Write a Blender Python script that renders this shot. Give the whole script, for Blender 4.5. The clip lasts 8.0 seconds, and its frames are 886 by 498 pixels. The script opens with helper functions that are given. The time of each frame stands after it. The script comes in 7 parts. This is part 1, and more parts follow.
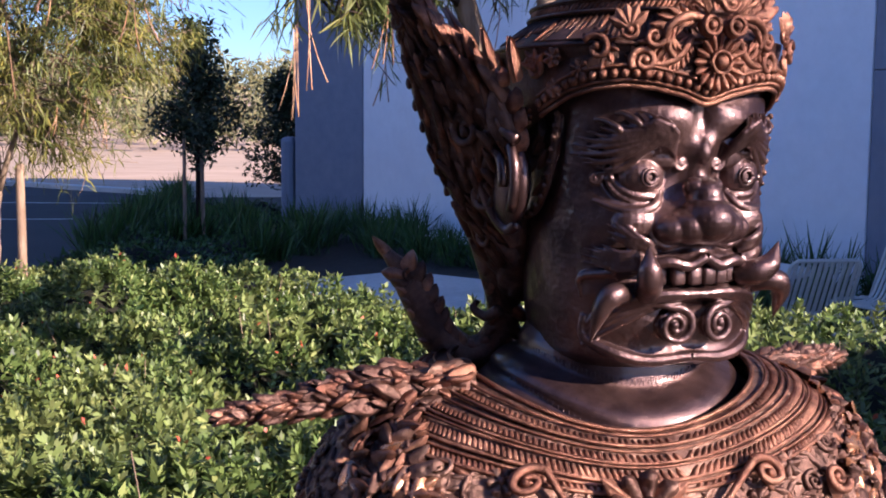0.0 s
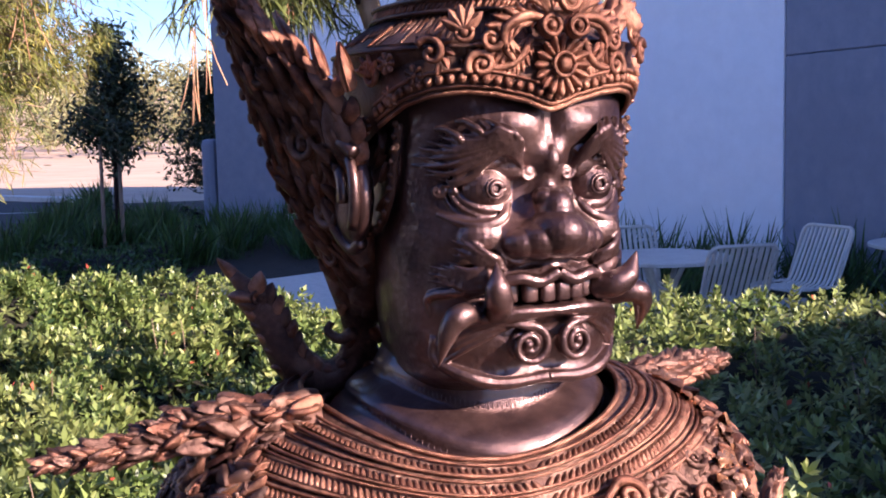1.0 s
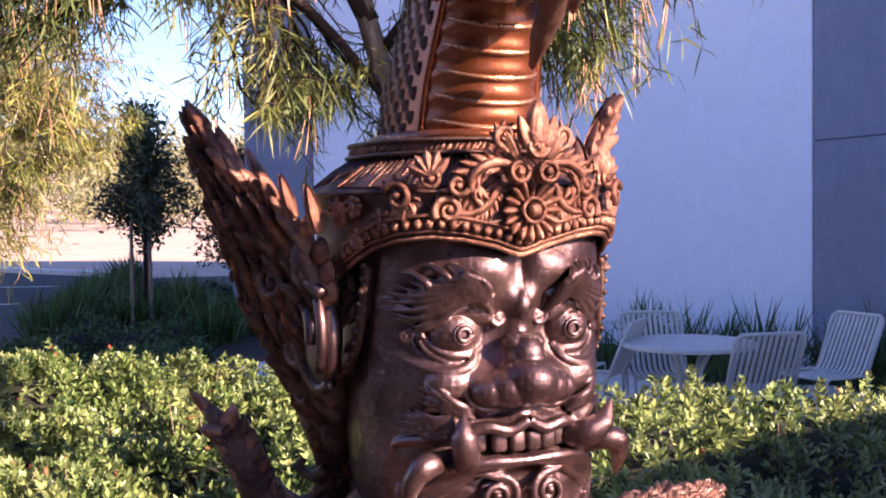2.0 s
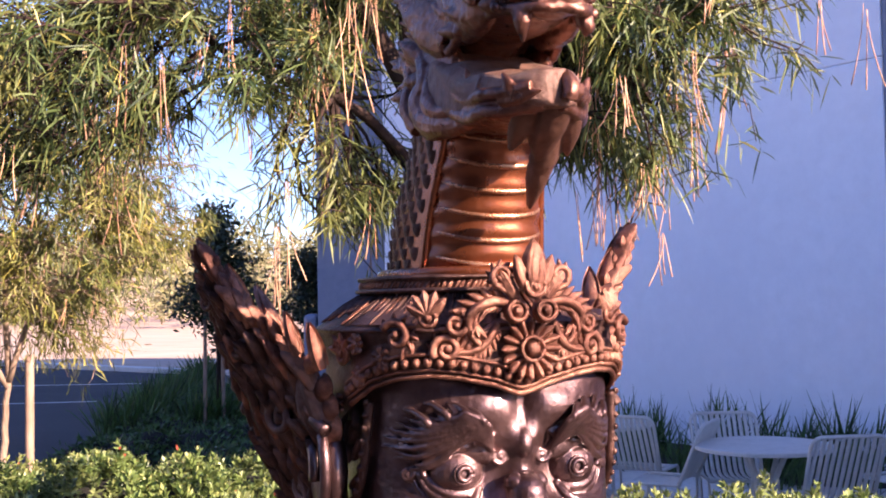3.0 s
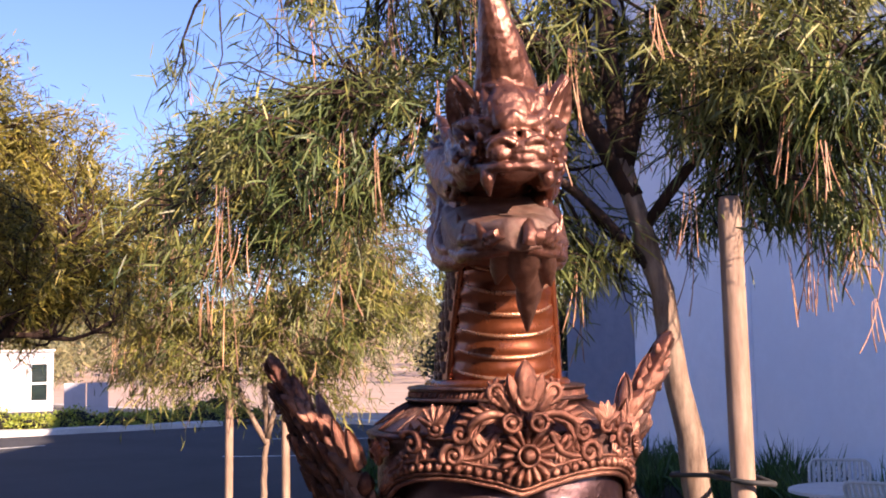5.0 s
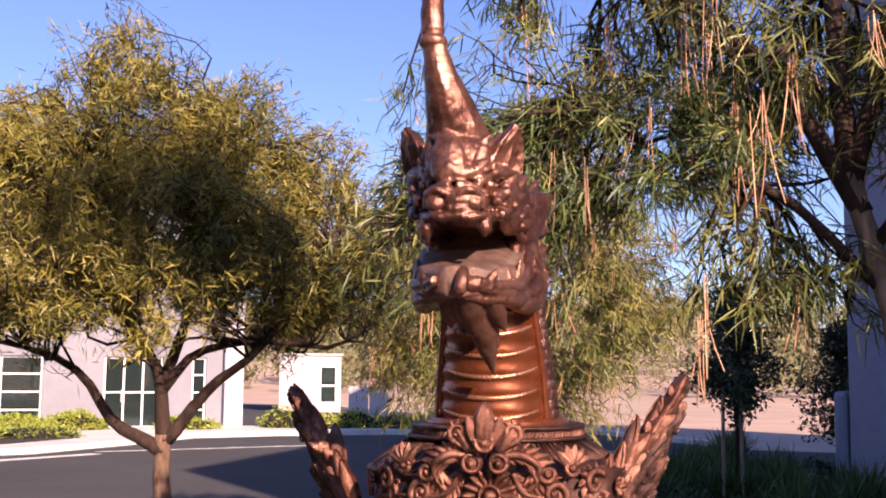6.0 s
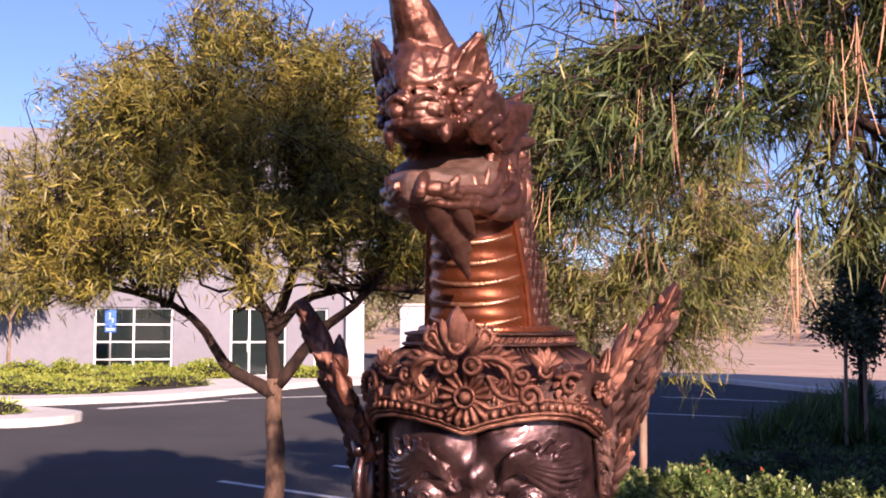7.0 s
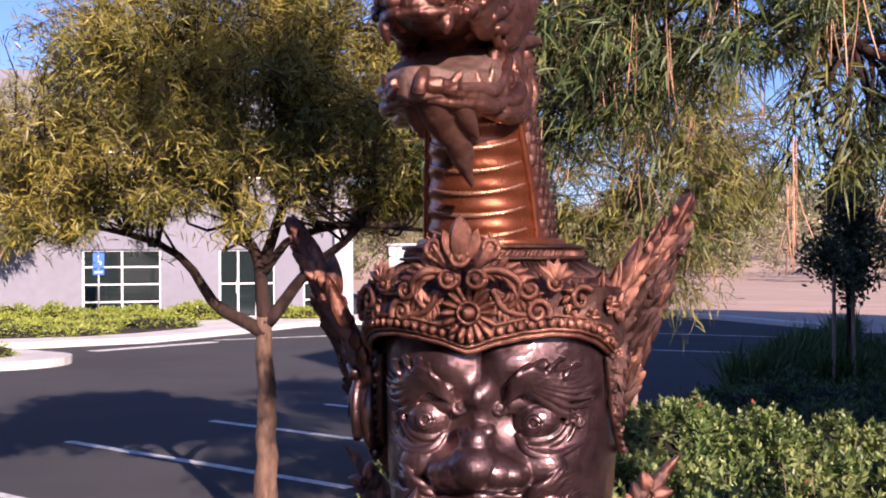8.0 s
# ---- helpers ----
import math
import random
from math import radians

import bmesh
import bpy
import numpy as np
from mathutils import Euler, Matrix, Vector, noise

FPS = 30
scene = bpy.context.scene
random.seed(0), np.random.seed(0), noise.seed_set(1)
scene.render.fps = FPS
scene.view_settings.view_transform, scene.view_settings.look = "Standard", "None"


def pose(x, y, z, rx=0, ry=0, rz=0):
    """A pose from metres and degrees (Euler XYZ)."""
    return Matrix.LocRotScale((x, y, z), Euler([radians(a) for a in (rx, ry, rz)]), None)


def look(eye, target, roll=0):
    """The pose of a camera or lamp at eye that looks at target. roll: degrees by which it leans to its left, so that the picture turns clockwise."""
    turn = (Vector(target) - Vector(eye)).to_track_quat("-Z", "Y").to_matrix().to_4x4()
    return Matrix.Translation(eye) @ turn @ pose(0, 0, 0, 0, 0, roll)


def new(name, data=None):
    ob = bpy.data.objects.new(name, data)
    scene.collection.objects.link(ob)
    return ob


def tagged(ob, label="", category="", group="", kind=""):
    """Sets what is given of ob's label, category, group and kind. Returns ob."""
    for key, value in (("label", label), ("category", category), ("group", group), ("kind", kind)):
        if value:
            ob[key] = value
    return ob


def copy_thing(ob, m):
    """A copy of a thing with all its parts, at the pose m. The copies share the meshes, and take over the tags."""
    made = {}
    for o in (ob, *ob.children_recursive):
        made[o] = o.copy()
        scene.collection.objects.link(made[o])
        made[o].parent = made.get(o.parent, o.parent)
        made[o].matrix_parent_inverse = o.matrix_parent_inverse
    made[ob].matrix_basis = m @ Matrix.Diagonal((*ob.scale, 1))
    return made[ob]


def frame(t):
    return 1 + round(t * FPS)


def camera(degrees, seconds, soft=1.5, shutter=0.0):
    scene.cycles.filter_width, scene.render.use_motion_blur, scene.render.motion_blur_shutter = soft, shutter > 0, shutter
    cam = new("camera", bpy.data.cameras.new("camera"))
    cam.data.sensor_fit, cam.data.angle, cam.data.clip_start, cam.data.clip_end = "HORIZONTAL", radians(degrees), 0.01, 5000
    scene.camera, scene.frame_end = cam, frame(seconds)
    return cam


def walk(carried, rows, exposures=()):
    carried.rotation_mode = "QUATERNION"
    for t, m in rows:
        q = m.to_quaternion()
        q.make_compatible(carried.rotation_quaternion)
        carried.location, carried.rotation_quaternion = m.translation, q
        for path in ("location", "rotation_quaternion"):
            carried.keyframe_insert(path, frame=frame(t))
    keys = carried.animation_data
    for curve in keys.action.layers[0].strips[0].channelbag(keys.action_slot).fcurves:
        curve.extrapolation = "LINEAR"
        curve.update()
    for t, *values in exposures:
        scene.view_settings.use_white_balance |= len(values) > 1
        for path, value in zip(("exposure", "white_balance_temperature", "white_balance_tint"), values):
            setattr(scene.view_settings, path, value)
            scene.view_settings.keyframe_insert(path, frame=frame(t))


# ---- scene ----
# The camera: carried by hand in a slow arc before the statue, tilting up along its headdress.
cam = camera(43.2, 8.0, soft=1.9)
PATH = [
    (0, (0.825, 1.279, 1.767), (0.667, 3.262, 1.558), 0.4),
    (0.5, (0.873, 1.314, 1.765), (0.827, 3.302, 1.544), -1.1),
    (1, (0.892, 1.346, 1.779), (0.857, 3.334, 1.561), -1.4),
    (1.5, (0.921, 1.365, 1.803), (0.878, 3.357, 1.63), -1.1),
    (2, (0.938, 1.37, 1.827), (0.852, 3.366, 1.746), -0.8),
    (3.3, (1.008, 1.368, 1.866), (0.767, 3.35, 1.991), -1.4),
    (3.5, (1.017, 1.365, 1.871), (0.76, 3.343, 2.015), -1.6),
    (4, (1.051, 1.326, 1.865), (0.701, 3.285, 2.073), -0.9),
    (4.2, (1.081, 1.299, 1.869), (0.699, 3.252, 2.065), -1.4),
    (5.3, (1.275, 1.286, 1.915), (0.488, 3.112, 2.128), -0.1),
    (5.5, (1.33, 1.314, 1.923), (0.458, 3.1, 2.147), 0.7),
    (6, (1.451, 1.369, 1.922), (0.349, 3.024, 2.141), 0.5),
    (6.5, (1.55, 1.398, 1.902), (0.299, 2.948, 2.085), 0.3),
    (7, (1.563, 1.423, 1.885), (0.285, 2.956, 2.015), 0.2),
    (7.5, (1.526, 1.441, 1.869), (0.247, 2.977, 1.938), -0.0),
    (8, (1.512, 1.468, 1.862), (0.248, 3.017, 1.885), -0.4),
]
walk(cam, [(t, look(eye, target, roll)) for t, eye, target, roll in PATH],
     exposures=[(0.0, 0.8, 6300, 18), (0.9, 1.16, 6500, 22), (1.6, 1.52, 7050, 29), (3.4, 1.42, 7000, 29), (5.5, 0.85, 7400, 28), (6.5, 0.6, 7250, 35), (8.0, 0.48, 6450, 30)])

# ---- light: low afternoon sun in a clear sky ----
SUN_AZ, SUN_EL = -28.0, 24.0
to_sun = Vector((math.cos(radians(SUN_AZ)) * math.cos(radians(SUN_EL)),
                 math.sin(radians(SUN_AZ)) * math.cos(radians(SUN_EL)), math.sin(radians(SUN_EL))))
world = bpy.data.worlds.new("sky")
scene.world = world
world.use_nodes = True
wn = world.node_tree.nodes
sky = wn.new("ShaderNodeTexSky")
sky.sky_type = "NISHITA"
sky.sun_disc = False
sky.sun_elevation = radians(SUN_EL)
sky.sun_rotation = math.atan2(to_sun.x, to_sun.y)
sky.air_density, sky.dust_density, sky.ozone_density = 1.0, 0.3, 2.5
wn["Background"].inputs["Strength"].default_value = 0.1
deep = wn.new("ShaderNodeMix")
deep.data_type, deep.blend_type = "RGBA", "MULTIPLY"
deep.inputs[0].default_value = 1.0
deep.inputs[7].default_value = (0.72, 0.92, 1.35, 1)
world.node_tree.links.new(sky.outputs["Color"], deep.inputs[6])
world.node_tree.links.new(deep.outputs[2], wn["Background"].inputs["Color"])
sun = new("sun", bpy.data.lights.new("sun", "SUN"))
sun.data.energy, sun.data.angle, sun.data.color = 7.8, radians(0.6), (1.0, 0.87, 0.72)
sun.matrix_world = look((40 * to_sun.x, 40 * to_sun.y, 40 * to_sun.z), (0, 0, 0))

# ---- materials ----
def ramp(nt, src, stops):
    r = nt.nodes.new("ShaderNodeValToRGB")
    els = r.color_ramp.elements
    while len(els) < len(stops):
        els.new(0.5)
    for e, (p, c) in zip(els, stops):
        e.position, e.color = p, (*c, 1)
    nt.links.new(src, r.inputs["Fac"])
    return r.outputs["Color"]


def noise_node(nt, scale, detail=6.0, rough=0.6, stretch=None, coord="Object"):
    tc = nt.nodes.new("ShaderNodeTexCoord")
    out = tc.outputs[coord]
    if stretch:
        mp = nt.nodes.new("ShaderNodeMapping")
        mp.inputs["Scale"].default_value = stretch
        nt.links.new(out, mp.inputs["Vector"])
        out = mp.outputs["Vector"]
    n = nt.nodes.new("ShaderNodeTexNoise")
    n.inputs["Scale"].default_value, n.inputs["Detail"].default_value, n.inputs["Roughness"].default_value = scale, detail, rough
    nt.links.new(out, n.inputs["Vector"])
    return n.outputs["Fac"]


def mixed(nt, fac, a, b, mode="MIX"):
    m = nt.nodes.new("ShaderNodeMix")
    m.data_type, m.blend_type = "RGBA", mode
    for sock, val in ((m.inputs[0], fac), (m.inputs[6], a), (m.inputs[7], b)):
        if isinstance(val, (int, float)):
            sock.default_value = val
        elif isinstance(val, tuple):
            sock.default_value = (*val, 1)
        else:
            nt.links.new(val, sock)
    return m.outputs[2]


def material(name, low, high, scale, rough=0.7, metal=0.0, big=None, bump=0.0, bump_scale=None, stretch=None,
             island=0.0, per_object=0.0, rough_span=0.15, bump_dist=0.01, ior=1.45, coat=0.0):
    """A surface with grain (low to high over noise of a scale), larger stains (big: scale, colour, amount), and fine relief."""
    m = bpy.data.materials.new(name)
    m.use_nodes = True
    nt = m.node_tree
    p = nt.nodes["Principled BSDF"]
    n1 = noise_node(nt, scale, 8, 0.65, stretch)
    col = ramp(nt, n1, [(0.32, low), (0.68, high)])
    if big:
        n2 = noise_node(nt, big[0], 5, 0.6)
        f = ramp(nt, n2, [(0.45, (0, 0, 0)), (0.62, (big[2],) * 3)])
        col = mixed(nt, f, col, big[1])
    if island:
        g = nt.nodes.new("ShaderNodeNewGeometry")
        v = ramp(nt, g.outputs["Random Per Island"], [(0.0, (1 - island,) * 3), (1.0, (1 + island,) * 3)])
        col = mixed(nt, 1.0, col, v, "MULTIPLY")
    if per_object:
        g = nt.nodes.new("ShaderNodeObjectInfo")
        v = ramp(nt, g.outputs["Random"], [(0.0, (1 - per_object,) * 3), (1.0, (1 + per_object,) * 3)])
        col = mixed(nt, 1.0, col, v, "MULTIPLY")
    nt.links.new(col, p.inputs["Base Color"])
    rr = nt.nodes.new("ShaderNodeMapRange")
    rr.inputs["To Min"].default_value, rr.inputs["To Max"].default_value = rough - rough_span, rough + rough_span
    nt.links.new(noise_node(nt, scale * 0.6, 4, 0.6), rr.inputs["Value"])
    nt.links.new(rr.outputs["Result"], p.inputs["Roughness"])
    p.inputs["Metallic"].default_value = metal
    p.inputs["IOR"].default_value = ior
    p.inputs["Coat Weight"].default_value = coat
    p.inputs["Coat Roughness"].default_value = 0.25
    if bump:
        b = nt.nodes.new("ShaderNodeBump")
        b.inputs["Strength"].default_value, b.inputs["Distance"].default_value = bump, bump_dist
        nt.links.new(noise_node(nt, bump_scale or scale * 2, 8, 0.7, stretch), b.inputs["Height"])
        nt.links.new(b.outputs["Normal"], p.inputs["Normal"])
    return m


def leafy(name, dark, light, warm, amount=0.25, rough=0.45, trans=0.25):
    """Foliage: each leaf its own tone, some dry and warm, with light passing through."""
    m = bpy.data.materials.new(name)
    m.use_nodes = True
    nt = m.node_tree
    p = nt.nodes["Principled BSDF"]
    g = nt.nodes.new("ShaderNodeNewGeometry")
    col = ramp(nt, g.outputs["Random Per Island"], [(0.0, dark), (0.15, dark), (0.8 - amount, light), (1.0 - amount * 0.6, light), (1.0, warm)])
    n = noise_node(nt, 1.7, 4, 0.6)
    col = mixed(nt, ramp(nt, n, [(0.42, (0, 0, 0)), (0.7, (0.55,) * 3)]), col, warm)
    nt.links.new(col, p.inputs["Base Color"])
    p.inputs["Roughness"].default_value = rough
    t = nt.nodes.new("ShaderNodeBsdfTranslucent")
    nt.links.new(col, t.inputs["Color"])
    mx = nt.nodes.new("ShaderNodeMixShader")
    mx.inputs[0].default_value = trans
    nt.links.new(p.outputs[0], mx.inputs[1])
    nt.links.new(t.outputs[0], mx.inputs[2])
    nt.links.new(mx.outputs[0], nt.nodes["Material Output"].inputs["Surface"])
    return m


M_ASPHALT = material("asphalt", (0.045, 0.045, 0.049), (0.105, 0.102, 0.1), 110, 0.9, big=(0.25, (0.05, 0.05, 0.052), 0.5), bump=0.4, bump_scale=160, rough_span=0.08, ior=1.15)
M_DARKPAVE = material("stained_low_bounce_paving", (0.03, 0.028, 0.027), (0.075, 0.068, 0.063), 12, 0.85, big=(0.9, (0.03, 0.027, 0.025), 0.6), bump=0.3, bump_scale=70)
M_PAINTLINE = material("line_paint", (0.5, 0.5, 0.48), (0.72, 0.72, 0.7), 25, 0.7, big=(6, (0.2, 0.2, 0.2), 0.5))
M_CONCRETE = material("concrete", (0.5, 0.48, 0.45), (0.66, 0.63, 0.59), 14, 0.85, big=(0.8, (0.42, 0.4, 0.37), 0.6), bump=0.2, bump_scale=90)
M_SOIL = material("bed_soil", (0.014, 0.01, 0.007), (0.035, 0.024, 0.017), 9, 0.95, bump=0.6, bump_scale=40)
M_FIELD = material("dry_field", (0.4, 0.275, 0.205), (0.52, 0.37, 0.285), 0.35, 0.95, big=(0.045, (0.34, 0.25, 0.18), 0.5), bump=0.3, bump_scale=3)
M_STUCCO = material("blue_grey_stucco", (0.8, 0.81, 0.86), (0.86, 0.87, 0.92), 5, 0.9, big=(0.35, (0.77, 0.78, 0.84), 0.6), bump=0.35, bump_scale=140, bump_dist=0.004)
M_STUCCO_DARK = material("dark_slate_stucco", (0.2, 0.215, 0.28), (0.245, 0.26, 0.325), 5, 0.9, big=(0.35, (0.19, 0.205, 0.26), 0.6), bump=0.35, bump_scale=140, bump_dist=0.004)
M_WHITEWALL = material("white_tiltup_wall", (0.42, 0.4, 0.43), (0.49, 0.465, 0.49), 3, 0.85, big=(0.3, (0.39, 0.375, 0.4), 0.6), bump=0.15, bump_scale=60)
# office front toned darker and bluer than its white walls, imitating grazing light
M_FACADE = material("lavender_grazing_light_wall", (0.19, 0.188, 0.217), (0.226, 0.222, 0.253), 3, 0.85, big=(0.3, (0.177, 0.174, 0.202), 0.6), bump=0.15, bump_scale=60)
M_HOUSEWALL = material("pale_house_wall", (0.6, 0.52, 0.43), (0.78, 0.7, 0.6), 0.8, 0.9, per_object=0.2)
M_TILEROOF = material("terracotta_roof", (0.36, 0.19, 0.13), (0.5, 0.3, 0.21), 2.0, 0.85, per_object=0.25)
M_ALU = material("window_aluminium", (0.6, 0.62, 0.62), (0.75, 0.76, 0.76), 20, 0.4, 0.3)
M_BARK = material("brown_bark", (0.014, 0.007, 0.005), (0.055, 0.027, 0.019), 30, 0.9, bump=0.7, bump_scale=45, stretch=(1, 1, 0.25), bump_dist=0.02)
# lighter bark for the broad tree's sunlit trunk; its limbs keep the dark one
M_BARK_LIT = material("lit_trunk_bark", (0.07, 0.038, 0.025), (0.24, 0.14, 0.095), 22, 0.9, bump=0.7, bump_scale=40, stretch=(1, 1, 0.3), bump_dist=0.02)
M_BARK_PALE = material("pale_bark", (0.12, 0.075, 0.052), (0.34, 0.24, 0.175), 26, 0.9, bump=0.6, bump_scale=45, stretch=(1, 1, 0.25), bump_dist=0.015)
M_STAKE = material("lodgepole_stake", (0.17, 0.105, 0.07), (0.4, 0.27, 0.2), 26, 0.8, big=(3, (0.2, 0.12, 0.085), 0.5), stretch=(1, 1, 0.15), bump=0.5, bump_scale=40)
M_STRAND = material("dry_seed_strand", (0.4, 0.17, 0.09), (0.66, 0.4, 0.26), 12, 0.8, island=0.45)
M_CHAIR = material("grey_beige_powder_coat", (0.56, 0.535, 0.49), (0.66, 0.63, 0.585), 40, 0.45, big=(6, (0.48, 0.455, 0.42), 0.4))
M_SIGNBLUE = material("sign_blue", (0.02, 0.12, 0.5), (0.03, 0.15, 0.6), 8, 0.5)
M_SIGNWHITE = material("sign_white", (0.75, 0.75, 0.75), (0.85, 0.85, 0.85), 8, 0.5)
M_STEEL = material("galvanised_steel", (0.4, 0.4, 0.4), (0.55, 0.55, 0.55), 30, 0.45, 0.6)
M_RUBBER = material("black_tie", (0.02, 0.02, 0.02), (0.04, 0.04, 0.04), 30, 0.7)
M_HEDGE = leafy("hedge_leaf", (0.018, 0.042, 0.01), (0.15, 0.215, 0.06), (0.38, 0.4, 0.15), 0.25, 0.45, 0.22)
M_HEDGE_RED = material("red_young_leaf", (0.4, 0.05, 0.03), (0.6, 0.12, 0.07), 30, 0.5, island=0.3)
M_WILLOW = leafy("willow_leaf", (0.022, 0.045, 0.016), (0.1, 0.14, 0.04), (0.34, 0.3, 0.08), 0.3, 0.5, 0.25)
M_WILLOW_FAR = leafy("golden_willow_leaf", (0.013, 0.022, 0.006), (0.185, 0.18, 0.036), (0.44, 0.33, 0.06), 0.3, 0.5, 0.16)
M_WILLOW_YOUNG = leafy("young_willow_leaf", (0.016, 0.03, 0.009), (0.125, 0.15, 0.035), (0.38, 0.31, 0.07), 0.3, 0.5, 0.2)
M_DARKLEAF = leafy("dark_tree_leaf", (0.012, 0.022, 0.01), (0.035, 0.055, 0.022), (0.06, 0.07, 0.03), 0.2, 0.5, 0.15)
M_GRASS = leafy("strap_leaf", (0.008, 0.024, 0.005), (0.042, 0.11, 0.02), (0.1, 0.17, 0.04), 0.15, 0.5, 0.15)
M_YSHRUB = leafy("yellow_green_shrub", (0.09, 0.15, 0.02), (0.27, 0.34, 0.045), (0.45, 0.44, 0.08), 0.3, 0.5, 0.25)
M_FARTREE = leafy("hillside_tree_leaf", (0.08, 0.09, 0.045), (0.18, 0.18, 0.08), (0.3, 0.24, 0.12), 0.3, 0.7, 0.15)
# near-black fill under hedge and shrub leaves, standing in for shade between them
M_CORE = material("leaf_gap_shade", (0.006, 0.007, 0.004), (0.016, 0.014, 0.008), 14, 0.95, bump=0.6)


def glass_mat(name, tint=(0.55, 0.62, 0.62)):
    m = bpy.data.materials.new(name)
    m.use_nodes = True
    p = m.node_tree.nodes["Principled BSDF"]
    p.inputs["Base Color"].default_value = (*tint, 1)
    p.inputs["Roughness"].default_value = 0.03
    p.inputs["Transmission Weight"].default_value = 0.9
    p.inputs["IOR"].default_value = 1.5
    return m


M_GLASS = glass_mat("tinted_glass", (0.13, 0.19, 0.19))
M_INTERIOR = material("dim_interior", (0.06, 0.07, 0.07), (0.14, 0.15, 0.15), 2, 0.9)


# ---- mesh helpers ----
def mesh_of(name, v, f, mats, idx=None, smooth=True):
    me = bpy.data.meshes.new(name)
    me.from_pydata([tuple(p) for p in v], [], [tuple(q) for q in f])
    for m in mats if isinstance(mats, (list, tuple)) else [mats]:
        me.materials.append(m)
    if idx is not None:
        me.polygons.foreach_set("material_index", np.asarray(idx, dtype=np.int32))
    me.polygons.foreach_set("use_smooth", np.full(len(me.polygons), smooth))
    me.update()
    return me


def quick_mesh(name, verts, faces, mat, smooth=True):
    """Triangles from arrays, for the many small leaves."""
    me = bpy.data.meshes.new(name)
    verts, faces = np.asarray(verts, np.float32), np.asarray(faces, np.int32)
    n = faces.shape[1]
    me.vertices.add(len(verts))
    me.vertices.foreach_set("co", verts.ravel())
    me.loops.add(faces.size)
    me.loops.foreach_set("vertex_index", faces.ravel())
    me.polygons.add(len(faces))
    me.polygons.foreach_set("loop_start", np.arange(0, faces.size, n, dtype=np.int32))
    me.materials.append(mat)
    me.polygons.foreach_set("use_smooth", np.full(len(faces), smooth))
    me.update()
    me.validate()
    return me


def part(name, data, parent, label=""):
    """Links a mesh (or a bmesh with a material, as a pair) as one part under its thing."""
    if isinstance(data, tuple):
        bm, mat = data
        me = bpy.data.meshes.new(name)
        bm.to_mesh(me)
        bm.free()
        me.materials.append(mat)
        data = me
    ob = new(name, data)
    ob.parent = parent
    return tagged(ob, label)


def thing(name, label, category, m=None, group="", kind=""):
    ob = new(name)
    ob.empty_display_size = 0.1
    if m is not None:
        ob.matrix_basis = m
    return tagged(ob, label, category, group, kind)


def box_bm(cx, cy, cz, sx, sy, sz, bevel=0.0, rz=0.0, bm=None):
    bm = bm or bmesh.new()
    r = bmesh.ops.create_cube(bm, size=1.0, matrix=pose(cx, cy, cz, 0, 0, rz) @ Matrix.Diagonal((sx, sy, sz, 1)))
    if bevel:
        es = list({e for v in r["verts"] for e in v.link_edges})
        bmesh.ops.bevel(bm, geom=es, offset=bevel, segments=2, affect="EDGES", profile=0.5)
    return bm


def prism(points, z0, z1):
    """A solid over a plan polygon."""
    bm = bmesh.new()
    lo = [bm.verts.new((x, y, z0)) for x, y in points]
    hi = [bm.verts.new((x, y, z1)) for x, y in points]
    n = len(points)
    bm.faces.new(hi)
    bm.faces.new(list(reversed(lo)))
    for k in range(n):
        bm.faces.new((lo[k], lo[(k + 1) % n], hi[(k + 1) % n], hi[k]))
    bmesh.ops.recalc_face_normals(bm, faces=bm.faces)
    return bm


def frames_along(path):
    path = np.asarray(path, float)
    t = np.gradient(path, axis=0)
    t /= np.linalg.norm(t, axis=1)[:, None] + 1e-12
    ref = np.array([0, 0, 1.0]) if abs(t[0][2]) < 0.9 else np.array([1.0, 0, 0])
    u = np.cross(t[0], ref)
    u /= np.linalg.norm(u)
    us, vs = [], []
    for k in range(len(path)):
        u = u - t[k] * (u @ t[k])
        u /= np.linalg.norm(u) + 1e-12
        us.append(u)
        vs.append(np.cross(t[k], u))
    return path, np.array(us), np.array(vs), t


def tube_arrays(path, radii, n=8):
    path, us, vs, t = frames_along(path)
    radii = np.broadcast_to(np.asarray(radii, float), (len(path),))
    a = np.linspace(0, 2 * np.pi, n, endpoint=False)
    rings = path[:, None] + radii[:, None, None] * (np.cos(a)[None, :, None] * us[:, None] + np.sin(a)[None, :, None] * vs[:, None])
    v = rings.reshape(-1, 3)
    f = []
    for k in range(len(path) - 1):
        for j in range(n):
            f.append((k * n + j, k * n + (j + 1) % n, (k + 1) * n + (j + 1) % n, (k + 1) * n + j))
    f.append(tuple(range(n - 1, -1, -1)))
    f.append(tuple(range((len(path) - 1) * n, len(path) * n)))
    return v, f


def tube_mesh(name, path, radii, mat, n=8):
    v, f = tube_arrays(path, radii, n)
    return mesh_of(name, v, f, mat)


def tubes_mesh(name, many, mat, n=6):
    vs, fs, off = [], [], 0
    for path, radii in many:
        v, f = tube_arrays(path, radii, n)
        vs.append(v)
        fs += [tuple(i + off for i in q) for q in f]
        off += len(v)
    return mesh_of(name, np.concatenate(vs), fs, mat)

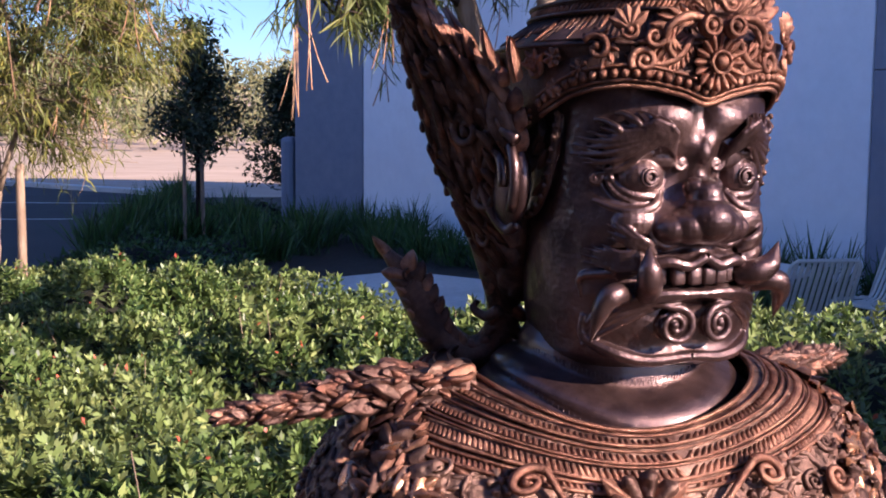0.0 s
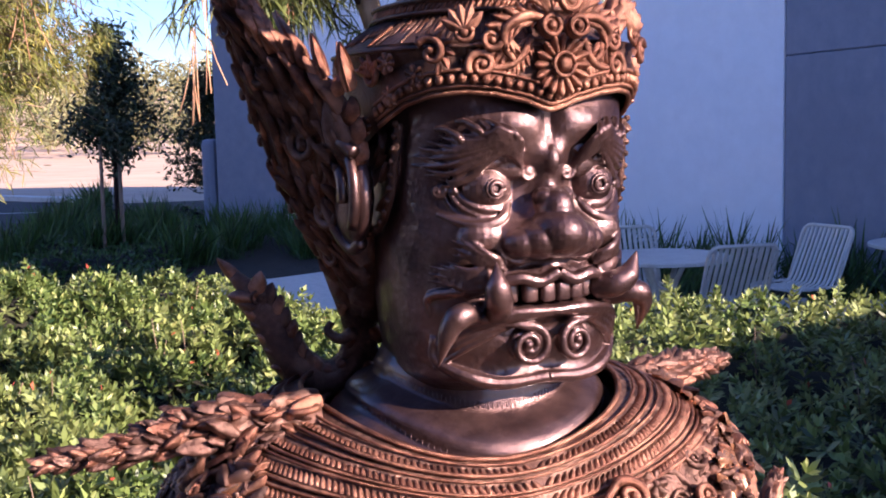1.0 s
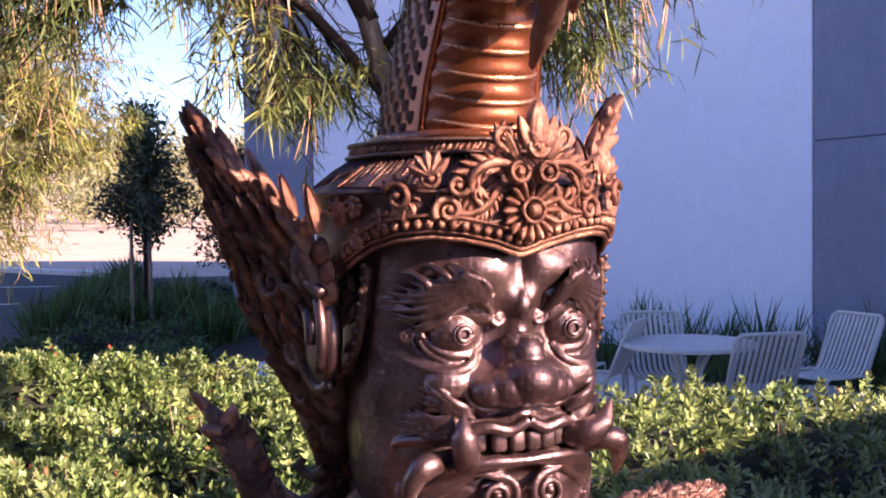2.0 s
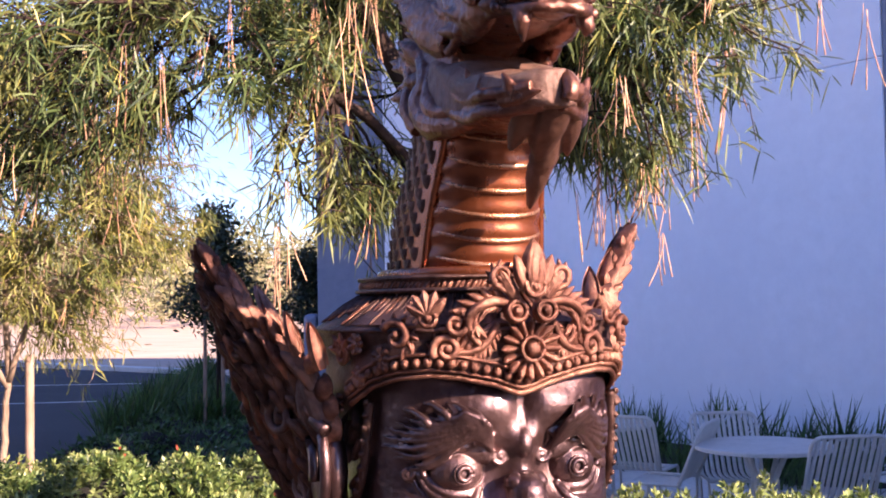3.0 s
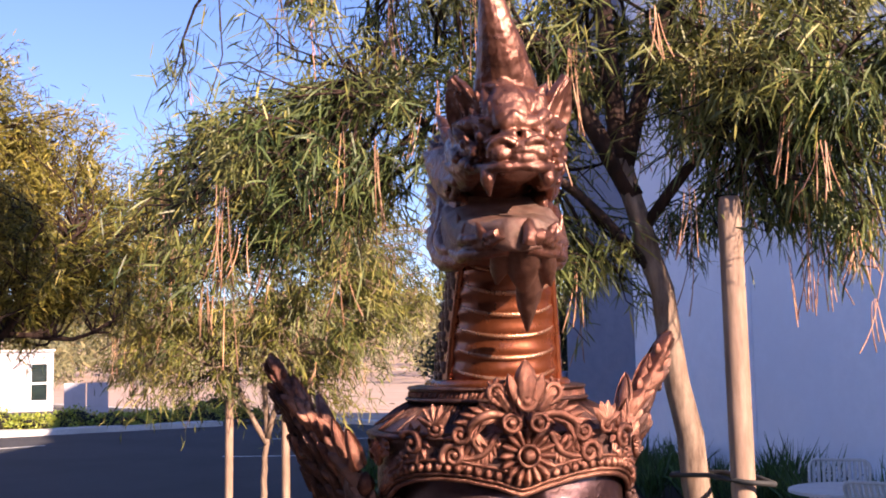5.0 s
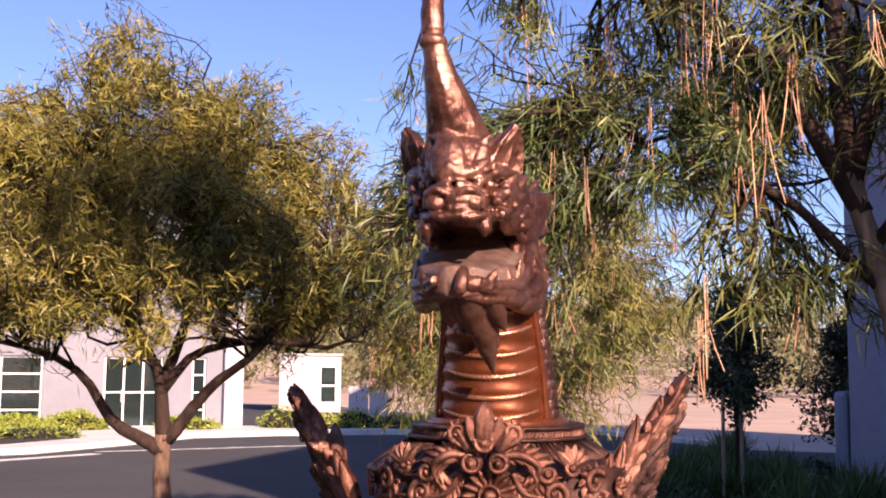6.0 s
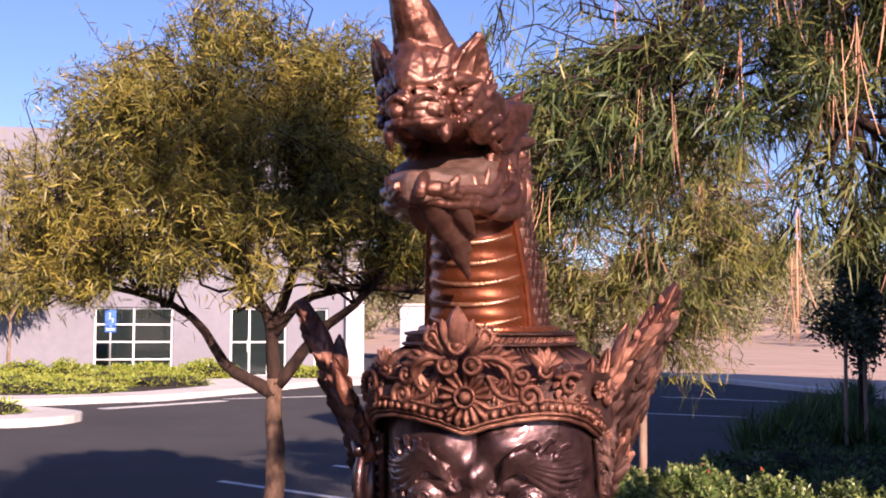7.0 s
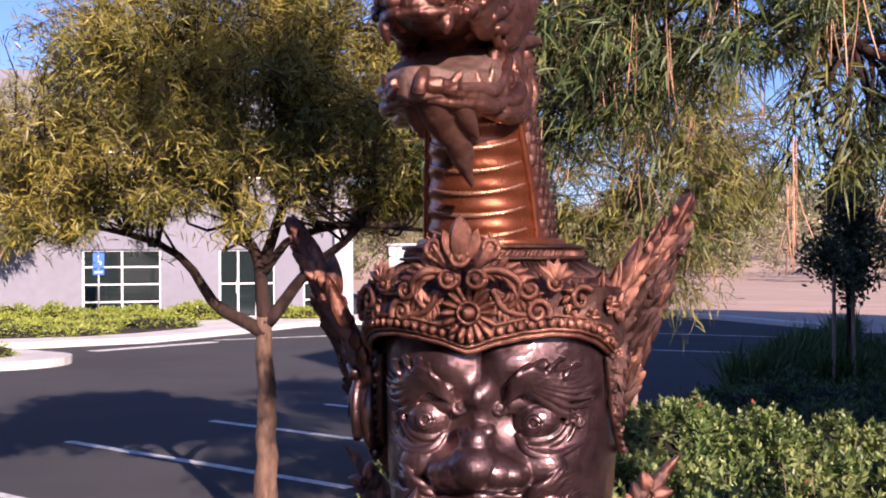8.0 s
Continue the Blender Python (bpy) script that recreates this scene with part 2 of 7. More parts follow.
# ---- the setting: ground, lot, kerbs, buildings ----
def hill(x, y):
    """Height of the land: flat round the lot, rising to a low hillside beyond the field."""
    d = math.hypot(x - 1, y - 2)
    h = 0.0
    if d > 75:
        s = min(1.0, (d - 75) / 170)
        h = 11.0 * s * s * (3 - 2 * s) * (0.75 + 0.45 * noise.noise(Vector((x / 90, y / 90, 3.1))))
    if d > 400:
        h += min(1.0, (d - 400) / 900) * (26 + 40 * noise.noise(Vector((x / 500, y / 500, 7.7))))
    return h


rs = [0.0, 8, 16, 24, 32, 42, 54, 68, 80, 92, 106, 122, 140, 160, 182, 206, 235, 270, 320, 400, 520, 700, 950, 1300, 1900, 2800]
gv, gf, NA = [], [], 120
for r in rs:
    for k in range(NA):
        a = 2 * math.pi * k / NA
        x, y = 1 + r * math.cos(a), 2 + r * math.sin(a)
        gv.append((x, y, hill(x, y) - 0.06 + 0.05 * noise.noise(Vector((x / 7, y / 7, 0))) * (r > 36)))
for i in range(len(rs) - 1):
    for k in range(NA):
        gf.append((i * NA + k, i * NA + (k + 1) % NA, (i + 1) * NA + (k + 1) % NA, (i + 1) * NA + k))
ground = tagged(new("ground", mesh_of("ground", gv, gf, M_FIELD)), "dry brown open field rising to a hillside", "ground", kind="structure")

# plan lines
BED_EDGE = [(-5.4, -6), (-5.2, 2), (-4.9, 6.3), (-4.45, 8.4), (-4.9, 12), (-5.9, 17.7), (-7.8, 26.7), (-8.9, 30.4)]
FAR_KERB = [(-8.9, 30.4), (-16.0, 35.2), (-26, 41.5), (-40, 50)]
lot = part("parking_lot", (prism(BED_EDGE + FAR_KERB[1:] + [(-60, 50), (-60, -30), (-5.4, -30)], -0.2, 0.0), M_ASPHALT), None)
tagged(lot, "dark asphalt parking lot, partly in building shade", "parking lot", kind="structure")


def kerb_run(name, pts, w, h, side, label):
    """A concrete kerb along a plan line; side +1 widens it to the left of its way."""
    p = [Vector((x, y, 0)) for x, y in pts]
    bm = bmesh.new()
    prof = [(0, -0.15), (0, h - 0.02), (0.02 * side, h), ((w - 0.02) * side, h), (w * side, h - 0.02), (w * side, -0.15)]
    rings = []
    for k, q in enumerate(p):
        d = (p[min(k + 1, len(p) - 1)] - p[max(k - 1, 0)]).normalized()
        nrm = Vector((-d.y, d.x, 0))
        rings.append([bm.verts.new(q + nrm * a + Vector((0, 0, b))) for a, b in prof])
    for a, b in zip(rings, rings[1:]):
        for j in range(len(prof)):
            bm.faces.new((a[j], a[(j + 1) % len(prof)], b[(j + 1) % len(prof)], b[j]))
    bm.faces.new(rings[0])
    bm.faces.new(rings[-1])
    bmesh.ops.recalc_face_normals(bm, faces=bm.faces)
    return tagged(part(name, (bm, M_CONCRETE), None), label, "kerb", kind="structure")


kerb_run("kerb", FAR_KERB, 0.35, 0.14, -1, "sunlit concrete kerb at the far side of the lot")

bed = part("planting_bed", (prism([(x + 0.14, y) for x, y in BED_EDGE] + [(-2, 32), (5, 32), (5, 14), (8.2, 3.4), (-3, 3.3), (-3.2, -6)], -0.2, -0.03), M_SOIL), None)
tagged(bed, "dark mulched soil of the planting beds", "soil", kind="structure")

patio = part("patio", (prism([(-2.7, 13.4), (-0.8, 15.3), (3.2, 12.6), (7.5, 11.6), (7.5, 8.2), (1.5, 8.0), (-1.4, 9.4)], -0.15, 0.004), M_CONCRETE), None)
tagged(patio, "pale concrete patio and walk beside the building", "pavement", kind="structure")
# floor out of view, coloured dark so little light bounces up to the statue
terrace = part("terrace", (prism([(-3.0, -6), (-3.0, 3.2), (8.2, 3.2), (8.9, 0.9), (14, 0.9), (14, -6)], -0.15, 0.08), M_DARKPAVE), None)
tagged(terrace, "unseen stained paving under the statue, kept dark to cut bounce", "pavement", kind="structure")


def line_strip(x0, y0, x1, y1, w=0.1):
    d = Vector((x1 - x0, y1 - y0, 0)).normalized()
    n = Vector((-d.y, d.x, 0)) * w / 2
    a, b = Vector((x0, y0, 0)), Vector((x1, y1, 0))
    pts = [(p.x, p.y) for p in (a + n, a - n, b - n, b + n)]
    return tagged(part("parking_line", (prism(pts, 0.0, 0.005), M_PAINTLINE), None), "worn white painted parking line on asphalt", "road marking",
                  group="parking lines", kind="structure")


for y in (4.3, 6.2, 8.1, 10.0, 11.9, 13.8):
    line_strip(-9.0, y, -4.95 if y > 8 else -5.5, y + 0.05)
line_strip(-19.5, 15.3, -19.5, 18.6, 0.35)
line_strip(-20.0, 19.0, -17.5, 24.5)
line_strip(-11.0, 22.0, -8.2, 22.6)
line_strip(-12.5, 27.0, -9.0, 27.4)

# the tall stucco building beside the patio: a run of wall panels with joints
WALL = [(-3.6, 21.9), (-2.21, 21.2), (4.45, 13.75), (7.9, 4.75)]
WALL_H = 11.5


def wall_panel(name, a, b, z0, z1, mat, thick, parent, label=""):
    d = (Vector((*b, 0)) - Vector((*a, 0)))
    n = Vector((-d.y, d.x, 0)).normalized() * thick
    bm = prism([a, b, (b[0] + n.x, b[1] + n.y), (a[0] + n.x, a[1] + n.y)], z0, z1)
    bmesh.ops.bevel(bm, geom=list(bm.edges), offset=0.012, segments=1, affect="EDGES")
    return part(name, (bm, mat), parent, label)


stucco = thing("stucco_building", "tall blue-grey stucco building with dark and light panels in shade", "building", kind="structure")
bm = prism([(-3.55, 22.0), (-2.18, 21.32), (4.53, 13.87), (8.0, 4.9), (22, 6), (24, 24), (6, 30), (-4.95, 28.3)], -0.1, WALL_H - 0.05)
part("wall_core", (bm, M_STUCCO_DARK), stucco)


def between(a, b, s):
    return (a[0] + (b[0] - a[0]) * s, a[1] + (b[1] - a[1]) * s)


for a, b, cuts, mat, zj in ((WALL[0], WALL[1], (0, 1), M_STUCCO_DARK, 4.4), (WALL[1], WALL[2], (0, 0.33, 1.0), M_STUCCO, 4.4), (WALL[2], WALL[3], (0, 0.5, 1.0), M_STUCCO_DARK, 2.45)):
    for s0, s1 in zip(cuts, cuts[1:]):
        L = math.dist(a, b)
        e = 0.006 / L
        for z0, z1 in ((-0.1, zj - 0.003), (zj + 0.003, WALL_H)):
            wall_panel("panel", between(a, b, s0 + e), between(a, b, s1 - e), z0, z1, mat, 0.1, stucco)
wall_panel("parapet_cap", (-3.62, 21.86), (-2.19, 21.14), WALL_H, WALL_H + 0.08, M_STUCCO_DARK, 0.3, stucco)
wall_panel("parapet_cap", (-2.19, 21.14), (4.44, 13.68), WALL_H, WALL_H + 0.08, M_STUCCO_DARK, 0.3, stucco)
low = part("screen_wall", (box_bm(-3.76, 22.2, 0.8, 0.26, 0.5, 1.7, 0.09), M_STUCCO_DARK), None)
tagged(low, "low rounded slate-blue screen wall at the building corner", "wall", kind="structure")


# unseen wall beside the terrace, added so its shadow lies over the near hedge
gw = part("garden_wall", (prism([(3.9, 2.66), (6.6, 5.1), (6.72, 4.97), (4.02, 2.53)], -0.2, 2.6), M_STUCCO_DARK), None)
tagged(gw, "unseen dark slate stucco wall added to shade the hedge", "wall", kind="structure")
# added unseen wall closing the place behind the camera, dimming the statue's dark side
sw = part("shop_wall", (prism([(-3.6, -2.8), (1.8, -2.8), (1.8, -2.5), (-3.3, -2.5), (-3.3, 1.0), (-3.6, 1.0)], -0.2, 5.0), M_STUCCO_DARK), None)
tagged(sw, "unseen dark slate stucco wall added to dim the statue", "wall", kind="structure")
# made-up roof on posts behind the camera, cutting skylight on the statue
pr = part("porch_roof", (prism([(-3.6, -2.5), (1.3, -2.5), (1.3, 0.9), (-3.6, 0.9)], 2.95, 3.15), M_BARK), None)
tagged(pr, "unseen dark timber roof added to block the sky", "roof", kind="structure")
for x in (-3.2, 1.15):
    tagged(part("porch_post", (box_bm(x, 0.75, 1.5, 0.14, 0.14, 2.95, 0.01), M_BARK), None), "unseen dark square timber post under the added roof", "post", "porch posts")

# ---- the bronze guardian statue: one mesh ----
def bronze(name, low, high, rub, scale, rough, metal, rub_amount=0.5, bump=0.0, bump_scale=200, carve=0.0, carve_scale=60, coat=0.0):
    """Patinated bronze: mottled patina, bright rubbed patches, fine casting grain, optional chased pattern."""
    m = bpy.data.materials.new(name)
    m.use_nodes = True
    nt = m.node_tree
    p = nt.nodes["Principled BSDF"]
    col = ramp(nt, noise_node(nt, scale, 8, 0.7), [(0.3, low), (0.7, high)])
    f = ramp(nt, noise_node(nt, scale * 0.35, 6, 0.7), [(0.46, (0, 0, 0)), (0.66, (rub_amount,) * 3)])
    col = mixed(nt, f, col, rub)
    nt.links.new(col, p.inputs["Base Color"])
    rr = nt.nodes.new("ShaderNodeMapRange")
    rr.inputs["To Min"].default_value, rr.inputs["To Max"].default_value = rough - 0.12, rough + 0.14
    nt.links.new(noise_node(nt, scale * 1.7, 6, 0.7), rr.inputs["Value"])
    nt.links.new(rr.outputs["Result"], p.inputs["Roughness"])
    p.inputs["Metallic"].default_value = metal
    p.inputs["Coat Weight"].default_value = coat
    p.inputs["Coat Roughness"].default_value = 0.16
    last = None
    if carve:
        tc = nt.nodes.new("ShaderNodeTexCoord")
        vo = nt.nodes.new("ShaderNodeTexVoronoi")
        vo.feature = "SMOOTH_F1"
        vo.inputs["Scale"].default_value = carve_scale
        nt.links.new(tc.outputs["Object"], vo.inputs["Vector"])
        b = nt.nodes.new("ShaderNodeBump")
        b.inputs["Strength"].default_value, b.inputs["Distance"].default_value = carve, 0.004
        nt.links.new(vo.outputs["Distance"], b.inputs["Height"])
        last = b
    if bump:
        b = nt.nodes.new("ShaderNodeBump")
        b.inputs["Strength"].default_value, b.inputs["Distance"].default_value = bump, 0.002
        nt.links.new(noise_node(nt, bump_scale, 8, 0.75), b.inputs["Height"])
        if last:
            nt.links.new(last.outputs["Normal"], b.inputs["Normal"])
        last = b
    if last:
        nt.links.new(last.outputs["Normal"], p.inputs["Normal"])
    return m


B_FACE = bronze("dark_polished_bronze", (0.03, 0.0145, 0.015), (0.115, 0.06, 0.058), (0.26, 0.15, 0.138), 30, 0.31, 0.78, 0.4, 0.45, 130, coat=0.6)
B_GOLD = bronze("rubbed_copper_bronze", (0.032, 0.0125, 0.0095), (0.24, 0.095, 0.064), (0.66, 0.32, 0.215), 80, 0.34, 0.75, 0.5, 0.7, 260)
B_NECK = bronze("reddish_bronze", (0.16, 0.043, 0.018), (0.3, 0.085, 0.034), (0.4, 0.13, 0.058), 24, 0.28, 0.75, 0.4, 0.25, 150, coat=0.3)
B_CAP = bronze("brown_bronze", (0.022, 0.0105, 0.009), (0.105, 0.05, 0.04), (0.4, 0.215, 0.165), 55, 0.36, 0.7, 0.4, 0.8, 180)
B_RAW = bronze("dull_weathered_bronze", (0.1, 0.046, 0.033), (0.27, 0.145, 0.11), (0.36, 0.3, 0.24), 110, 0.45, 0.5, 0.4, 1.0, 140)
B_CLOTH = bronze("chased_bronze_cloth", (0.03, 0.0145, 0.0125), (0.17, 0.083, 0.065), (0.5, 0.29, 0.22), 70, 0.36, 0.72, 0.45, 0.6, 260, 1.0, 110)
B_BEARD = bronze("brown_weathered_bronze", (0.07, 0.03, 0.021), (0.19, 0.09, 0.064), (0.3, 0.17, 0.13), 40, 0.42, 0.6, 0.4, 0.7, 140)
B_HEAD = bronze("cast_copper_bronze", (0.05, 0.02, 0.015), (0.21, 0.085, 0.058), (0.5, 0.24, 0.165), 45, 0.29, 0.75, 0.5, 0.45, 170, coat=0.2)
B_RIM = bronze("rubbed_glint_bronze", (0.35, 0.14, 0.07), (0.55, 0.28, 0.17), (0.7, 0.43, 0.3), 60, 0.27, 0.8, 0.5, 0.3, 200)
FACE, GOLD, NECK, CAP, RAW, CLOTH, BEARD, HEAD, RIM = range(9)


class Sculpt:
    def __init__(self):
        self.v, self.f, self.m, self.n = [], [], [], 0

    def add(self, v, f, mat):
        v = np.asarray(v, float)
        self.v.append(v)
        self.f += [tuple(i + self.n for i in q) for q in f]
        self.m += [mat] * len(f)
        self.n += len(v)

    def grid(self, P, mat, wrap=False, cap=False):
        """A sheet through a grid of points (rows, columns); wrap joins the last column to the first."""
        P = np.asarray(P, float)
        r, c = P.shape[:2]
        f = []
        for i in range(r - 1):
            for j in range(c if wrap else c - 1):
                k = (j + 1) % c
                f.append((i * c + j, i * c + k, (i + 1) * c + k, (i + 1) * c + j))
        if cap:
            f.append(tuple(range(c - 1, -1, -1)))
            f.append(tuple(range((r - 1) * c, r * c)))
        self.add(P.reshape(-1, 3), f, mat)

    def tube(self, path, radii, mat, n=8):
        v, f = tube_arrays(path, radii, n)
        self.add(v, f, mat)

    def strand(self, pts, r, mat, n=6, steps=10, tail=0.15):
        """A smooth tapering lock through a few points, thick at its root."""
        q = smooth_path(pts, steps)
        s = np.linspace(0, 1, len(q))
        self.tube(q, r * (tail + (1 - tail) * np.sin(np.pi * (0.18 + 0.8 * s)) ** 0.8), mat, n)

    def ball(self, c, r, mat, n=12, squash=None):
        r = np.broadcast_to(np.asarray(r, float), (3,))
        a, b = np.linspace(0, 2 * np.pi, n, endpoint=False), np.linspace(0.001, np.pi - 0.001, n // 2 + 2)
        P = np.stack([np.sin(b)[:, None] * np.cos(a), np.sin(b)[:, None] * np.sin(a), np.cos(b)[:, None] * np.ones(n)], -1) * r
        if squash is not None:
            P = P @ np.array(squash).T
        self.grid(P[::-1] + np.asarray(c), mat, True)

    def leaf(self, base, way, nrm, L, W, mat, curl=0.3, thick=0.25, ridge=3, root=0.5, blunt=False):
        """A domed pointed leaf with a midrib and side furrows."""
        base, way, nrm = (np.asarray(x, float) for x in (base, way, nrm))
        way = way / np.linalg.norm(way)
        nrm = nrm - way * (nrm @ way)
        nrm /= np.linalg.norm(nrm)
        side = np.cross(way, nrm)
        rows, cols = 8, 9
        s = np.linspace(0, 1, rows)[:, None]
        u = np.linspace(-1, 1, cols)[None, :]
        w = W / 2 * np.clip(np.sin(np.pi * np.clip(root * 0.45 + s * (1 - root * 0.45), 0, 1)), 0.0, 1) ** 0.75
        if blunt:
            w = W / 2 * (0.4 + 0.6 * s) * np.sqrt(np.clip(1 - s ** 5, 0, 1))
        w[-1] = W * 0.02
        dome = thick * W * (np.sqrt(np.clip(1 - u * u, 0, 1)) + 0.16 * np.cos(u * np.pi * ridge)) * (w / (W / 2)) ** 0.6
        P = base + way * (L * s)[..., None] + side * (w * u)[..., None] + nrm * (dome + curl * L * s * s - 0.1 * W)[..., None]
        self.grid(P, mat)

    def spiral(self, c, ax, ay, r0, turns, r, mat, start=0.0, tail=None, n=8, shrink=0.12, rise=0.0):
        """A scroll in the plane of ax, ay, rolling inwards; tail: points it comes from."""
        ax, ay = np.asarray(ax, float), np.asarray(ay, float)
        up = np.cross(ax, ay)
        t = np.linspace(0, 1, int(18 * abs(turns)) + 6)
        a = start + 2 * np.pi * turns * t
        rad = r0 * (1 - (1 - shrink) * t)
        P = np.asarray(c) + (rad * np.cos(a))[:, None] * ax + (rad * np.sin(a))[:, None] * ay + (rise * t)[:, None] * up
        rr = r * (1 - 0.45 * t)
        if tail is not None:
            T = smooth_path([*tail, P[0], P[1]], 8)[:-1]
            rr = np.concatenate([np.linspace(r * 0.35, r, len(T)), rr[1:]])
            P = np.concatenate([T, P[1:]])
        self.tube(P, rr, mat, n)
        self.ball(P[-1], r * 1.0, mat, 8)

    def flower(self, c, nrm, R, petals, mat, boss=0.3, up=(0, 0, 1), cup=0.12):
        nrm = np.asarray(nrm, float) / np.linalg.norm(nrm)
        a1 = np.cross(up, nrm)
        a1 /= np.linalg.norm(a1)
        a2 = np.cross(nrm, a1)
        for k in range(petals):
            a = 2 * np.pi * k / petals
            d = a1 * np.cos(a) + a2 * np.sin(a)
            self.leaf(np.asarray(c) + d * R * 0.12, d, nrm, R * 0.88, 2 * np.pi * R * 0.92 / petals, mat, cup, 0.42, 1, 0.7, True)
        self.ball(np.asarray(c) + nrm * R * 0.12, R * boss, mat, 10)

    def ring(self, c, nrm, R, r, mat, up=(0, 0, 1), n=18, boss=None):
        nrm = np.asarray(nrm, float) / np.linalg.norm(nrm)
        a1 = np.cross(up, nrm)
        a1 /= np.linalg.norm(a1)
        a2 = np.cross(nrm, a1)
        a = np.linspace(0, 2 * np.pi, n)
        self.tube(np.asarray(c) + R * (np.cos(a)[:, None] * a1 + np.sin(a)[:, None] * a2), r, mat, 6)
        if boss:
            self.ball(np.asarray(c), boss, mat, 8)


def smooth_path(pts, steps=8):
    """Catmull-Rom through the points."""
    p = np.asarray(pts, float)
    p = np.concatenate([[2 * p[0] - p[1]], p, [2 * p[-1] - p[-2]]])
    t = np.linspace(0, 1, steps, endpoint=False)[:, None]
    out = []
    for a, b, c, d in zip(p, p[1:], p[2:], p[3:]):
        out.append(0.5 * (2 * b + (c - a) * t + (2 * a - 5 * b + 4 * c - d) * t ** 2 + (3 * b - a - 3 * c + d) * t ** 3))
    return np.concatenate(out + [p[-2:-1]])


def closed_leaf(B, base, tip, nrm, W, thick=0.35, curl=0.0, cup=0.0, root=0.55):
    """A solid leaf from base to tip, domed (or cupped) in front, for casting into one skin."""
    base, tip, nrm = (np.asarray(x, float) for x in (base, tip, nrm))
    L = np.linalg.norm(tip - base)
    way = (tip - base) / L
    nrm = nrm - way * (nrm @ way)
    nrm /= np.linalg.norm(nrm)
    side = np.cross(way, nrm)
    s = np.linspace(0, 1, 12)[:, None]
    u = np.linspace(-1, 1, 11)[None, :]
    w = W / 2 * np.sin(np.pi * np.clip(root * 0.5 + s * (1 - root * 0.5), 0, 0.97)) ** 0.8
    d = W * thick * (1 - cup) * np.sqrt(np.clip(1 - u * u, 0, 1)) * (w / (W / 2)) ** 0.5 + W * thick * cup * (u * u - 0.35 + 0.6 * np.exp(-(u / 0.16) ** 2)) * (w / (W / 2))
    bow = curl * L * s * s
    F = base + way * (L * s)[..., None] + side * (w * u)[..., None] + nrm * (d + bow)[..., None]
    K = base + way * (L * s)[..., None] + side * (w * u * 0.96)[..., None] + nrm * (bow - W * 0.16 + 0 * u)[..., None]
    B.grid(np.concatenate([F, K[:, ::-1]], 1), 0, True, True)


def cast(B, mat, voxel, rounds=2, lumps=0.0005, size=0.014):
    """Melt a heap of solid forms into one continuous cast skin and add it to the statue."""
    ob = bpy.data.objects.new("casting", mesh_of("casting", np.concatenate(B.v), B.f, [B_NECK], B.m))
    bpy.context.scene.collection.objects.link(ob)
    rm = ob.modifiers.new("skin", "REMESH")
    rm.mode, rm.voxel_size = "VOXEL", voxel
    sm = ob.modifiers.new("soft", "SMOOTH")
    sm.factor, sm.iterations = 0.5, rounds
    dg = bpy.context.evaluated_depsgraph_get()
    me = bpy.data.meshes.new_from_object(ob.evaluated_get(dg))
    v = np.empty(len(me.vertices) * 3)
    me.vertices.foreach_get("co", v)
    n = np.empty(len(me.vertices) * 3)
    me.vertices.foreach_get("normal", n)
    v, n = v.reshape(-1, 3), n.reshape(-1, 3)
    k = 1.0 / size
    d = np.array([noise.noise(Vector(p) * k) + 0.5 * noise.noise(Vector(p) * (k * 2.7)) for p in v.tolist()])
    S.add(v + n * (lumps * d)[:, None], [tuple(q.vertices) for q in me.polygons], mat)
    src = ob.data
    bpy.data.objects.remove(ob)
    bpy.data.meshes.remove(src)
    bpy.data.meshes.remove(me)


S = Sculpt()
X0 = 0.008  # the face's middle


def bump2(x, z, cx, cz, sx, sz, h, p=1.0):
    return h * np.exp(-(((x - cx) / sx) ** 2 + ((z - cz) / sz) ** 2) ** p)


def face_depth(x, z):
    """How far the face stands out in front of its plain egg, at a place seen from the front."""
    ax = np.abs(x)
    d = bump2(ax, z, 0.027, -0.012, 0.024, 0.017, 0.010)               # brow bosses
    d += bump2(ax, z, 0.0, -0.036, 0.013, 0.015, 0.013)                # glabella knot
    d -= bump2(ax, z, 0.0, -0.008, 0.008, 0.02, 0.006)                 # cleft of the forehead
    d -= bump2(ax, z, 0.045, -0.054, 0.026, 0.020, 0.010)              # eye sockets
    d += bump2(ax, z, 0.0, -0.066, 0.011, 0.016, 0.012)                # bridge
    d += bump2(ax, z, 0.0, -0.090, 0.020, 0.019, 0.027, 1.3)           # nose tip
    d += bump2(ax, z, 0.027, -0.095, 0.012, 0.012, 0.017, 1.2)         # wings of the nose
    d += bump2(ax, z, 0.052, -0.090, 0.024, 0.020, 0.010)              # cheeks
    d -= bump2(ax, z, 0.026, -0.113, 0.02, 0.005, 0.004)
    d += bump2(ax, z, 0.0, -0.122, 0.038, 0.012, 0.014)                # muzzle
    d -= bump2(ax, z, 0.0, -0.135, 0.045, 0.0075, 0.013, 2)            # open mouth
    d += bump2(ax, z, 0.0, -0.150, 0.052, 0.007, 0.013)                # lower lip
    d += bump2(ax, z, 0.028, -0.175, 0.036, 0.016, 0.006)              # chin
    d += bump2(ax, z, 0.0, -0.203, 0.06, 0.007, 0.007)                 # jaw rim
    return d


HEAD_Z = [-0.225, -0.213, -0.205, -0.17, -0.13, -0.1, -0.05, 0.0, 0.06]
HEAD_W = [0.07, 0.081, 0.0865, 0.0925, 0.097, 0.1, 0.1005, 0.1, 0.1]
HEAD_F = [0.062, 0.036, 0.022, 0.016, 0.01, 0.012, 0.012, 0.006, 0.01]


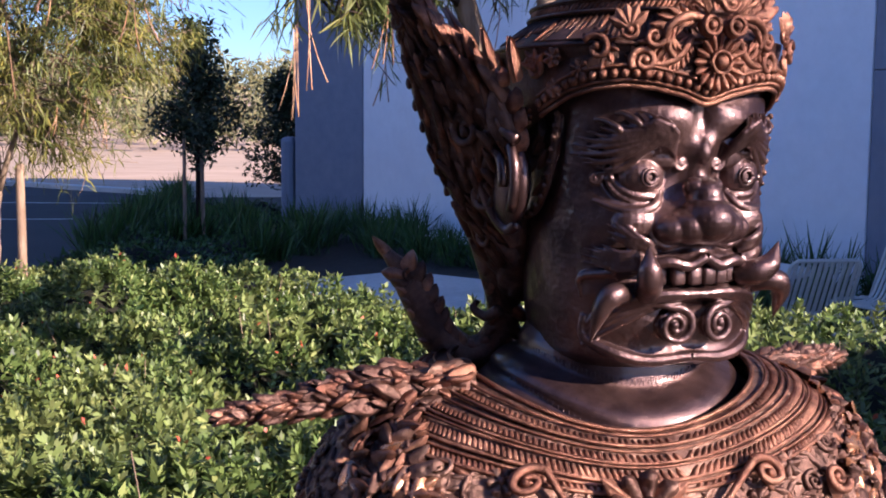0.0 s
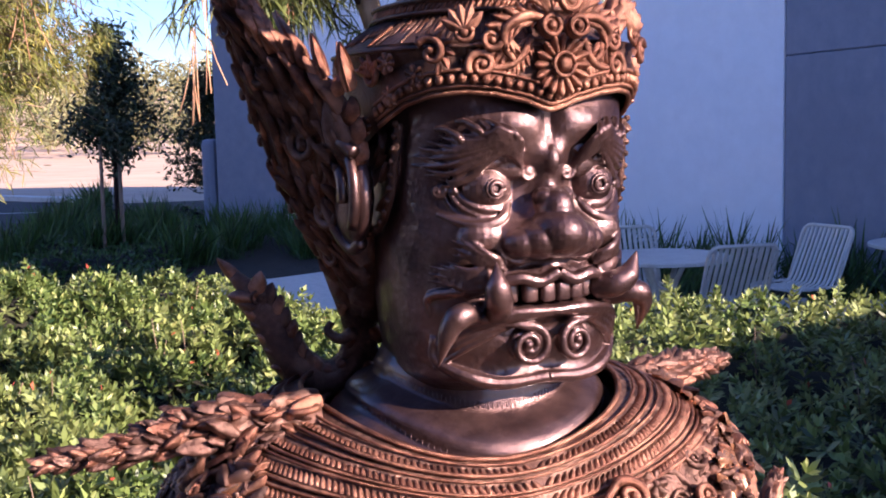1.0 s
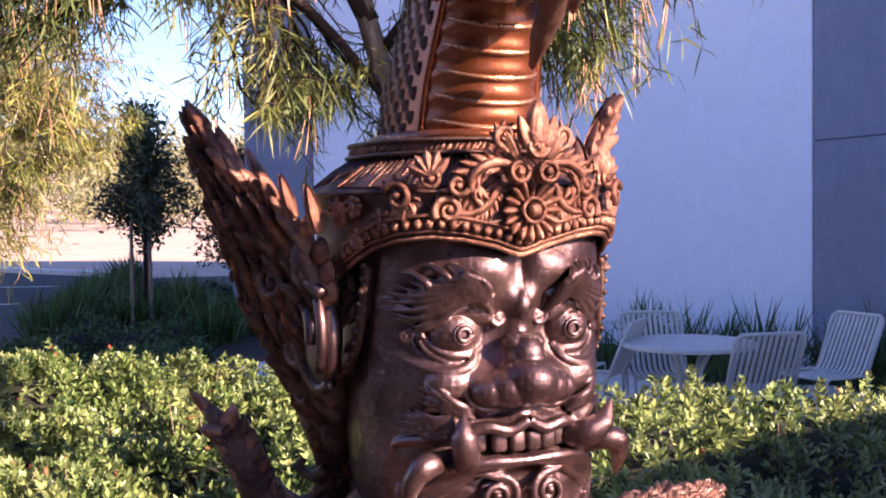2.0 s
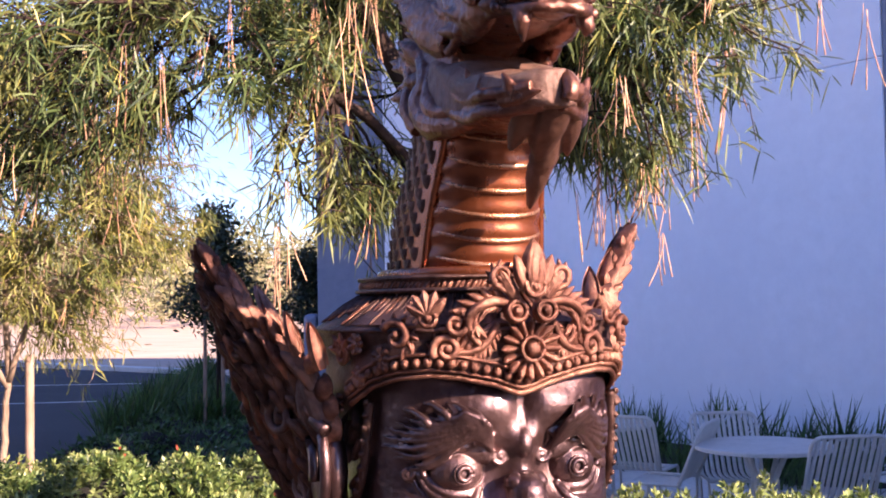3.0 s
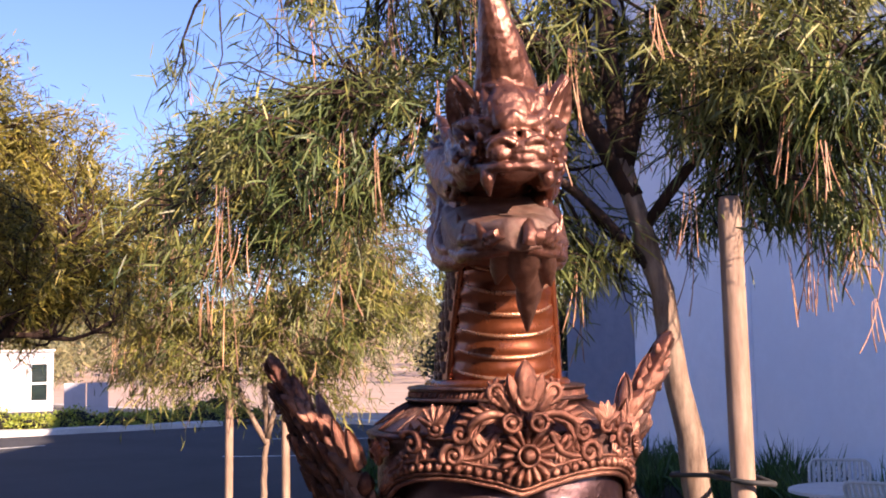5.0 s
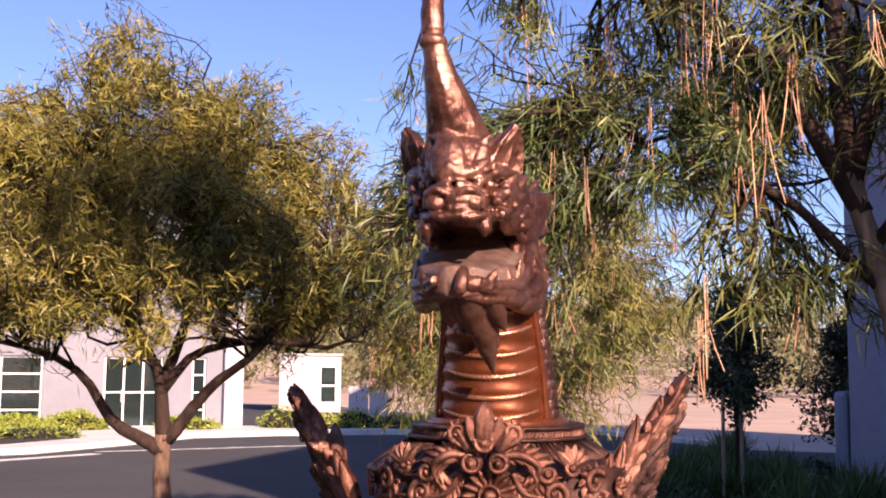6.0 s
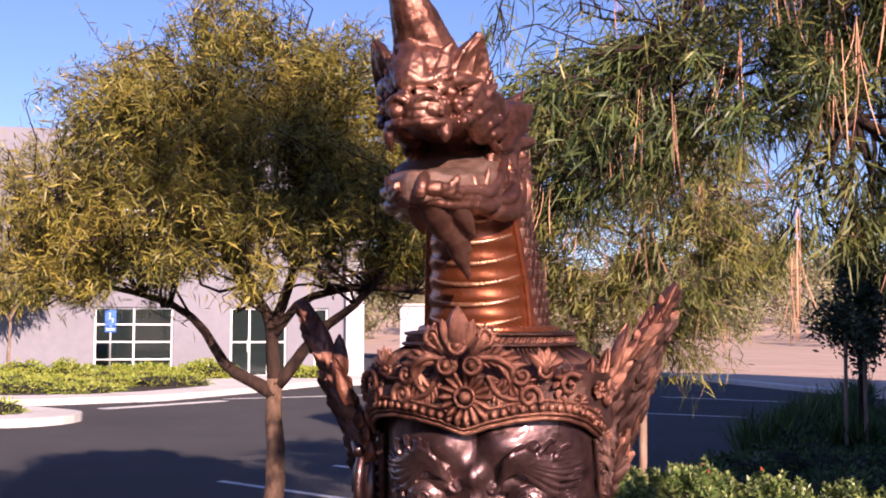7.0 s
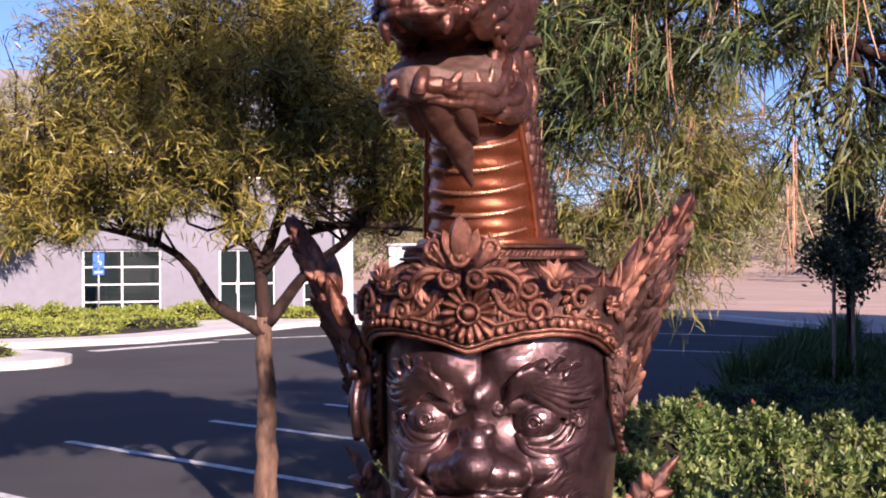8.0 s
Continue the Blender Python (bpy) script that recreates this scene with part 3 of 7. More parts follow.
def egg(th, z):
    """The plain head: squarish oval sections. th from the front, + to the statue's left."""
    zz = np.clip(z, -0.225, 0.06)
    a, fr = np.interp(zz, HEAD_Z, HEAD_W), np.interp(zz, HEAD_Z, HEAD_F)
    yc = 0.105
    b = yc - fr
    e = 2 / 2.5
    c, s = np.cos(th), np.sin(th)
    x = a * np.sign(s) * np.abs(s) ** e
    y = yc - np.where(c > 0, b, 0.1) * np.sign(c) * np.abs(c) ** e
    return x, y


def face_point(x, z, lift=0.0):
    """A point on the face from its place seen from the front (x from the face's middle)."""
    a, fr = np.interp(z, HEAD_Z, HEAD_W), np.interp(z, HEAD_Z, HEAD_F)
    s = np.clip(abs(x) / a, 0, 0.999) ** 1.25
    y = 0.105 - (0.105 - fr) * (1 - s * s) ** 0.4
    return np.array([x + X0, y - face_depth(x, z) - lift, z])


F = Sculpt()  # the face, cast into one skin below
th = np.concatenate([np.linspace(-np.pi, -1.75, 24), np.linspace(-1.7, 1.7, 170), np.linspace(1.75, np.pi, 24)[:-1]])
zz = np.linspace(-0.225, 0.06, 160)
TH, ZZ = np.meshgrid(th, zz)
ex, ey = egg(TH, ZZ)
dep = face_depth(ex, ZZ) * np.clip(np.cos(TH) * 3 + 0.6, 0, 1) * (np.abs(TH) < 1.9)
nx = np.sin(TH) * 0.35
P = np.stack([ex + X0 + nx * dep, ey - dep * np.clip(np.cos(TH) + 0.2, 0, 1), ZZ], -1)
F.grid(P, 0, True, True)

# eyes: bulging balls with ringed pupils under heavy almond lids, bags below
for sx in (-1, 1):
    ec = np.array([X0 + sx * 0.0445, 0.0275, -0.055])
    F.ball(ec, (0.0205, 0.021, 0.0185), 0, 24)
    pd = np.array([sx * 0.02, -1, -0.03])
    pd /= np.linalg.norm(pd)
    pc = ec + pd * 0.0212
    S.ring(pc, pd, 0.0046, 0.002, FACE)
    S.ring(pc - pd * 0.0012, pd, 0.0072, 0.0012, FACE, n=22)
    a = np.linspace(-0.25, np.pi + 0.3, 22)
    F.tube(np.stack([ec[0] - sx * 0.0255 * np.cos(a), ec[1] - 0.0145 + 0.014 * np.cos(a) ** 2, ec[2] + 0.0012 + 0.0175 * np.sin(a)], 1), 0.0046 * (0.45 + 0.55 * np.sin(np.clip(a, 0.1, 3.04))), 0, 9)
    F.tube(np.stack([ec[0] - sx * 0.0275 * np.cos(a), ec[1] - 0.0105 + 0.015 * np.cos(a) ** 2, ec[2] + 0.004 + 0.0225 * np.sin(a)], 1), 0.0034 * (0.45 + 0.55 * np.sin(np.clip(a, 0.1, 3.04))), 0, 9)
    a = np.linspace(np.pi * 1.02, np.pi * 1.98, 18)
    for rx, rz, r, dy in ((0.0235, 0.0165, 0.0036, 0.0), (0.0275, 0.022, 0.0032, 0.002), (0.031, 0.0285, 0.0026, 0.006)):
        F.tube(np.stack([ec[0] + rx * np.cos(a), ec[1] - 0.0125 + dy + 0.013 * np.cos(a) ** 2, ec[2] + rz * np.sin(a)], 1), r * (0.4 + 0.6 * np.abs(np.sin(a))), 0, 8)
    # inner curl of the brow
    c = face_point(sx * 0.0165, -0.045, 0.003)
    F.spiral(c, (-sx, 0, 0), (0, 0, 1), 0.0062, 1.4, 0.0022, 0, start=np.pi * 0.9)
    for (x0_, z0_), (x1_, z1_), w_ in (((0.022, -0.04), (0.074, -0.03), 0.026), ((0.035, -0.03), (0.086, -0.037), 0.02), ((0.024, -0.033), (0.056, -0.008), 0.02)):
        closed_leaf(F, face_point(sx * x0_, z0_, 0.001), face_point(sx * x1_, z1_, 0.001), (sx * 0.3, -1, 0.1), w_, 0.3)
    # brow: a flame-shaped tuft of locks running outward over the lid, flicked up at their ragged ends
    for k in range(27):
        v_ = k / 26
        wob = 0.0022 * math.sin(k * 2.3)
        ex_ = np.interp(v_, [0, 0.2, 0.45, 0.7, 1], [0.074, 0.09, 0.088, 0.077, 0.056]) + (0.004, -0.005, 0.0)[k % 3]
        ez_ = np.interp(v_, [0, 0.2, 0.45, 0.7, 1], [-0.054, -0.041, -0.026, -0.0155, -0.0065])
        F.strand([face_point(sx * (0.0205 + 0.005 * v_), -0.0445 + 0.012 * v_, 0.003), face_point(sx * (0.029 + 0.002 * v_), -0.035 + 0.015 * v_, 0.0105), face_point(sx * (0.043 + 0.003 * v_), -0.0305 + 0.019 * v_ + wob * 0.3, 0.0125),
                  face_point(sx * (0.4 * 0.044 + 0.6 * ex_), 0.35 * (-0.031 + 0.019 * v_) + 0.65 * ez_ - 0.0045 + wob, 0.0105), face_point(sx * min(ex_, 0.094), ez_ + 0.001, 0.005)], 0.0026, 0, 6, 6, 0.12)
    for x_, z_, L_ in ((0.033, -0.017, 0.013), (0.042, -0.0135, 0.013), (0.056, -0.013, 0.012), (0.068, -0.018, 0.012)):
        F.strand([face_point(sx * x_, z_ - 0.006, 0.005), face_point(sx * (x_ + 0.002), z_, 0.012), face_point(sx * (x_ + 0.008), z_ + L_ * 0.55, 0.005), face_point(sx * (x_ + 0.013), z_ + L_ * 0.6, 0.001)], 0.0028, 0, 6, 6, 0.1)
    c = face_point(sx * 0.079, -0.057, 0.003)
    F.spiral(c, (sx * 0.8, 0.6, 0), (0, 0, 1), 0.006, 1.3, 0.0022, 0, start=2.2)
    # moustache flames beside the nose: two tufts of wavy locks
    for k in range(10):
        s = k / 9
        z0_ = -0.105 - 0.006 * s
        F.strand([face_point(sx * 0.038, z0_ - 0.006, 0.003), face_point(sx * 0.047, z0_ - 0.002, 0.0095), face_point(sx * (0.057 + 0.003 * (k % 2)), z0_ + 0.004 - 0.003 * s, 0.0095), face_point(sx * (0.066 + 0.004 * (k % 3)), z0_ + 0.015 - 0.010 * s, 0.005)], 0.0031, 0, 7, 7, 0.1)
    for k in range(10):
        s = k / 9
        z0_ = -0.116 - 0.010 * s
        F.strand([face_point(sx * 0.042, z0_ - 0.002, 0.003), face_point(sx * 0.054, z0_ + 0.001 - 0.003 * s, 0.0095), face_point(sx * 0.066, z0_ - 0.004 * s, 0.0095), face_point(sx * (0.076 + 0.005 * (k % 3)), z0_ + 0.006 - 0.007 * s, 0.006)], 0.0031, 0, 7, 7, 0.1)
    # nostril rims and smile folds
    F.strand([face_point(sx * 0.016, -0.108, 0.0), face_point(sx * 0.03, -0.111, 0.002), face_point(sx * 0.042, -0.103, 0.0), face_point(sx * 0.044, -0.09, -0.001)], 0.0035, 0)
    F.strand([face_point(sx * 0.03, -0.067, 0.0), face_point(sx * 0.04, -0.079, 0.002), face_point(sx * 0.06, -0.083, 0.0015), face_point(sx * 0.08, -0.075, 0)], 0.004, 0)
    # upper lip: a wavy roll with a curl toward the corner
    F.strand([face_point(0, -0.119, 0.002), face_point(sx * 0.014, -0.126, 0.004), face_point(sx * 0.03, -0.123, 0.005), face_point(sx * 0.046, -0.128, 0.003), face_point(sx * 0.064, -0.137, 0.002)], 0.0052, 0, 8, 8, 0.5)
    # lower lip roll running back to the jaw, and its parallel folds
    for j in range(4):
        o = 0.006 * j
        F.strand([face_point(0, -0.149 - o * 0.2, 0.002 - 0.001 * j), face_point(sx * 0.03, -0.149 - o * 0.5, 0.003), face_point(sx * 0.055, -0.154 - o, 0.003), face_point(sx * 0.07, -0.163 - o * 1.2, 0.003), face_point(sx * 0.078, -0.178 - o, 0.001)], 0.0046 - 0.0006 * j, 0, 8, 8, 0.45)
    # chin scroll with its long tail
    cx = 0.0205
    c = face_point(sx * cx, -0.1755, 0.003)
    tail = [face_point(sx * 0.079, -0.186, 0.003), face_point(sx * 0.07, -0.172, 0.004), face_point(sx * 0.05, -0.160, 0.004), face_point(sx * 0.034, -0.158, 0.006)]
    F.spiral(c - np.array([0, 0.006, 0]), (sx, 0.15, 0), (0, 0, 1), 0.016, 1.9, 0.0038, 0, start=np.pi * 0.42, tail=tail, shrink=0.1, rise=0.0)
    F.ball(c + np.array([0, 0.003, 0]), (0.014, 0.006, 0.014), 0, 14)
    # corner wave behind the mouth
    F.strand([face_point(sx * 0.05, -0.133, 0), face_point(sx * 0.066, -0.133, 0.003), face_point(sx * 0.084, -0.138, 0.002), face_point(sx * 0.083, -0.154, 0.001)], 0.0042, 0)
    # jaw rim
    F.strand([face_point(0, -0.203, 0.001), face_point(sx * 0.035, -0.206, 0.002), face_point(sx * 0.06, -0.2, 0.003), face_point(sx * 0.078, -0.188, 0.002), face_point(sx * 0.08, -0.17, 0)], 0.0058, 0, 8, 8, 0.4)

# nose: broad bulbous tip with heavy wings, two knobs on the bridge
F.ball((X0, -0.003, -0.0895), (0.0225, 0.0265, 0.0195), 0, 30)
F.ball((X0, 0.0, -0.0725), (0.0145, 0.0175, 0.017), 0, 22)
for sx in (-1, 1):
    F.ball((X0 + sx * 0.0145, 0.001, -0.0945), (0.0185, 0.022, 0.0155), 0, 24)
    F.ball((X0 + sx * 0.0265, 0.005, -0.0965), (0.016, 0.019, 0.0125), 0, 22)
    F.ball((X0 + sx * 0.009, 0.001, -0.063), (0.0075, 0.009, 0.0075), 0, 14)
    F.ball((X0 + sx * 0.046, 0.022, -0.092), (0.024, 0.017, 0.017), 0, 22)
F.ball((X0, 0.0105, -0.036), (0.0095, 0.0145, 0.0135), 0, 22)

# teeth and tusks
for k in range(6):
    x = -0.0325 + 0.013 * k
    y = 0.008 + 0.012 * (x / 0.035) ** 2 - 0.006
    bm = box_bm(X0 + x, y, -0.1345, 0.0118, 0.012, 0.0155, 0.0028)
    S.add([v.co[:] for v in bm.verts], [[v.index for v in q.verts] for q in bm.faces], FACE)
    bm.free()
def tusk(pts, r, prof=(1.0, 1.0, 0.85, 0.04)):
    q = smooth_path(pts, 8)
    S.tube(q, r * np.interp(np.linspace(0, 1, len(q)), np.linspace(0, 1, len(prof)), prof), FACE, 12)


tusk([(-0.05, 0.018, -0.152), (-0.066, 0.005, -0.147), (-0.077, 0.006, -0.156), (-0.084, 0.014, -0.186)], 0.0098, (0.6, 0.9, 1.0, 0.75, 0.04))
tusk([(0.066, 0.024, -0.149), (0.084, 0.012, -0.142), (0.097, 0.016, -0.151), (0.101, 0.03, -0.178)], 0.0098, (0.6, 0.9, 1.0, 0.75, 0.04))
tusk([(-0.036, 0.010, -0.147), (-0.041, -0.003, -0.138), (-0.044, -0.007, -0.126), (-0.042, -0.002, -0.109)], 0.0108)
tusk([(0.05, 0.012, -0.136), (0.061, 0.0, -0.133), (0.072, -0.002, -0.126), (0.082, 0.001, -0.109)], 0.0108)
cast(F, FACE, 0.0008, 3, 0.0004, 0.011)

# ---- neck, collar, body ----
def oval(cx, cy, rx, ry, z, n=72, p=2.0):
    a = np.linspace(0, 2 * np.pi, n, endpoint=False)
    e = 2 / p
    c, s = np.cos(a), np.sin(a)
    return np.stack([cx + rx * np.sign(c) * np.abs(c) ** e, cy + ry * np.sign(s) * np.abs(s) ** e, np.full(n, z)], 1)


neck_prof = [(-0.17, 0.07, 0.072), (-0.19, 0.074, 0.075), (-0.2, 0.079, 0.08), (-0.2065, 0.0835, 0.0845), (-0.2105, 0.0815, 0.0825), (-0.214, 0.086, 0.087), (-0.218, 0.094, 0.096), (-0.222, 0.104, 0.106), (-0.2275, 0.11, 0.112), (-0.2315, 0.1075, 0.1095), (-0.235, 0.114, 0.116), (-0.243, 0.124, 0.126), (-0.249, 0.129, 0.13), (-0.265, 0.13, 0.13)]
neck_back = lambda z: np.interp(z, [-0.25, -0.2], [0.118, 0.128])


def front_dip(x, y, amount):
    """The collar sinks toward the breast."""
    c = -(y - 0.12) / (np.hypot(x, y - 0.12) + 1e-9)
    return amount * np.clip(c, 0, 1) ** 2


rings = []
for z, rx, ry in neck_prof:
    o = oval(-0.004, neck_back(z), rx, ry, z, 90)
    o[:, 2] -= front_dip(o[:, 0] + 0.02, o[:, 1], 0.036 * np.clip((-0.19 - z) / 0.04, 0, 1))
    rings.append(o)
S.grid(rings[::-1], FACE, True)
rgn = np.random.default_rng(3)
for z, rx, ry, dp in ((-0.2105, 0.0825, 0.0835, 0.018), (-0.2315, 0.1085, 0.1105, 0.036)):
    for k in range(64):
        a = -np.pi * (0.05 + 0.9 * k / 63)
        c, s = math.cos(a), math.sin(a)
        p = np.array([-0.004 + rx * c, neck_back(z) + ry * s, z])
        p[2] -= front_dip(p[0] + 0.02, p[1], dp)
        L = rgn.uniform(0.002, 0.0055)
        S.tube([p + np.array([c, s, 0]) * 0.0006 + np.array([0, 0, L * 0.6]), p + np.array([c, s, 0]) * 0.0014 - np.array([0, 0, L])], [0.0005, 0.0003], FACE, 4)


TC = np.array([-0.016, 0.125])


def torso_ring(z):
    zs = [-0.60, -0.45, -0.376, -0.33, -0.309, -0.277, -0.255, -0.24, -0.228, -0.222, -0.214]
    rx = np.interp(z, zs, [0.25, 0.28, 0.287, 0.272, 0.262, 0.235, 0.205, 0.182, 0.15, 0.122, 0.096])
    ry = np.interp(z, zs, [0.15, 0.165, 0.172, 0.17, 0.168, 0.16, 0.15, 0.142, 0.13, 0.119, 0.094])
    return rx, ry


def torso_point(a, z):
    """A point on the chest and shoulders: a from the front, + to the statue's left."""
    rx, ry = torso_ring(z)
    e = 2 / 2.2
    s, c = np.sin(a), np.cos(a)
    x = rx * np.sign(s) * np.abs(s) ** e
    y = -ry * np.sign(c) * np.abs(c) ** e
    dz = front_dip(x + 0.02, y + 0.12, 0.036 * np.clip((z + 0.36) / 0.1, 0, 1))
    return np.array([x + TC[0], y + TC[1], z - dz])


def torso_at(a, z):
    """Point, normal and the way along the ring and up, on the torso."""
    p = torso_point(a, z)
    u = torso_point(a + 0.03, z) - torso_point(a - 0.03, z)
    w = torso_point(a, z + 0.003) - torso_point(a, z - 0.003)
    n = np.cross(u, w)
    n /= np.linalg.norm(n) + 1e-9
    if n @ (p - np.array([TC[0], TC[1], -0.5])) < 0:
        n = -n
    return p, n, u / (np.linalg.norm(u) + 1e-9), w / (np.linalg.norm(w) + 1e-9)


aa = np.linspace(-np.pi, np.pi, 120, endpoint=False)
tz = [-0.60, -0.55, -0.5, -0.45, -0.41, -0.38, -0.35, -0.33, -0.315, -0.3, -0.289, -0.278, -0.27, -0.262, -0.256, -0.25, -0.245, -0.24, -0.234, -0.228, -0.224]
S.grid([[torso_point(a, z) for a in aa] for z in tz], CLOTH, True)
# robe and base below the chest, down to the paving
low_prof = [(-1.71, 0.3, 0.26), (-1.70, 0.36, 0.32), (-1.62, 0.36, 0.32), (-1.60, 0.27, 0.22), (-1.3, 0.25, 0.19), (-1.0, 0.24, 0.18), (-0.75, 0.22, 0.145), (-0.6, 0.255, 0.15)]
S.grid([oval(-0.016, 0.125, rx, ry, z, 60, 2.2) for z, rx, ry in low_prof], CLOTH, True, True)

# ---- the headdress ----
def hairline(th):
    """Height of the band's lower edge round the head: a heart-shaped dip at the middle."""
    t = np.abs(np.degrees(th))
    return np.interp(t, [0, 8, 20, 32, 45, 58, 68, 78, 92, 115, 180], [0.0, 0.007, 0.0125, 0.0145, 0.0125, 0.006, -0.003, -0.012, -0.026, -0.03, -0.03])


def band_at(th, z, lift=0.0):
    """On the headband: angle from the front (+ to the left), height, standing out by lift."""
    a = 0.1035 + 0.16 * np.clip(z + 0.01, 0, 0.1) - 0.02 * np.clip(-z, 0, 1)
    fr = 0.0 - 0.22 * np.clip(z, -0.02, 0.1) + (0.004 if z < 0 else 0)
    e = 2 / 2.35
    s, c = math.sin(th), math.cos(th)
    b = 0.105 - fr if c > 0 else 0.112
    p = np.array([a * np.sign(s) * abs(s) ** e + X0 * 0.4, 0.105 - b * np.sign(c) * abs(c) ** e, z])
    n = np.array([s / a, -c / b, -0.0])
    n /= np.linalg.norm(n)
    return p + n * lift, n


def th_of(x):
    """The angle on the band whose sideways place is x."""
    s = np.clip(abs(x) / 0.109, 0, 1) ** (2.35 / 2)
    return math.copysign(math.asin(s), x)


NB = 140
bt = np.linspace(-np.pi, np.pi, NB, endpoint=False)
rows = []
for k in range(9):
    q = k / 8
    rows.append([band_at(t, hairline(t) + (0.052 - hairline(t)) * q, 0.006 * math.sin(math.pi * min(1, q * 1.3 + 0.12)) + 0.002)[0] for t in bt])
S.grid(rows, CAP, True)
# cap: sloping cone with rolled rims, top plate
cap_prof = [(0.034, 0.1135, 0.1155, 0), (0.042, 0.1165, 0.1185, 0), (0.0465, 0.118, 0.12, 0), (0.0495, 0.117, 0.119, 0), (0.051, 0.114, 0.117, 1), (0.059, 0.1105, 0.1135, 1), (0.068, 0.1055, 0.109, 1), (0.077, 0.0995, 0.1035, 1), (0.083, 0.0945, 0.0985, 1), (0.0845, 0.0955, 0.0995, 0), (0.087, 0.0975, 0.101, 0), (0.0895, 0.0965, 0.1, 0), (0.0905, 0.094, 0.0975, 0), (0.098, 0.0935, 0.097, 0), (0.1, 0.0955, 0.099, 0), (0.1025, 0.095, 0.0985, 0), (0.1045, 0.09, 0.094, 0), (0.1055, 0.07, 0.08, 0), (0.106, 0.02, 0.03, 0)]
cap_z = lambda z: z if z < 0.051 else 0.051 + (z - 0.051) * 0.7
cap_in = lambda z: np.interp(z, [0.051, 0.0735], [1.0, 0.83])
cap_cy = lambda z: np.interp(z, [0.051, 0.0735], [0.106, 0.114])
cap_prof = [(cap_z(z), rx, ry) for z, rx, ry, _ in cap_prof]
S.grid([oval(0.0, cap_cy(z), rx * cap_in(z), ry, z, 110, 2.15) for z, rx, ry in cap_prof], CAP, True)
rg = np.random.default_rng(8)
for k in range(120):
    a = 2 * math.pi * k / 120 + rg.uniform(-0.012, 0.012)
    c, s = math.cos(a), math.sin(a)
    q0 = rg.uniform(0.0, 0.45)
    lo_, hi_ = np.array([0.1165, 0.1195, 0.052]), np.array([0.0975, 0.1012, 0.0735])
    row_ = [lo_ + (hi_ - lo_) * q_ for q_ in (q0, q0 * 0.5 + 0.5, 1.0)]
    S.tube([(r_[0] * cap_in(r_[2]) * c, cap_cy(r_[2]) + r_[1] * s, r_[2]) for r_ in row_], [0.0008, rg.uniform(0.0016, 0.003), 0.0012], GOLD if k % 3 == 0 else CAP, 5)
    S.leaf((0.0955 * 0.83 * c, 0.114 + 0.099 * s, 0.078), (-s * 0.6, c * 0.6, 0.8), (c, s, 0), 0.0075, 0.0045, GOLD, 0.0, 0.4, 1)
for z, rx in ((0.0475, 0.1185), (0.0766, 0.0985), (0.0862, 0.096)):
    o = oval(0.0, cap_cy(z), rx * cap_in(z), rx + 0.003, z, 100, 2.15)
    S.tube(np.concatenate([o, o[:1]]), 0.0016, CAP, 6)

# hairline rims and beads
ht = np.linspace(-1.3, 1.3, 150)
for off, lift, r in ((0.0012, 0.0055, 0.0022), (0.0055, 0.0075, 0.0014), (0.0165, 0.0085, 0.0014)):
    S.tube([band_at(t, hairline(t) + off, lift)[0] for t in ht], r, GOLD, 7)
arc = np.concatenate([[0], np.cumsum(np.linalg.norm(np.diff([band_at(t, hairline(t) + 0.011, 0)[0] for t in ht], axis=0), axis=1))])
for q in np.arange(0.002, arc[-1], 0.0078):
    t = np.interp(q, arc, ht)
    p, n = band_at(t, hairline(t) + 0.0108, 0.0085)
    S.ball(p, (0.0034, 0.0034, 0.004), GOLD, 8)


def on_band(x, z, lift=0.0):
    return band_at(th_of(x), z, lift)[0]


def band_n(x, z):
    return band_at(th_of(x), z)[1]


def band_scroll(x, z, r, turns, thick, start, hand, lift=0.009, tail=None):
    n = band_n(x, z)
    ax = np.cross((0, 0, 1), n)
    ax /= np.linalg.norm(ax)
    tl = None if tail is None else [on_band(a, b, c) for a, b, c in tail]
    S.spiral(on_band(x, z, lift), ax * hand, np.array([0, 0, 1.0]), r, turns, thick * 0.8, GOLD, start, tl, 7, 0.15)
    for k in range(7):
        a = start + 0.62 * k * math.copysign(1, turns)
        d = ax * hand * math.cos(a) + np.array([0, 0, math.sin(a)])
        t = -ax * hand * math.sin(a) + np.array([0, 0, math.cos(a)])
        S.leaf(on_band(x, z, lift - 0.003) + d * r * 0.85, d + 0.8 * t, n, r * 0.75, r * 0.5, GOLD, 0.15, 0.45, 1, 0.8)


def rope_leafed(pts, width, mat, sx, notch=11):
    """A ridged acanthus stem: side lobes angled along a spine."""
    q = smooth_path([on_band(sx * a, b, c - 0.0045) for a, b, c in pts], 9)
    S.tube(q, width * 0.24 * np.interp(np.linspace(0, 1, len(q)), [0, 0.3, 1], [0.8, 1.0, 0.6]), mat, 7)
    k = np.linspace(1, len(q) - 3, notch).astype(int)
    for j in k:
        t = q[j + 1] - q[j - 1]
        t /= np.linalg.norm(t)
        n = band_n(q[j][0] - X0 * 0.4, q[j][2])
        side = np.cross(t, n)
        w = width * (0.72 + 0.3 * math.sin(math.pi * j / len(q)))
        for sd in (-1, 1):
            S.leaf(q[j] - n * 0.002, t * 0.75 + side * sd * 0.75, n, w, w * 0.46, mat, 0.15, 0.32, 1, 0.7)


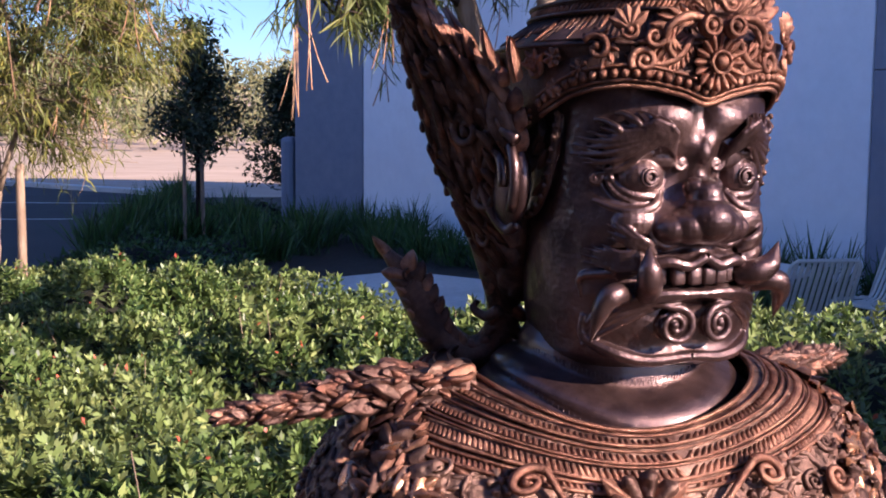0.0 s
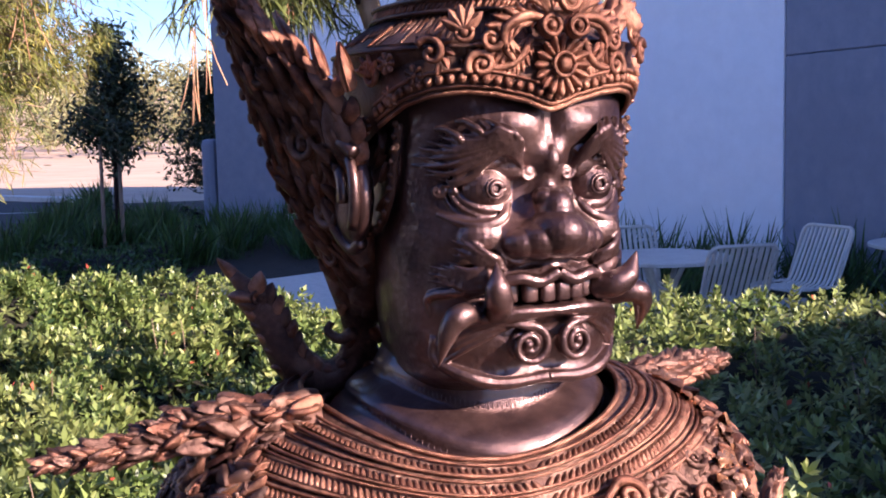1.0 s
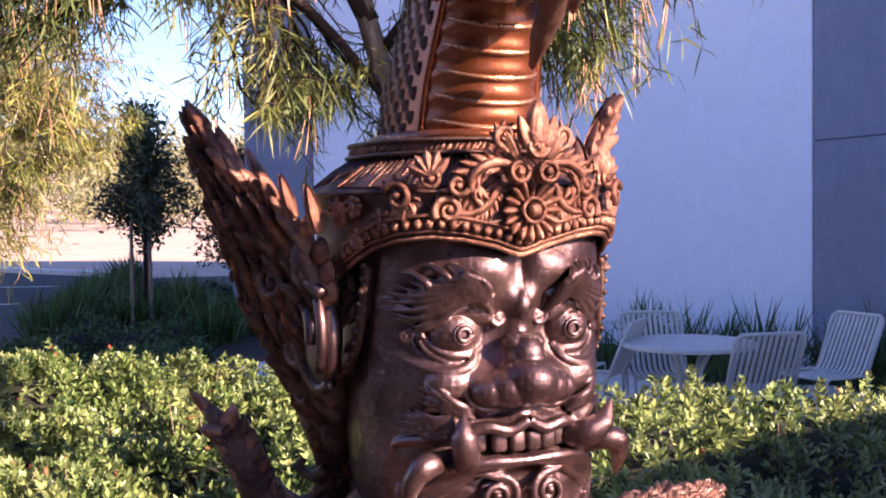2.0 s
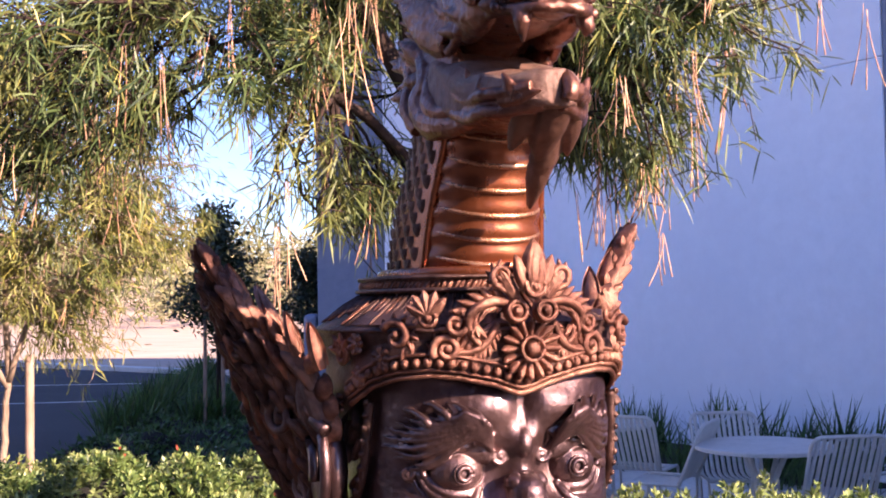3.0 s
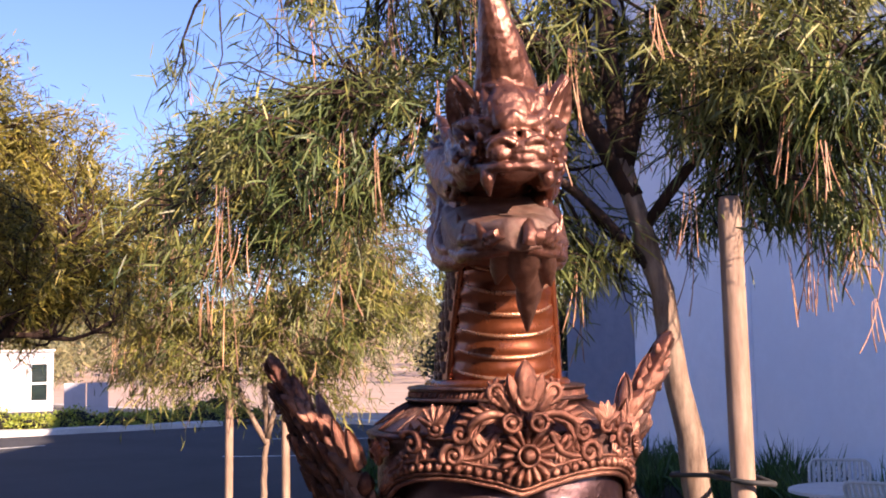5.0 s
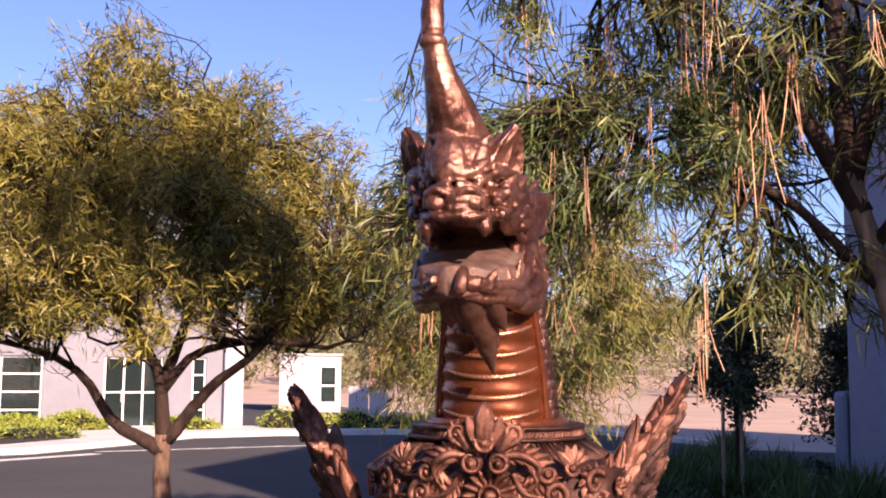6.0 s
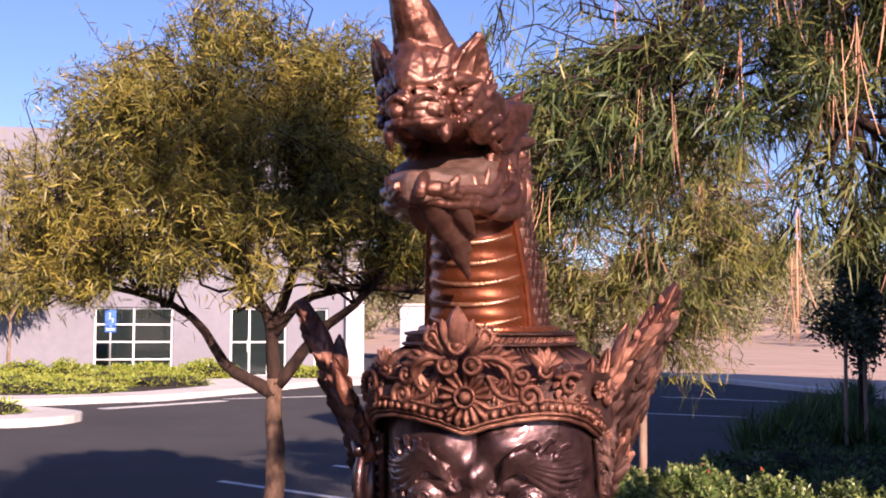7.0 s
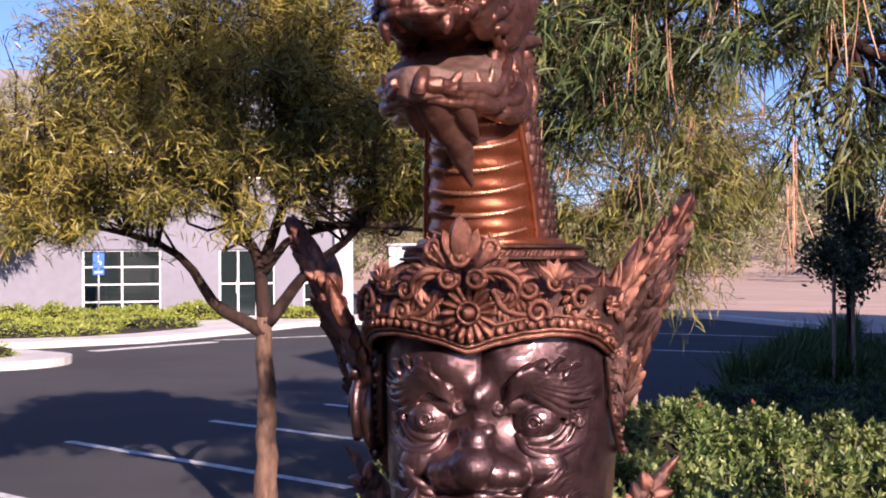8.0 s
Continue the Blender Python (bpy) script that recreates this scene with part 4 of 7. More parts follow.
# middle ornaments
S.flower(on_band(0.003, 0.0335, 0.0085), band_n(0, 0.03) + np.array([0, 0, -0.1]), 0.0235, 16, GOLD, 0.27, cup=0.2)
S.ball(on_band(0.003, 0.0335, 0.013), 0.0058, GOLD, 12)
S.ring(on_band(0.003, 0.0335, 0.014), band_n(0, 0.03), 0.0085, 0.0016, GOLD)
for sx in (-1, 1):
    c = on_band(sx * 0.0098, 0.0605, 0.0135)
    S.ball(c - np.array([0, -0.003, 0]), (0.0095, 0.006, 0.0095), GOLD, 14)
    S.ring(c - np.array([0, 0.0025, 0]), (0, -1, 0.05), 0.0068, 0.0019, GOLD, boss=0.0038)
    # flanking curls and half leaves at the crest
    band_scroll(sx * 0.019, 0.085, 0.008, 1.35, 0.0032, -1.2, sx, 0.011, [(sx * 0.006, 0.068, 0.01), (sx * 0.013, 0.072, 0.011)])
    S.leaf(on_band(sx * 0.01, 0.07, 0.012), (sx * 0.55, -0.1, 0.85), (0, -1, 0.1), 0.022, 0.010, GOLD, 0.1, 0.35, 2)
    # great acanthus sweeping out from the rings, rolled at its end
    rope_leafed([(0.012, 0.066, 0.013), (0.026, 0.067, 0.014), (0.038, 0.058, 0.014), (0.037, 0.045, 0.013), (0.030, 0.035, 0.012)], 0.0165, GOLD, sx, 12)
    rope_leafed([(0.02, 0.052, 0.011), (0.026, 0.04, 0.012), (0.034, 0.0335, 0.012), (0.046, 0.0315, 0.012), (0.055, 0.035, 0.011)], 0.0135, GOLD, sx, 13)
    band_scroll(sx * 0.052, 0.034, 0.0105, 1.5, 0.0042, -0.6, sx, 0.008)
    band_scroll(sx * 0.046, 0.052, 0.009, 1.4, 0.0038, 2.0, sx, 0.008)
    # fan with a round boss
    S.ring(on_band(sx * 0.0615, 0.0565, 0.0115), band_n(sx * 0.0615, 0.056), 0.0058, 0.002, GOLD, boss=0.0036)
    for j in range(5):
        a = math.radians(25 + 28 * j)
        n = band_n(sx * 0.0615, 0.056)
        ax = np.cross((0, 0, 1), n)
        ax /= np.linalg.norm(ax)
        S.leaf(on_band(sx * 0.0615, 0.058, 0.011), ax * sx * math.cos(a) + np.array([0, 0, math.sin(a)]), n, 0.0185, 0.0095, GOLD, 0.05, 0.4, 2)
    # outer hook scrolls and running leaves along the side of the band
    band_scroll(sx * 0.079, 0.0435, 0.0115, 1.15, 0.0042, 0.5, sx, 0.011)
    for d0 in (1.3, 1.75, 2.2, 2.65):
        p, n = band_at(sx * d0, 0.03, 0.008)
        ax = np.cross((0, 0, 1), n)
        S.spiral(p, ax * sx, np.array([0, 0, 1.0]), 0.0105, 1.4, 0.0033, GOLD, 0.4, None, 7, 0.15)
        for j in range(4):
            a = 0.3 + 0.7 * j
            S.leaf(p, ax * sx * math.cos(a) + np.array([0, 0, math.sin(a)]), n, 0.017, 0.008, GOLD, 0.2, 0.35, 1)
    # small rosette groups low on the band beside the brow
    for d0, z0 in ((0.9, 0.028), (1.12, 0.014), (1.12, 0.038), (1.45, -0.008)):
        p, n = band_at(sx * d0, z0, 0.008)
        S.flower(p, n, 0.0085, 7, GOLD, 0.3)
    # carved guard between temple and ear, with a raised border
    side_at = lambda th_, z_, lift: (lambda e_: np.array([e_[0] + X0 + math.sin(th_) * lift, e_[1] - math.cos(th_) * lift, z_]))(egg(np.array(th_), z_))
    border = smooth_path([side_at(sx * a_, z_, 0.006) for a_, z_ in ((1.2, -0.006), (1.24, -0.035), (1.32, -0.065), (1.5, -0.088), (1.8, -0.096))], 9)
    S.tube(border, 0.0036, CAP, 8)
    for p in border[::3]:
        S.ball(p + np.array([sx * 0.003, -0.0015, 0]), 0.0028, CAP, 8)
    for k in range(60):
        a_, z_ = rg.uniform(1.3, 2.0), rg.uniform(-0.085, 0.012)
        if z_ < -0.04 - 0.11 * (1.55 - a_):
            continue
        t_ = rg.uniform(-2.6, -0.5)
        L_ = rg.uniform(0.011, 0.02)
        S.leaf(side_at(sx * a_, z_, 0.004), (sx * 0.1, 0.9 * math.cos(t_), math.sin(t_)), (sx, -0.2, 0.1), L_, L_ * 0.5, CAP, 0.25, 0.6, 1)

# crest leaf at the front
for L_, W_, dx, tilt in ((0.034, 0.021, 0.0, 0.0), (0.024, 0.012, -0.009, -0.35), (0.024, 0.012, 0.009, 0.35)):
    S.leaf(on_band(dx * 0.6, 0.077, 0.0155), (tilt, -0.12, 1), (0, -1, -0.1), L_, W_, GOLD, -0.05, 0.4, 4, 0.5)
S.ring(on_band(0, 0.0775, 0.0185), (0, -1, 0.1), 0.0068, 0.0021, GOLD, boss=0.004)
S.ball(on_band(0, 0.0775, 0.016), (0.0085, 0.005, 0.0085), GOLD, 12)


# ---- flame wings at the ears, with their curled tails ----
def wing(sx, xm, dz):
    M = lambda p: np.array([sx * p[0] + xm, p[1], p[2] + dz * np.clip((p[2] + 0.16) / 0.27, 0, 1)])
    zs_ = [-0.17, -0.12, -0.06, 0.0, 0.03, 0.056, 0.085, 0.117]
    inn = lambda z: np.array([np.interp(z, zs_, [0.074, 0.088, 0.102, 0.114, 0.134, 0.162, 0.185, 0.203]), np.interp(z, zs_, [0.16, 0.125, 0.1, 0.085, 0.09, 0.122, 0.136, 0.141]), z])
    out = lambda z: np.array([np.interp(z, zs_, [0.08, 0.112, 0.147, 0.172, 0.183, 0.192, 0.2, 0.207]), np.interp(z, zs_, [0.185, 0.19, 0.19, 0.183, 0.177, 0.17, 0.158, 0.145]), z])
    nrm = lambda z: np.cross(out(z) - inn(z), (0, 0, 1.0)) * 1.0
    rows_f, rows_b = [], []
    for z in np.linspace(-0.17, 0.116, 46):
        a, b = inn(z), out(z)
        n = nrm(z)
        n = n / (np.linalg.norm(n) + 1e-9)
        if n[1] > 0:
            n = -n
        n = n + np.array([0.15, 0, 0])
        rf, rb = [], []
        for s_ in np.linspace(0, 1, 15):
            p = a + (b - a) * s_
            dome = (0.0105 if z < 0.03 else 0.0075) * math.sqrt(max(0.0, 1 - (2 * s_ - 1) ** 2)) + 0.0025 * math.sin(z * 260 + s_ * 9) * math.sin(math.pi * s_)
            rf.append(M(p + n * dome))
            rb.append(M(p - n * 0.6 * dome))
        rows_f.append(rf + rb[::-1][1:-1])
    S.grid(rows_f, CAP, True)
    fn = lambda z: (lambda n: (-n if n[1] > 0 else n) / np.linalg.norm(n))(nrm(z))
    at = lambda s_, z, lift: M(inn(z) + (out(z) - inn(z)) * s_ + fn(z) * (lift + (0.0115 if z < 0.03 else 0.008)))
    dirm = lambda v: np.array([sx * v[0], v[1], v[2]])
    # overlapping flames over the whole face of the wing
    wr = np.random.default_rng(31)
    for i in range(27):
        z = -0.138 + 0.0092 * i
        wide = np.linalg.norm(out(z) - inn(z))
        for j, s_ in enumerate((0.06, 0.22, 0.4, 0.57, 0.73, 0.89) if wide > 0.045 else (0.2, 0.7)):
            lean = 0.3 + wr.uniform(-0.3, 0.25) - 0.25 * (s_ > 0.8)
            big_ = wr.uniform(0.7, 1.15) * min(1.0, 0.35 + wide / 0.075)
            # upper inner leaves mostly take the brighter bronze, as if the sun caught them
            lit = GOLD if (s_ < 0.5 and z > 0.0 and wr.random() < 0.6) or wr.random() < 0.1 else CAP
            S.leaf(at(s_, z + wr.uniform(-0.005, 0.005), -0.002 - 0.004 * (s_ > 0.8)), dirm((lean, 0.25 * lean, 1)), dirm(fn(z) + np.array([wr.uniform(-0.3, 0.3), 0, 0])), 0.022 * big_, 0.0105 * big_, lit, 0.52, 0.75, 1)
    for k in range(8):
        z = 0.012 + 0.0125 * k
        S.leaf(at(0.08, z, -0.004), dirm((0.45, 0.25, 1)), dirm(fn(z) + np.array([-0.5, -0.2, 0])), 0.022, 0.0125, GOLD, 0.35, 0.75, 1)
    for k in range(9):
        z = -0.03 + 0.0165 * k
        big_ = 1.0 - 0.06 * k
        c_ = at(0.03, z, -0.007)
        S.ball(c_, (0.0095 * big_, 0.0095 * big_, 0.0115 * big_), GOLD, 12)
        S.leaf(c_ + dirm((-0.002, -0.006, -0.004)), dirm((0.25, 0.1, 1)), dirm((-0.7, -0.7, 0)), 0.019 * big_, 0.013 * big_, GOLD, 0.2, 0.6, 1)
    for k in range(13):
        z = -0.15 + 0.019 * k
        p = at(0.97, z, -0.008)
        S.ball(p, (0.0036, 0.0036, 0.0058), CAP, 8)
    # free flame points on the upper edge
    for base, tip, w in (((0.150, 0.105, 0.045), (0.1635, 0.135, 0.083), 0.017), ((0.126, 0.066, 0.02), (0.138, 0.058, 0.054), 0.015), ((0.19, 0.15, 0.085), (0.2075, 0.143, 0.121), 0.014), ((0.14, 0.085, 0.03), (0.15, 0.085, 0.062), 0.013), ((0.17, 0.125, 0.06), (0.186, 0.135, 0.1), 0.016)):
        base, tip = np.array(base), np.array(tip)
        for t_ in (-1, 1):
            S.leaf(M(base), dirm(tip - base), dirm((-0.65 * t_, -0.75 * t_, 0)), np.linalg.norm(tip - base) * 1.02, w, GOLD, 0.0, 0.32, 1, 0.6)
    # scrolls in the body of the wing
    for s_, z, r, tn in ((0.45, -0.02, 0.016, 1.5), (0.6, 0.035, 0.012, 1.4), (0.4, -0.075, 0.015, -1.5), (0.55, -0.115, 0.01, 1.3), (0.75, 0.07, 0.008, 1.3)):
        n = dirm(fn(z))
        ax = np.cross((0, 0, 1), n)
        S.spiral(at(s_, z, 0.003), ax / np.linalg.norm(ax), np.array([0, 0, 1.0]), r, tn, r * 0.3, CAP, 1.0, None, 7, 0.15)
    # ear shell
    e = M((0.112, 0.112, -0.062))
    S.ball(e, (0.014, 0.034, 0.04), FACE, 18)
    for r_, lo, hi in ((0.037, -0.9, 3.9), (0.023, 0.4, 3.4)):
        a = np.linspace(lo, hi, 22)
        S.tube([M((0.122 + 0.006 * (r_ < 0.03), 0.108 + r_ * 0.8 * math.cos(t_), -0.06 + r_ * math.sin(t_))) for t_ in a], 0.0045, FACE, 7)
    S.tube(smooth_path([M(p) for p in ((0.121, 0.078, -0.028), (0.13, 0.095, -0.018), (0.133, 0.122, -0.03), (0.13, 0.134, -0.058), (0.122, 0.126, -0.088), (0.114, 0.112, -0.104), (0.11, 0.098, -0.098))], 7), 0.0055, FACE, 9)
    S.leaf(M((0.118, 0.09, -0.03)), dirm((0.35, 0.3, 1)), dirm((0.3, -0.9, 0)), 0.05, 0.03, CAP, 0.2, 0.5, 2)
    # tail: down behind the jaw, round and up to a flaming tip
    tail = smooth_path([M(p) for p in ((0.112, 0.185, -0.09), (0.094, 0.188, -0.14), (0.078, 0.198, -0.185), (0.083, 0.21, -0.22), (0.105, 0.22, -0.233), (0.13, 0.228, -0.218), (0.144, 0.236, -0.19), (0.157, 0.244, -0.162), (0.178, 0.25, -0.136))], 8)
    S.tube(tail, np.interp(np.linspace(0, 1, len(tail)), [0, 0.3, 0.6, 0.85, 1], [0.017, 0.016, 0.019, 0.017, 0.005]), CAP, 12)
    for k in range(3, len(tail) - 6, 3):
        t = tail[k + 2] - tail[k]
        sd = np.cross(t, (0.4 * sx, -0.9, 0))
        for d in (-1, 1):
            S.leaf(tail[k] + np.array([0, -0.006, 0]), t / np.linalg.norm(t) * 0.8 + d * sd / np.linalg.norm(sd) * 0.7, (0.2 * -sx, -1, 0), 0.027, 0.019, GOLD if k % 2 else CAP, 0.25, 0.5, 1)
        S.ball(tail[k] + np.array([-0.004 * sx, -0.012, 0.004 * math.sin(k)]), (0.0075, 0.006, 0.0085), CAP, 10)
        S.ring(tail[k + 1] + np.array([0, -0.014, 0]), (0.1 * -sx, -1, 0), 0.0055, 0.0016, CAP, n=12)
    S.leaf(tail[-4], tail[-1] - tail[-6], (0.2 * sx, -1, 0), 0.034, 0.012, GOLD, 0.1, 0.4, 1)
    inner = smooth_path([M(p) for p in ((0.093, 0.176, -0.185), (0.1, 0.19, -0.192), (0.108, 0.2, -0.186), (0.104, 0.2, -0.178))], 5)
    S.tube(inner, np.linspace(0.006, 0.003, len(inner)), CAP, 7)


wing(-1, 0.0, 0.0)
wing(1, -0.034, 0.016)

# ---- the serpent rising from the cap ----
NZ = np.array([0.085, 0.13, 0.16, 0.19, 0.215, 0.24, 0.26])
n_cy, n_rx, n_ry = (lambda z: np.interp(z, NZ, [0.108, 0.098, 0.086, 0.072, 0.058, 0.045, 0.035])), (lambda z: np.interp(z, NZ, [0.056, 0.0525, 0.0485, 0.0445, 0.043, 0.043, 0.042])), (lambda z: np.interp(z, NZ, [0.084, 0.083, 0.08, 0.074, 0.066, 0.06, 0.055]))


def on_neck(deg, z, lift=0.0):
    a = math.radians(deg)
    s_, c_ = math.sin(a), math.cos(a)
    e = 2 / 2.2
    return np.array([(n_rx(z) + lift) * math.copysign(abs(s_) ** e, s_), n_cy(z) - (n_ry(z) + lift) * math.copysign(abs(c_) ** e, c_), z])


S.grid([[on_neck(d, z, 0.0008 * math.sin(z * 380 + 0.6) * (abs(d) < 55)) for d in np.linspace(-180, 180, 80, endpoint=False)] for z in np.linspace(0.086, 0.206, 54)], NECK, True)
# belly plates: thin raised rims dipping at the middle, their glint put into brighter bronze
for k in range(7):
    z0 = 0.1075 + 0.018 * k
    rim = [on_neck(d, max(0.088, z0 - 0.0135 * math.cos(math.radians(d * 1.35))), -0.0004) for d in np.linspace(-54, 54, 40)]
    w_ = np.interp(np.linspace(0, 1, 40), [0, 0.08, 0.5, 0.92, 1], [0.0004, 0.0017, 0.0025, 0.0017, 0.0004])
    S.tube(rim, w_, RIM, 8)
for sx in (-1, 1):
    q = [on_neck(58 * sx, z, 0.0005) for z in np.linspace(0.09, 0.235, 24)]
    S.tube(q, 0.0034, NECK, 8)
    S.ball(q[0], (0.007, 0.007, 0.005), NECK, 10)
    # scales on flank and back
    for i in range(17):
        z = 0.092 + 0.009 * i
        for j in range(9):
            a = 70 + 12.5 * j + (6 if i % 2 else 0)
            p = on_neck(a * sx, z)
            nn = p - np.array([0, n_cy(z), z - 0.012])
            S.leaf(p - nn / np.linalg.norm(nn) * 0.0005, (0, 0, -1), nn, 0.0115, 0.0125, CAP, 0.05, 0.3, 0, 0.9)
# foot of the neck: a rolled fold on the top plate
o = oval(0.0, 0.108, 0.061, 0.089, 0.0895, 70, 2.2)
S.tube(np.concatenate([o, o[:1]]), 0.0045, NECK, 8)


HX = -0.011                                   # the head's middle
H = Sculpt()
# cranium, upper jaw, back of the head
H.ball((HX, -0.038, 0.283), (0.04, 0.068, 0.034), 0, 24)
H.ball((HX, -0.055, 0.27), (0.0345, 0.06, 0.0205), 0, 24)
H.ball((HX, -0.07, 0.3), (0.028, 0.042, 0.026), 0, 20)
H.ball((HX + 0.003, 0.05, 0.245), (0.046, 0.044, 0.05), 0, 24)
# dark bronze ball at the throat, standing in for the open mouth's shade
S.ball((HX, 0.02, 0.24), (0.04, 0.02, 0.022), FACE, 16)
H.ball((HX + 0.002, 0.022, 0.275), (0.036, 0.05, 0.036), 0, 20)
# trunk-like horn with ridged flanks, a knob and a slim rod above
horn = smooth_path([(HX, -0.066, 0.3), (HX - 0.004, -0.082, 0.325), (HX - 0.009, -0.096, 0.347), (HX - 0.014, -0.104, 0.368), (HX - 0.018, -0.106, 0.388)], 8)
hr = np.interp(np.linspace(0, 1, len(horn)), [0, 0.3, 0.6, 0.85, 1], [0.03, 0.0225, 0.0155, 0.0105, 0.0095])
H.tube(horn, hr, 0, 16)
for dx, dy in ((-0.6, -0.7), (0.62, -0.66), (0.95, 0.1), (-0.95, 0.1), (0.1, -0.95)):
    H.tube(horn[4:-3] + np.stack([hr[4:-3] * dx * 0.82, hr[4:-3] * dy * 0.82, 0 * hr[4:-3]], 1), np.linspace(0.0055, 0.0022, len(horn) - 7), 0, 8)
H.ball((HX - 0.0185, -0.107, 0.39), (0.0115, 0.0115, 0.007), 0, 14)
H.ball((HX - 0.0195, -0.106, 0.4), (0.0098, 0.0098, 0.009), 0, 14)
H.tube([(HX - 0.0195, -0.106, 0.4), (HX - 0.02, -0.104, 0.43), (HX - 0.021, -0.102, 0.48)], [0.0095, 0.009, 0.006], 0, 14)
# forehead shield
closed_leaf(H, (HX - 0.004, -0.114, 0.281), (HX - 0.009, -0.098, 0.324), (0, -1, -0.1), 0.031, 0.3)
closed_leaf(H, (HX - 0.003, -0.113, 0.279), (HX - 0.004, -0.12, 0.292), (0, -0.8, 0.4), 0.026, 0.22)
# muzzle: low ball with paired nostril rolls
H.ball((HX + 0.003, -0.1, 0.2635), (0.022, 0.026, 0.0145), 0, 20)
H.ball((HX + 0.003, -0.113, 0.2565), (0.014, 0.0125, 0.009), 0, 16)
hg = np.random.default_rng(5)
for sx in (-1, 1):
    X = lambda x, y, z: (HX + sx * x * (1.0 if y < -0.06 or sx > 0 else 0.87), y, z)
    H.ball(X(0.0135, -0.1165, 0.2615), (0.0085, 0.0075, 0.0075), 0, 12)
    H.tube(smooth_path([X(0.004, -0.124, 0.267), X(0.013, -0.124, 0.2705), X(0.021, -0.116, 0.266), X(0.021, -0.113, 0.258)], 6), np.linspace(0.0026, 0.0036, 19), 0, 8)
    # eye sunk under leaf brows
    H.ball(X(0.0255, -0.099, 0.2775), (0.0052, 0.0052, 0.0045), 0, 12)
    H.ball(X(0.034, -0.035, 0.272), (0.0135, 0.05, 0.026), 0, 18)
    # ragged mane from crown to throat, behind the corners of the mouth
    for k in range(26):
        y_, z_ = hg.uniform(0.03, 0.062), hg.uniform(0.215, 0.3)
        x_ = 0.034 + 0.012 * math.sin(math.pi * (z_ - 0.15) / 0.16) - 0.12 * max(0.0, y_ - 0.045)
        L_, an = hg.uniform(0.02, 0.04), hg.uniform(-0.2, 1.2)
        closed_leaf(H, X(x_ - 0.003, y_ - 0.008, z_), X(x_ + hg.uniform(0.002, 0.011), y_ + L_ * math.cos(an), z_ + L_ * math.sin(an)), (sx, -0.5, 0.1), hg.uniform(0.011, 0.018), 0.45, 0.15)
    # lumpy ruffles over brow, temple and muzzle
    for k in range(44):
        y_, z_ = hg.uniform(-0.112, -0.02), hg.uniform(0.255, 0.318)
        x_ = np.interp(y_, [-0.112, -0.09, -0.06, -0.02], [0.017, 0.03, 0.038, 0.042]) * np.interp(z_, [0.255, 0.285, 0.318], [1.0, 1.0, 0.72])
        L_, an = hg.uniform(0.009, 0.019), hg.uniform(0.2, 1.7)
        closed_leaf(H, X(x_ - 0.003, y_, z_), X(x_ + hg.uniform(0.0, 0.006), y_ + L_ * math.cos(an), z_ + L_ * math.sin(an)), (sx, -0.9, 0.1), hg.uniform(0.006, 0.0105), 0.55, 0.2)
    closed_leaf(H, X(0.0, -0.116, 0.2835), X(0.028, -0.1025, 0.2895), (sx * 0.2, -1, 0.3), 0.0125, 0.4)
    closed_leaf(H, X(0.002, -0.1205, 0.2745), X(0.0245, -0.108, 0.2705), (sx * 0.2, -1, 0.1), 0.011, 0.4)
    closed_leaf(H, X(0.022, -0.1, 0.2875), X(0.0445, -0.073, 0.292), (sx, -0.7, 0.3), 0.013, 0.35)
    # folded inner leaf beside the shield, great cupped ear behind it
    closed_leaf(H, X(0.016, -0.105, 0.2835), X(0.0235, -0.0965, 0.3155), (sx * 0.6, -0.8, 0), 0.0155, 0.3, -0.05)
    closed_leaf(H, X(0.03, -0.078, 0.283), X(0.0445, -0.082, 0.3285), (sx * 0.75, -0.66, 0), 0.0315, 0.3, 0.02, 0.75, 0.5)
    closed_leaf(H, X(0.03, -0.072, 0.284), X(0.0445, -0.0805, 0.3265), (-sx * 0.75, 0.66, 0), 0.029, 0.2)
    closed_leaf(H, X(0.034, -0.052, 0.284), X(0.037, -0.036, 0.309), (sx, -0.35, 0), 0.024, 0.3)
    closed_leaf(H, X(0.024, -0.045, 0.3), X(0.029, -0.03, 0.326), (sx, -0.5, 0), 0.022, 0.3)
    # fin sweeping back to a point
    closed_leaf(H, X(0.041, -0.012, 0.256), X(0.0595, 0.047, 0.2905), (sx, -0.35, 0.1), 0.042, 0.18, 0.06)
    closed_leaf(H, X(0.041, -0.03, 0.275), X(0.044, 0.008, 0.294), (sx, -0.35, 0.1), 0.028, 0.25)
    closed_leaf(H, X(0.04, 0.01, 0.24), X(0.046, 0.056, 0.258), (sx, -0.2, 0.0), 0.03, 0.22)
    # cheek closing the back of the mouth
    H.ball(X(0.037, 0.02, 0.236), (0.011, 0.036, 0.022), 0, 16)
    # ruffled cheek: small curled leaves
    for x, y, z, L_, an in ((0.031, -0.094, 0.267, 0.017, 0.6), (0.037, -0.082, 0.276, 0.019, 0.9), (0.0415, -0.068, 0.267, 0.02, 0.5), (0.043, -0.054, 0.278, 0.022, 0.9), (0.0445, -0.045, 0.262, 0.022, 0.3), (0.0445, -0.03, 0.256, 0.022, 0.1), (0.0385, -0.07, 0.285, 0.018, 1.1), (0.0345, -0.09, 0.2575, 0.014, 0.2), (0.0445, -0.016, 0.268, 0.024, 0.6)):
        closed_leaf(H, X(x - 0.004, y, z), X(x + 0.004, y + L_ * math.cos(an), z + L_ * math.sin(an)), (sx, -0.5, 0.1), 0.0125, 0.5, 0.12)
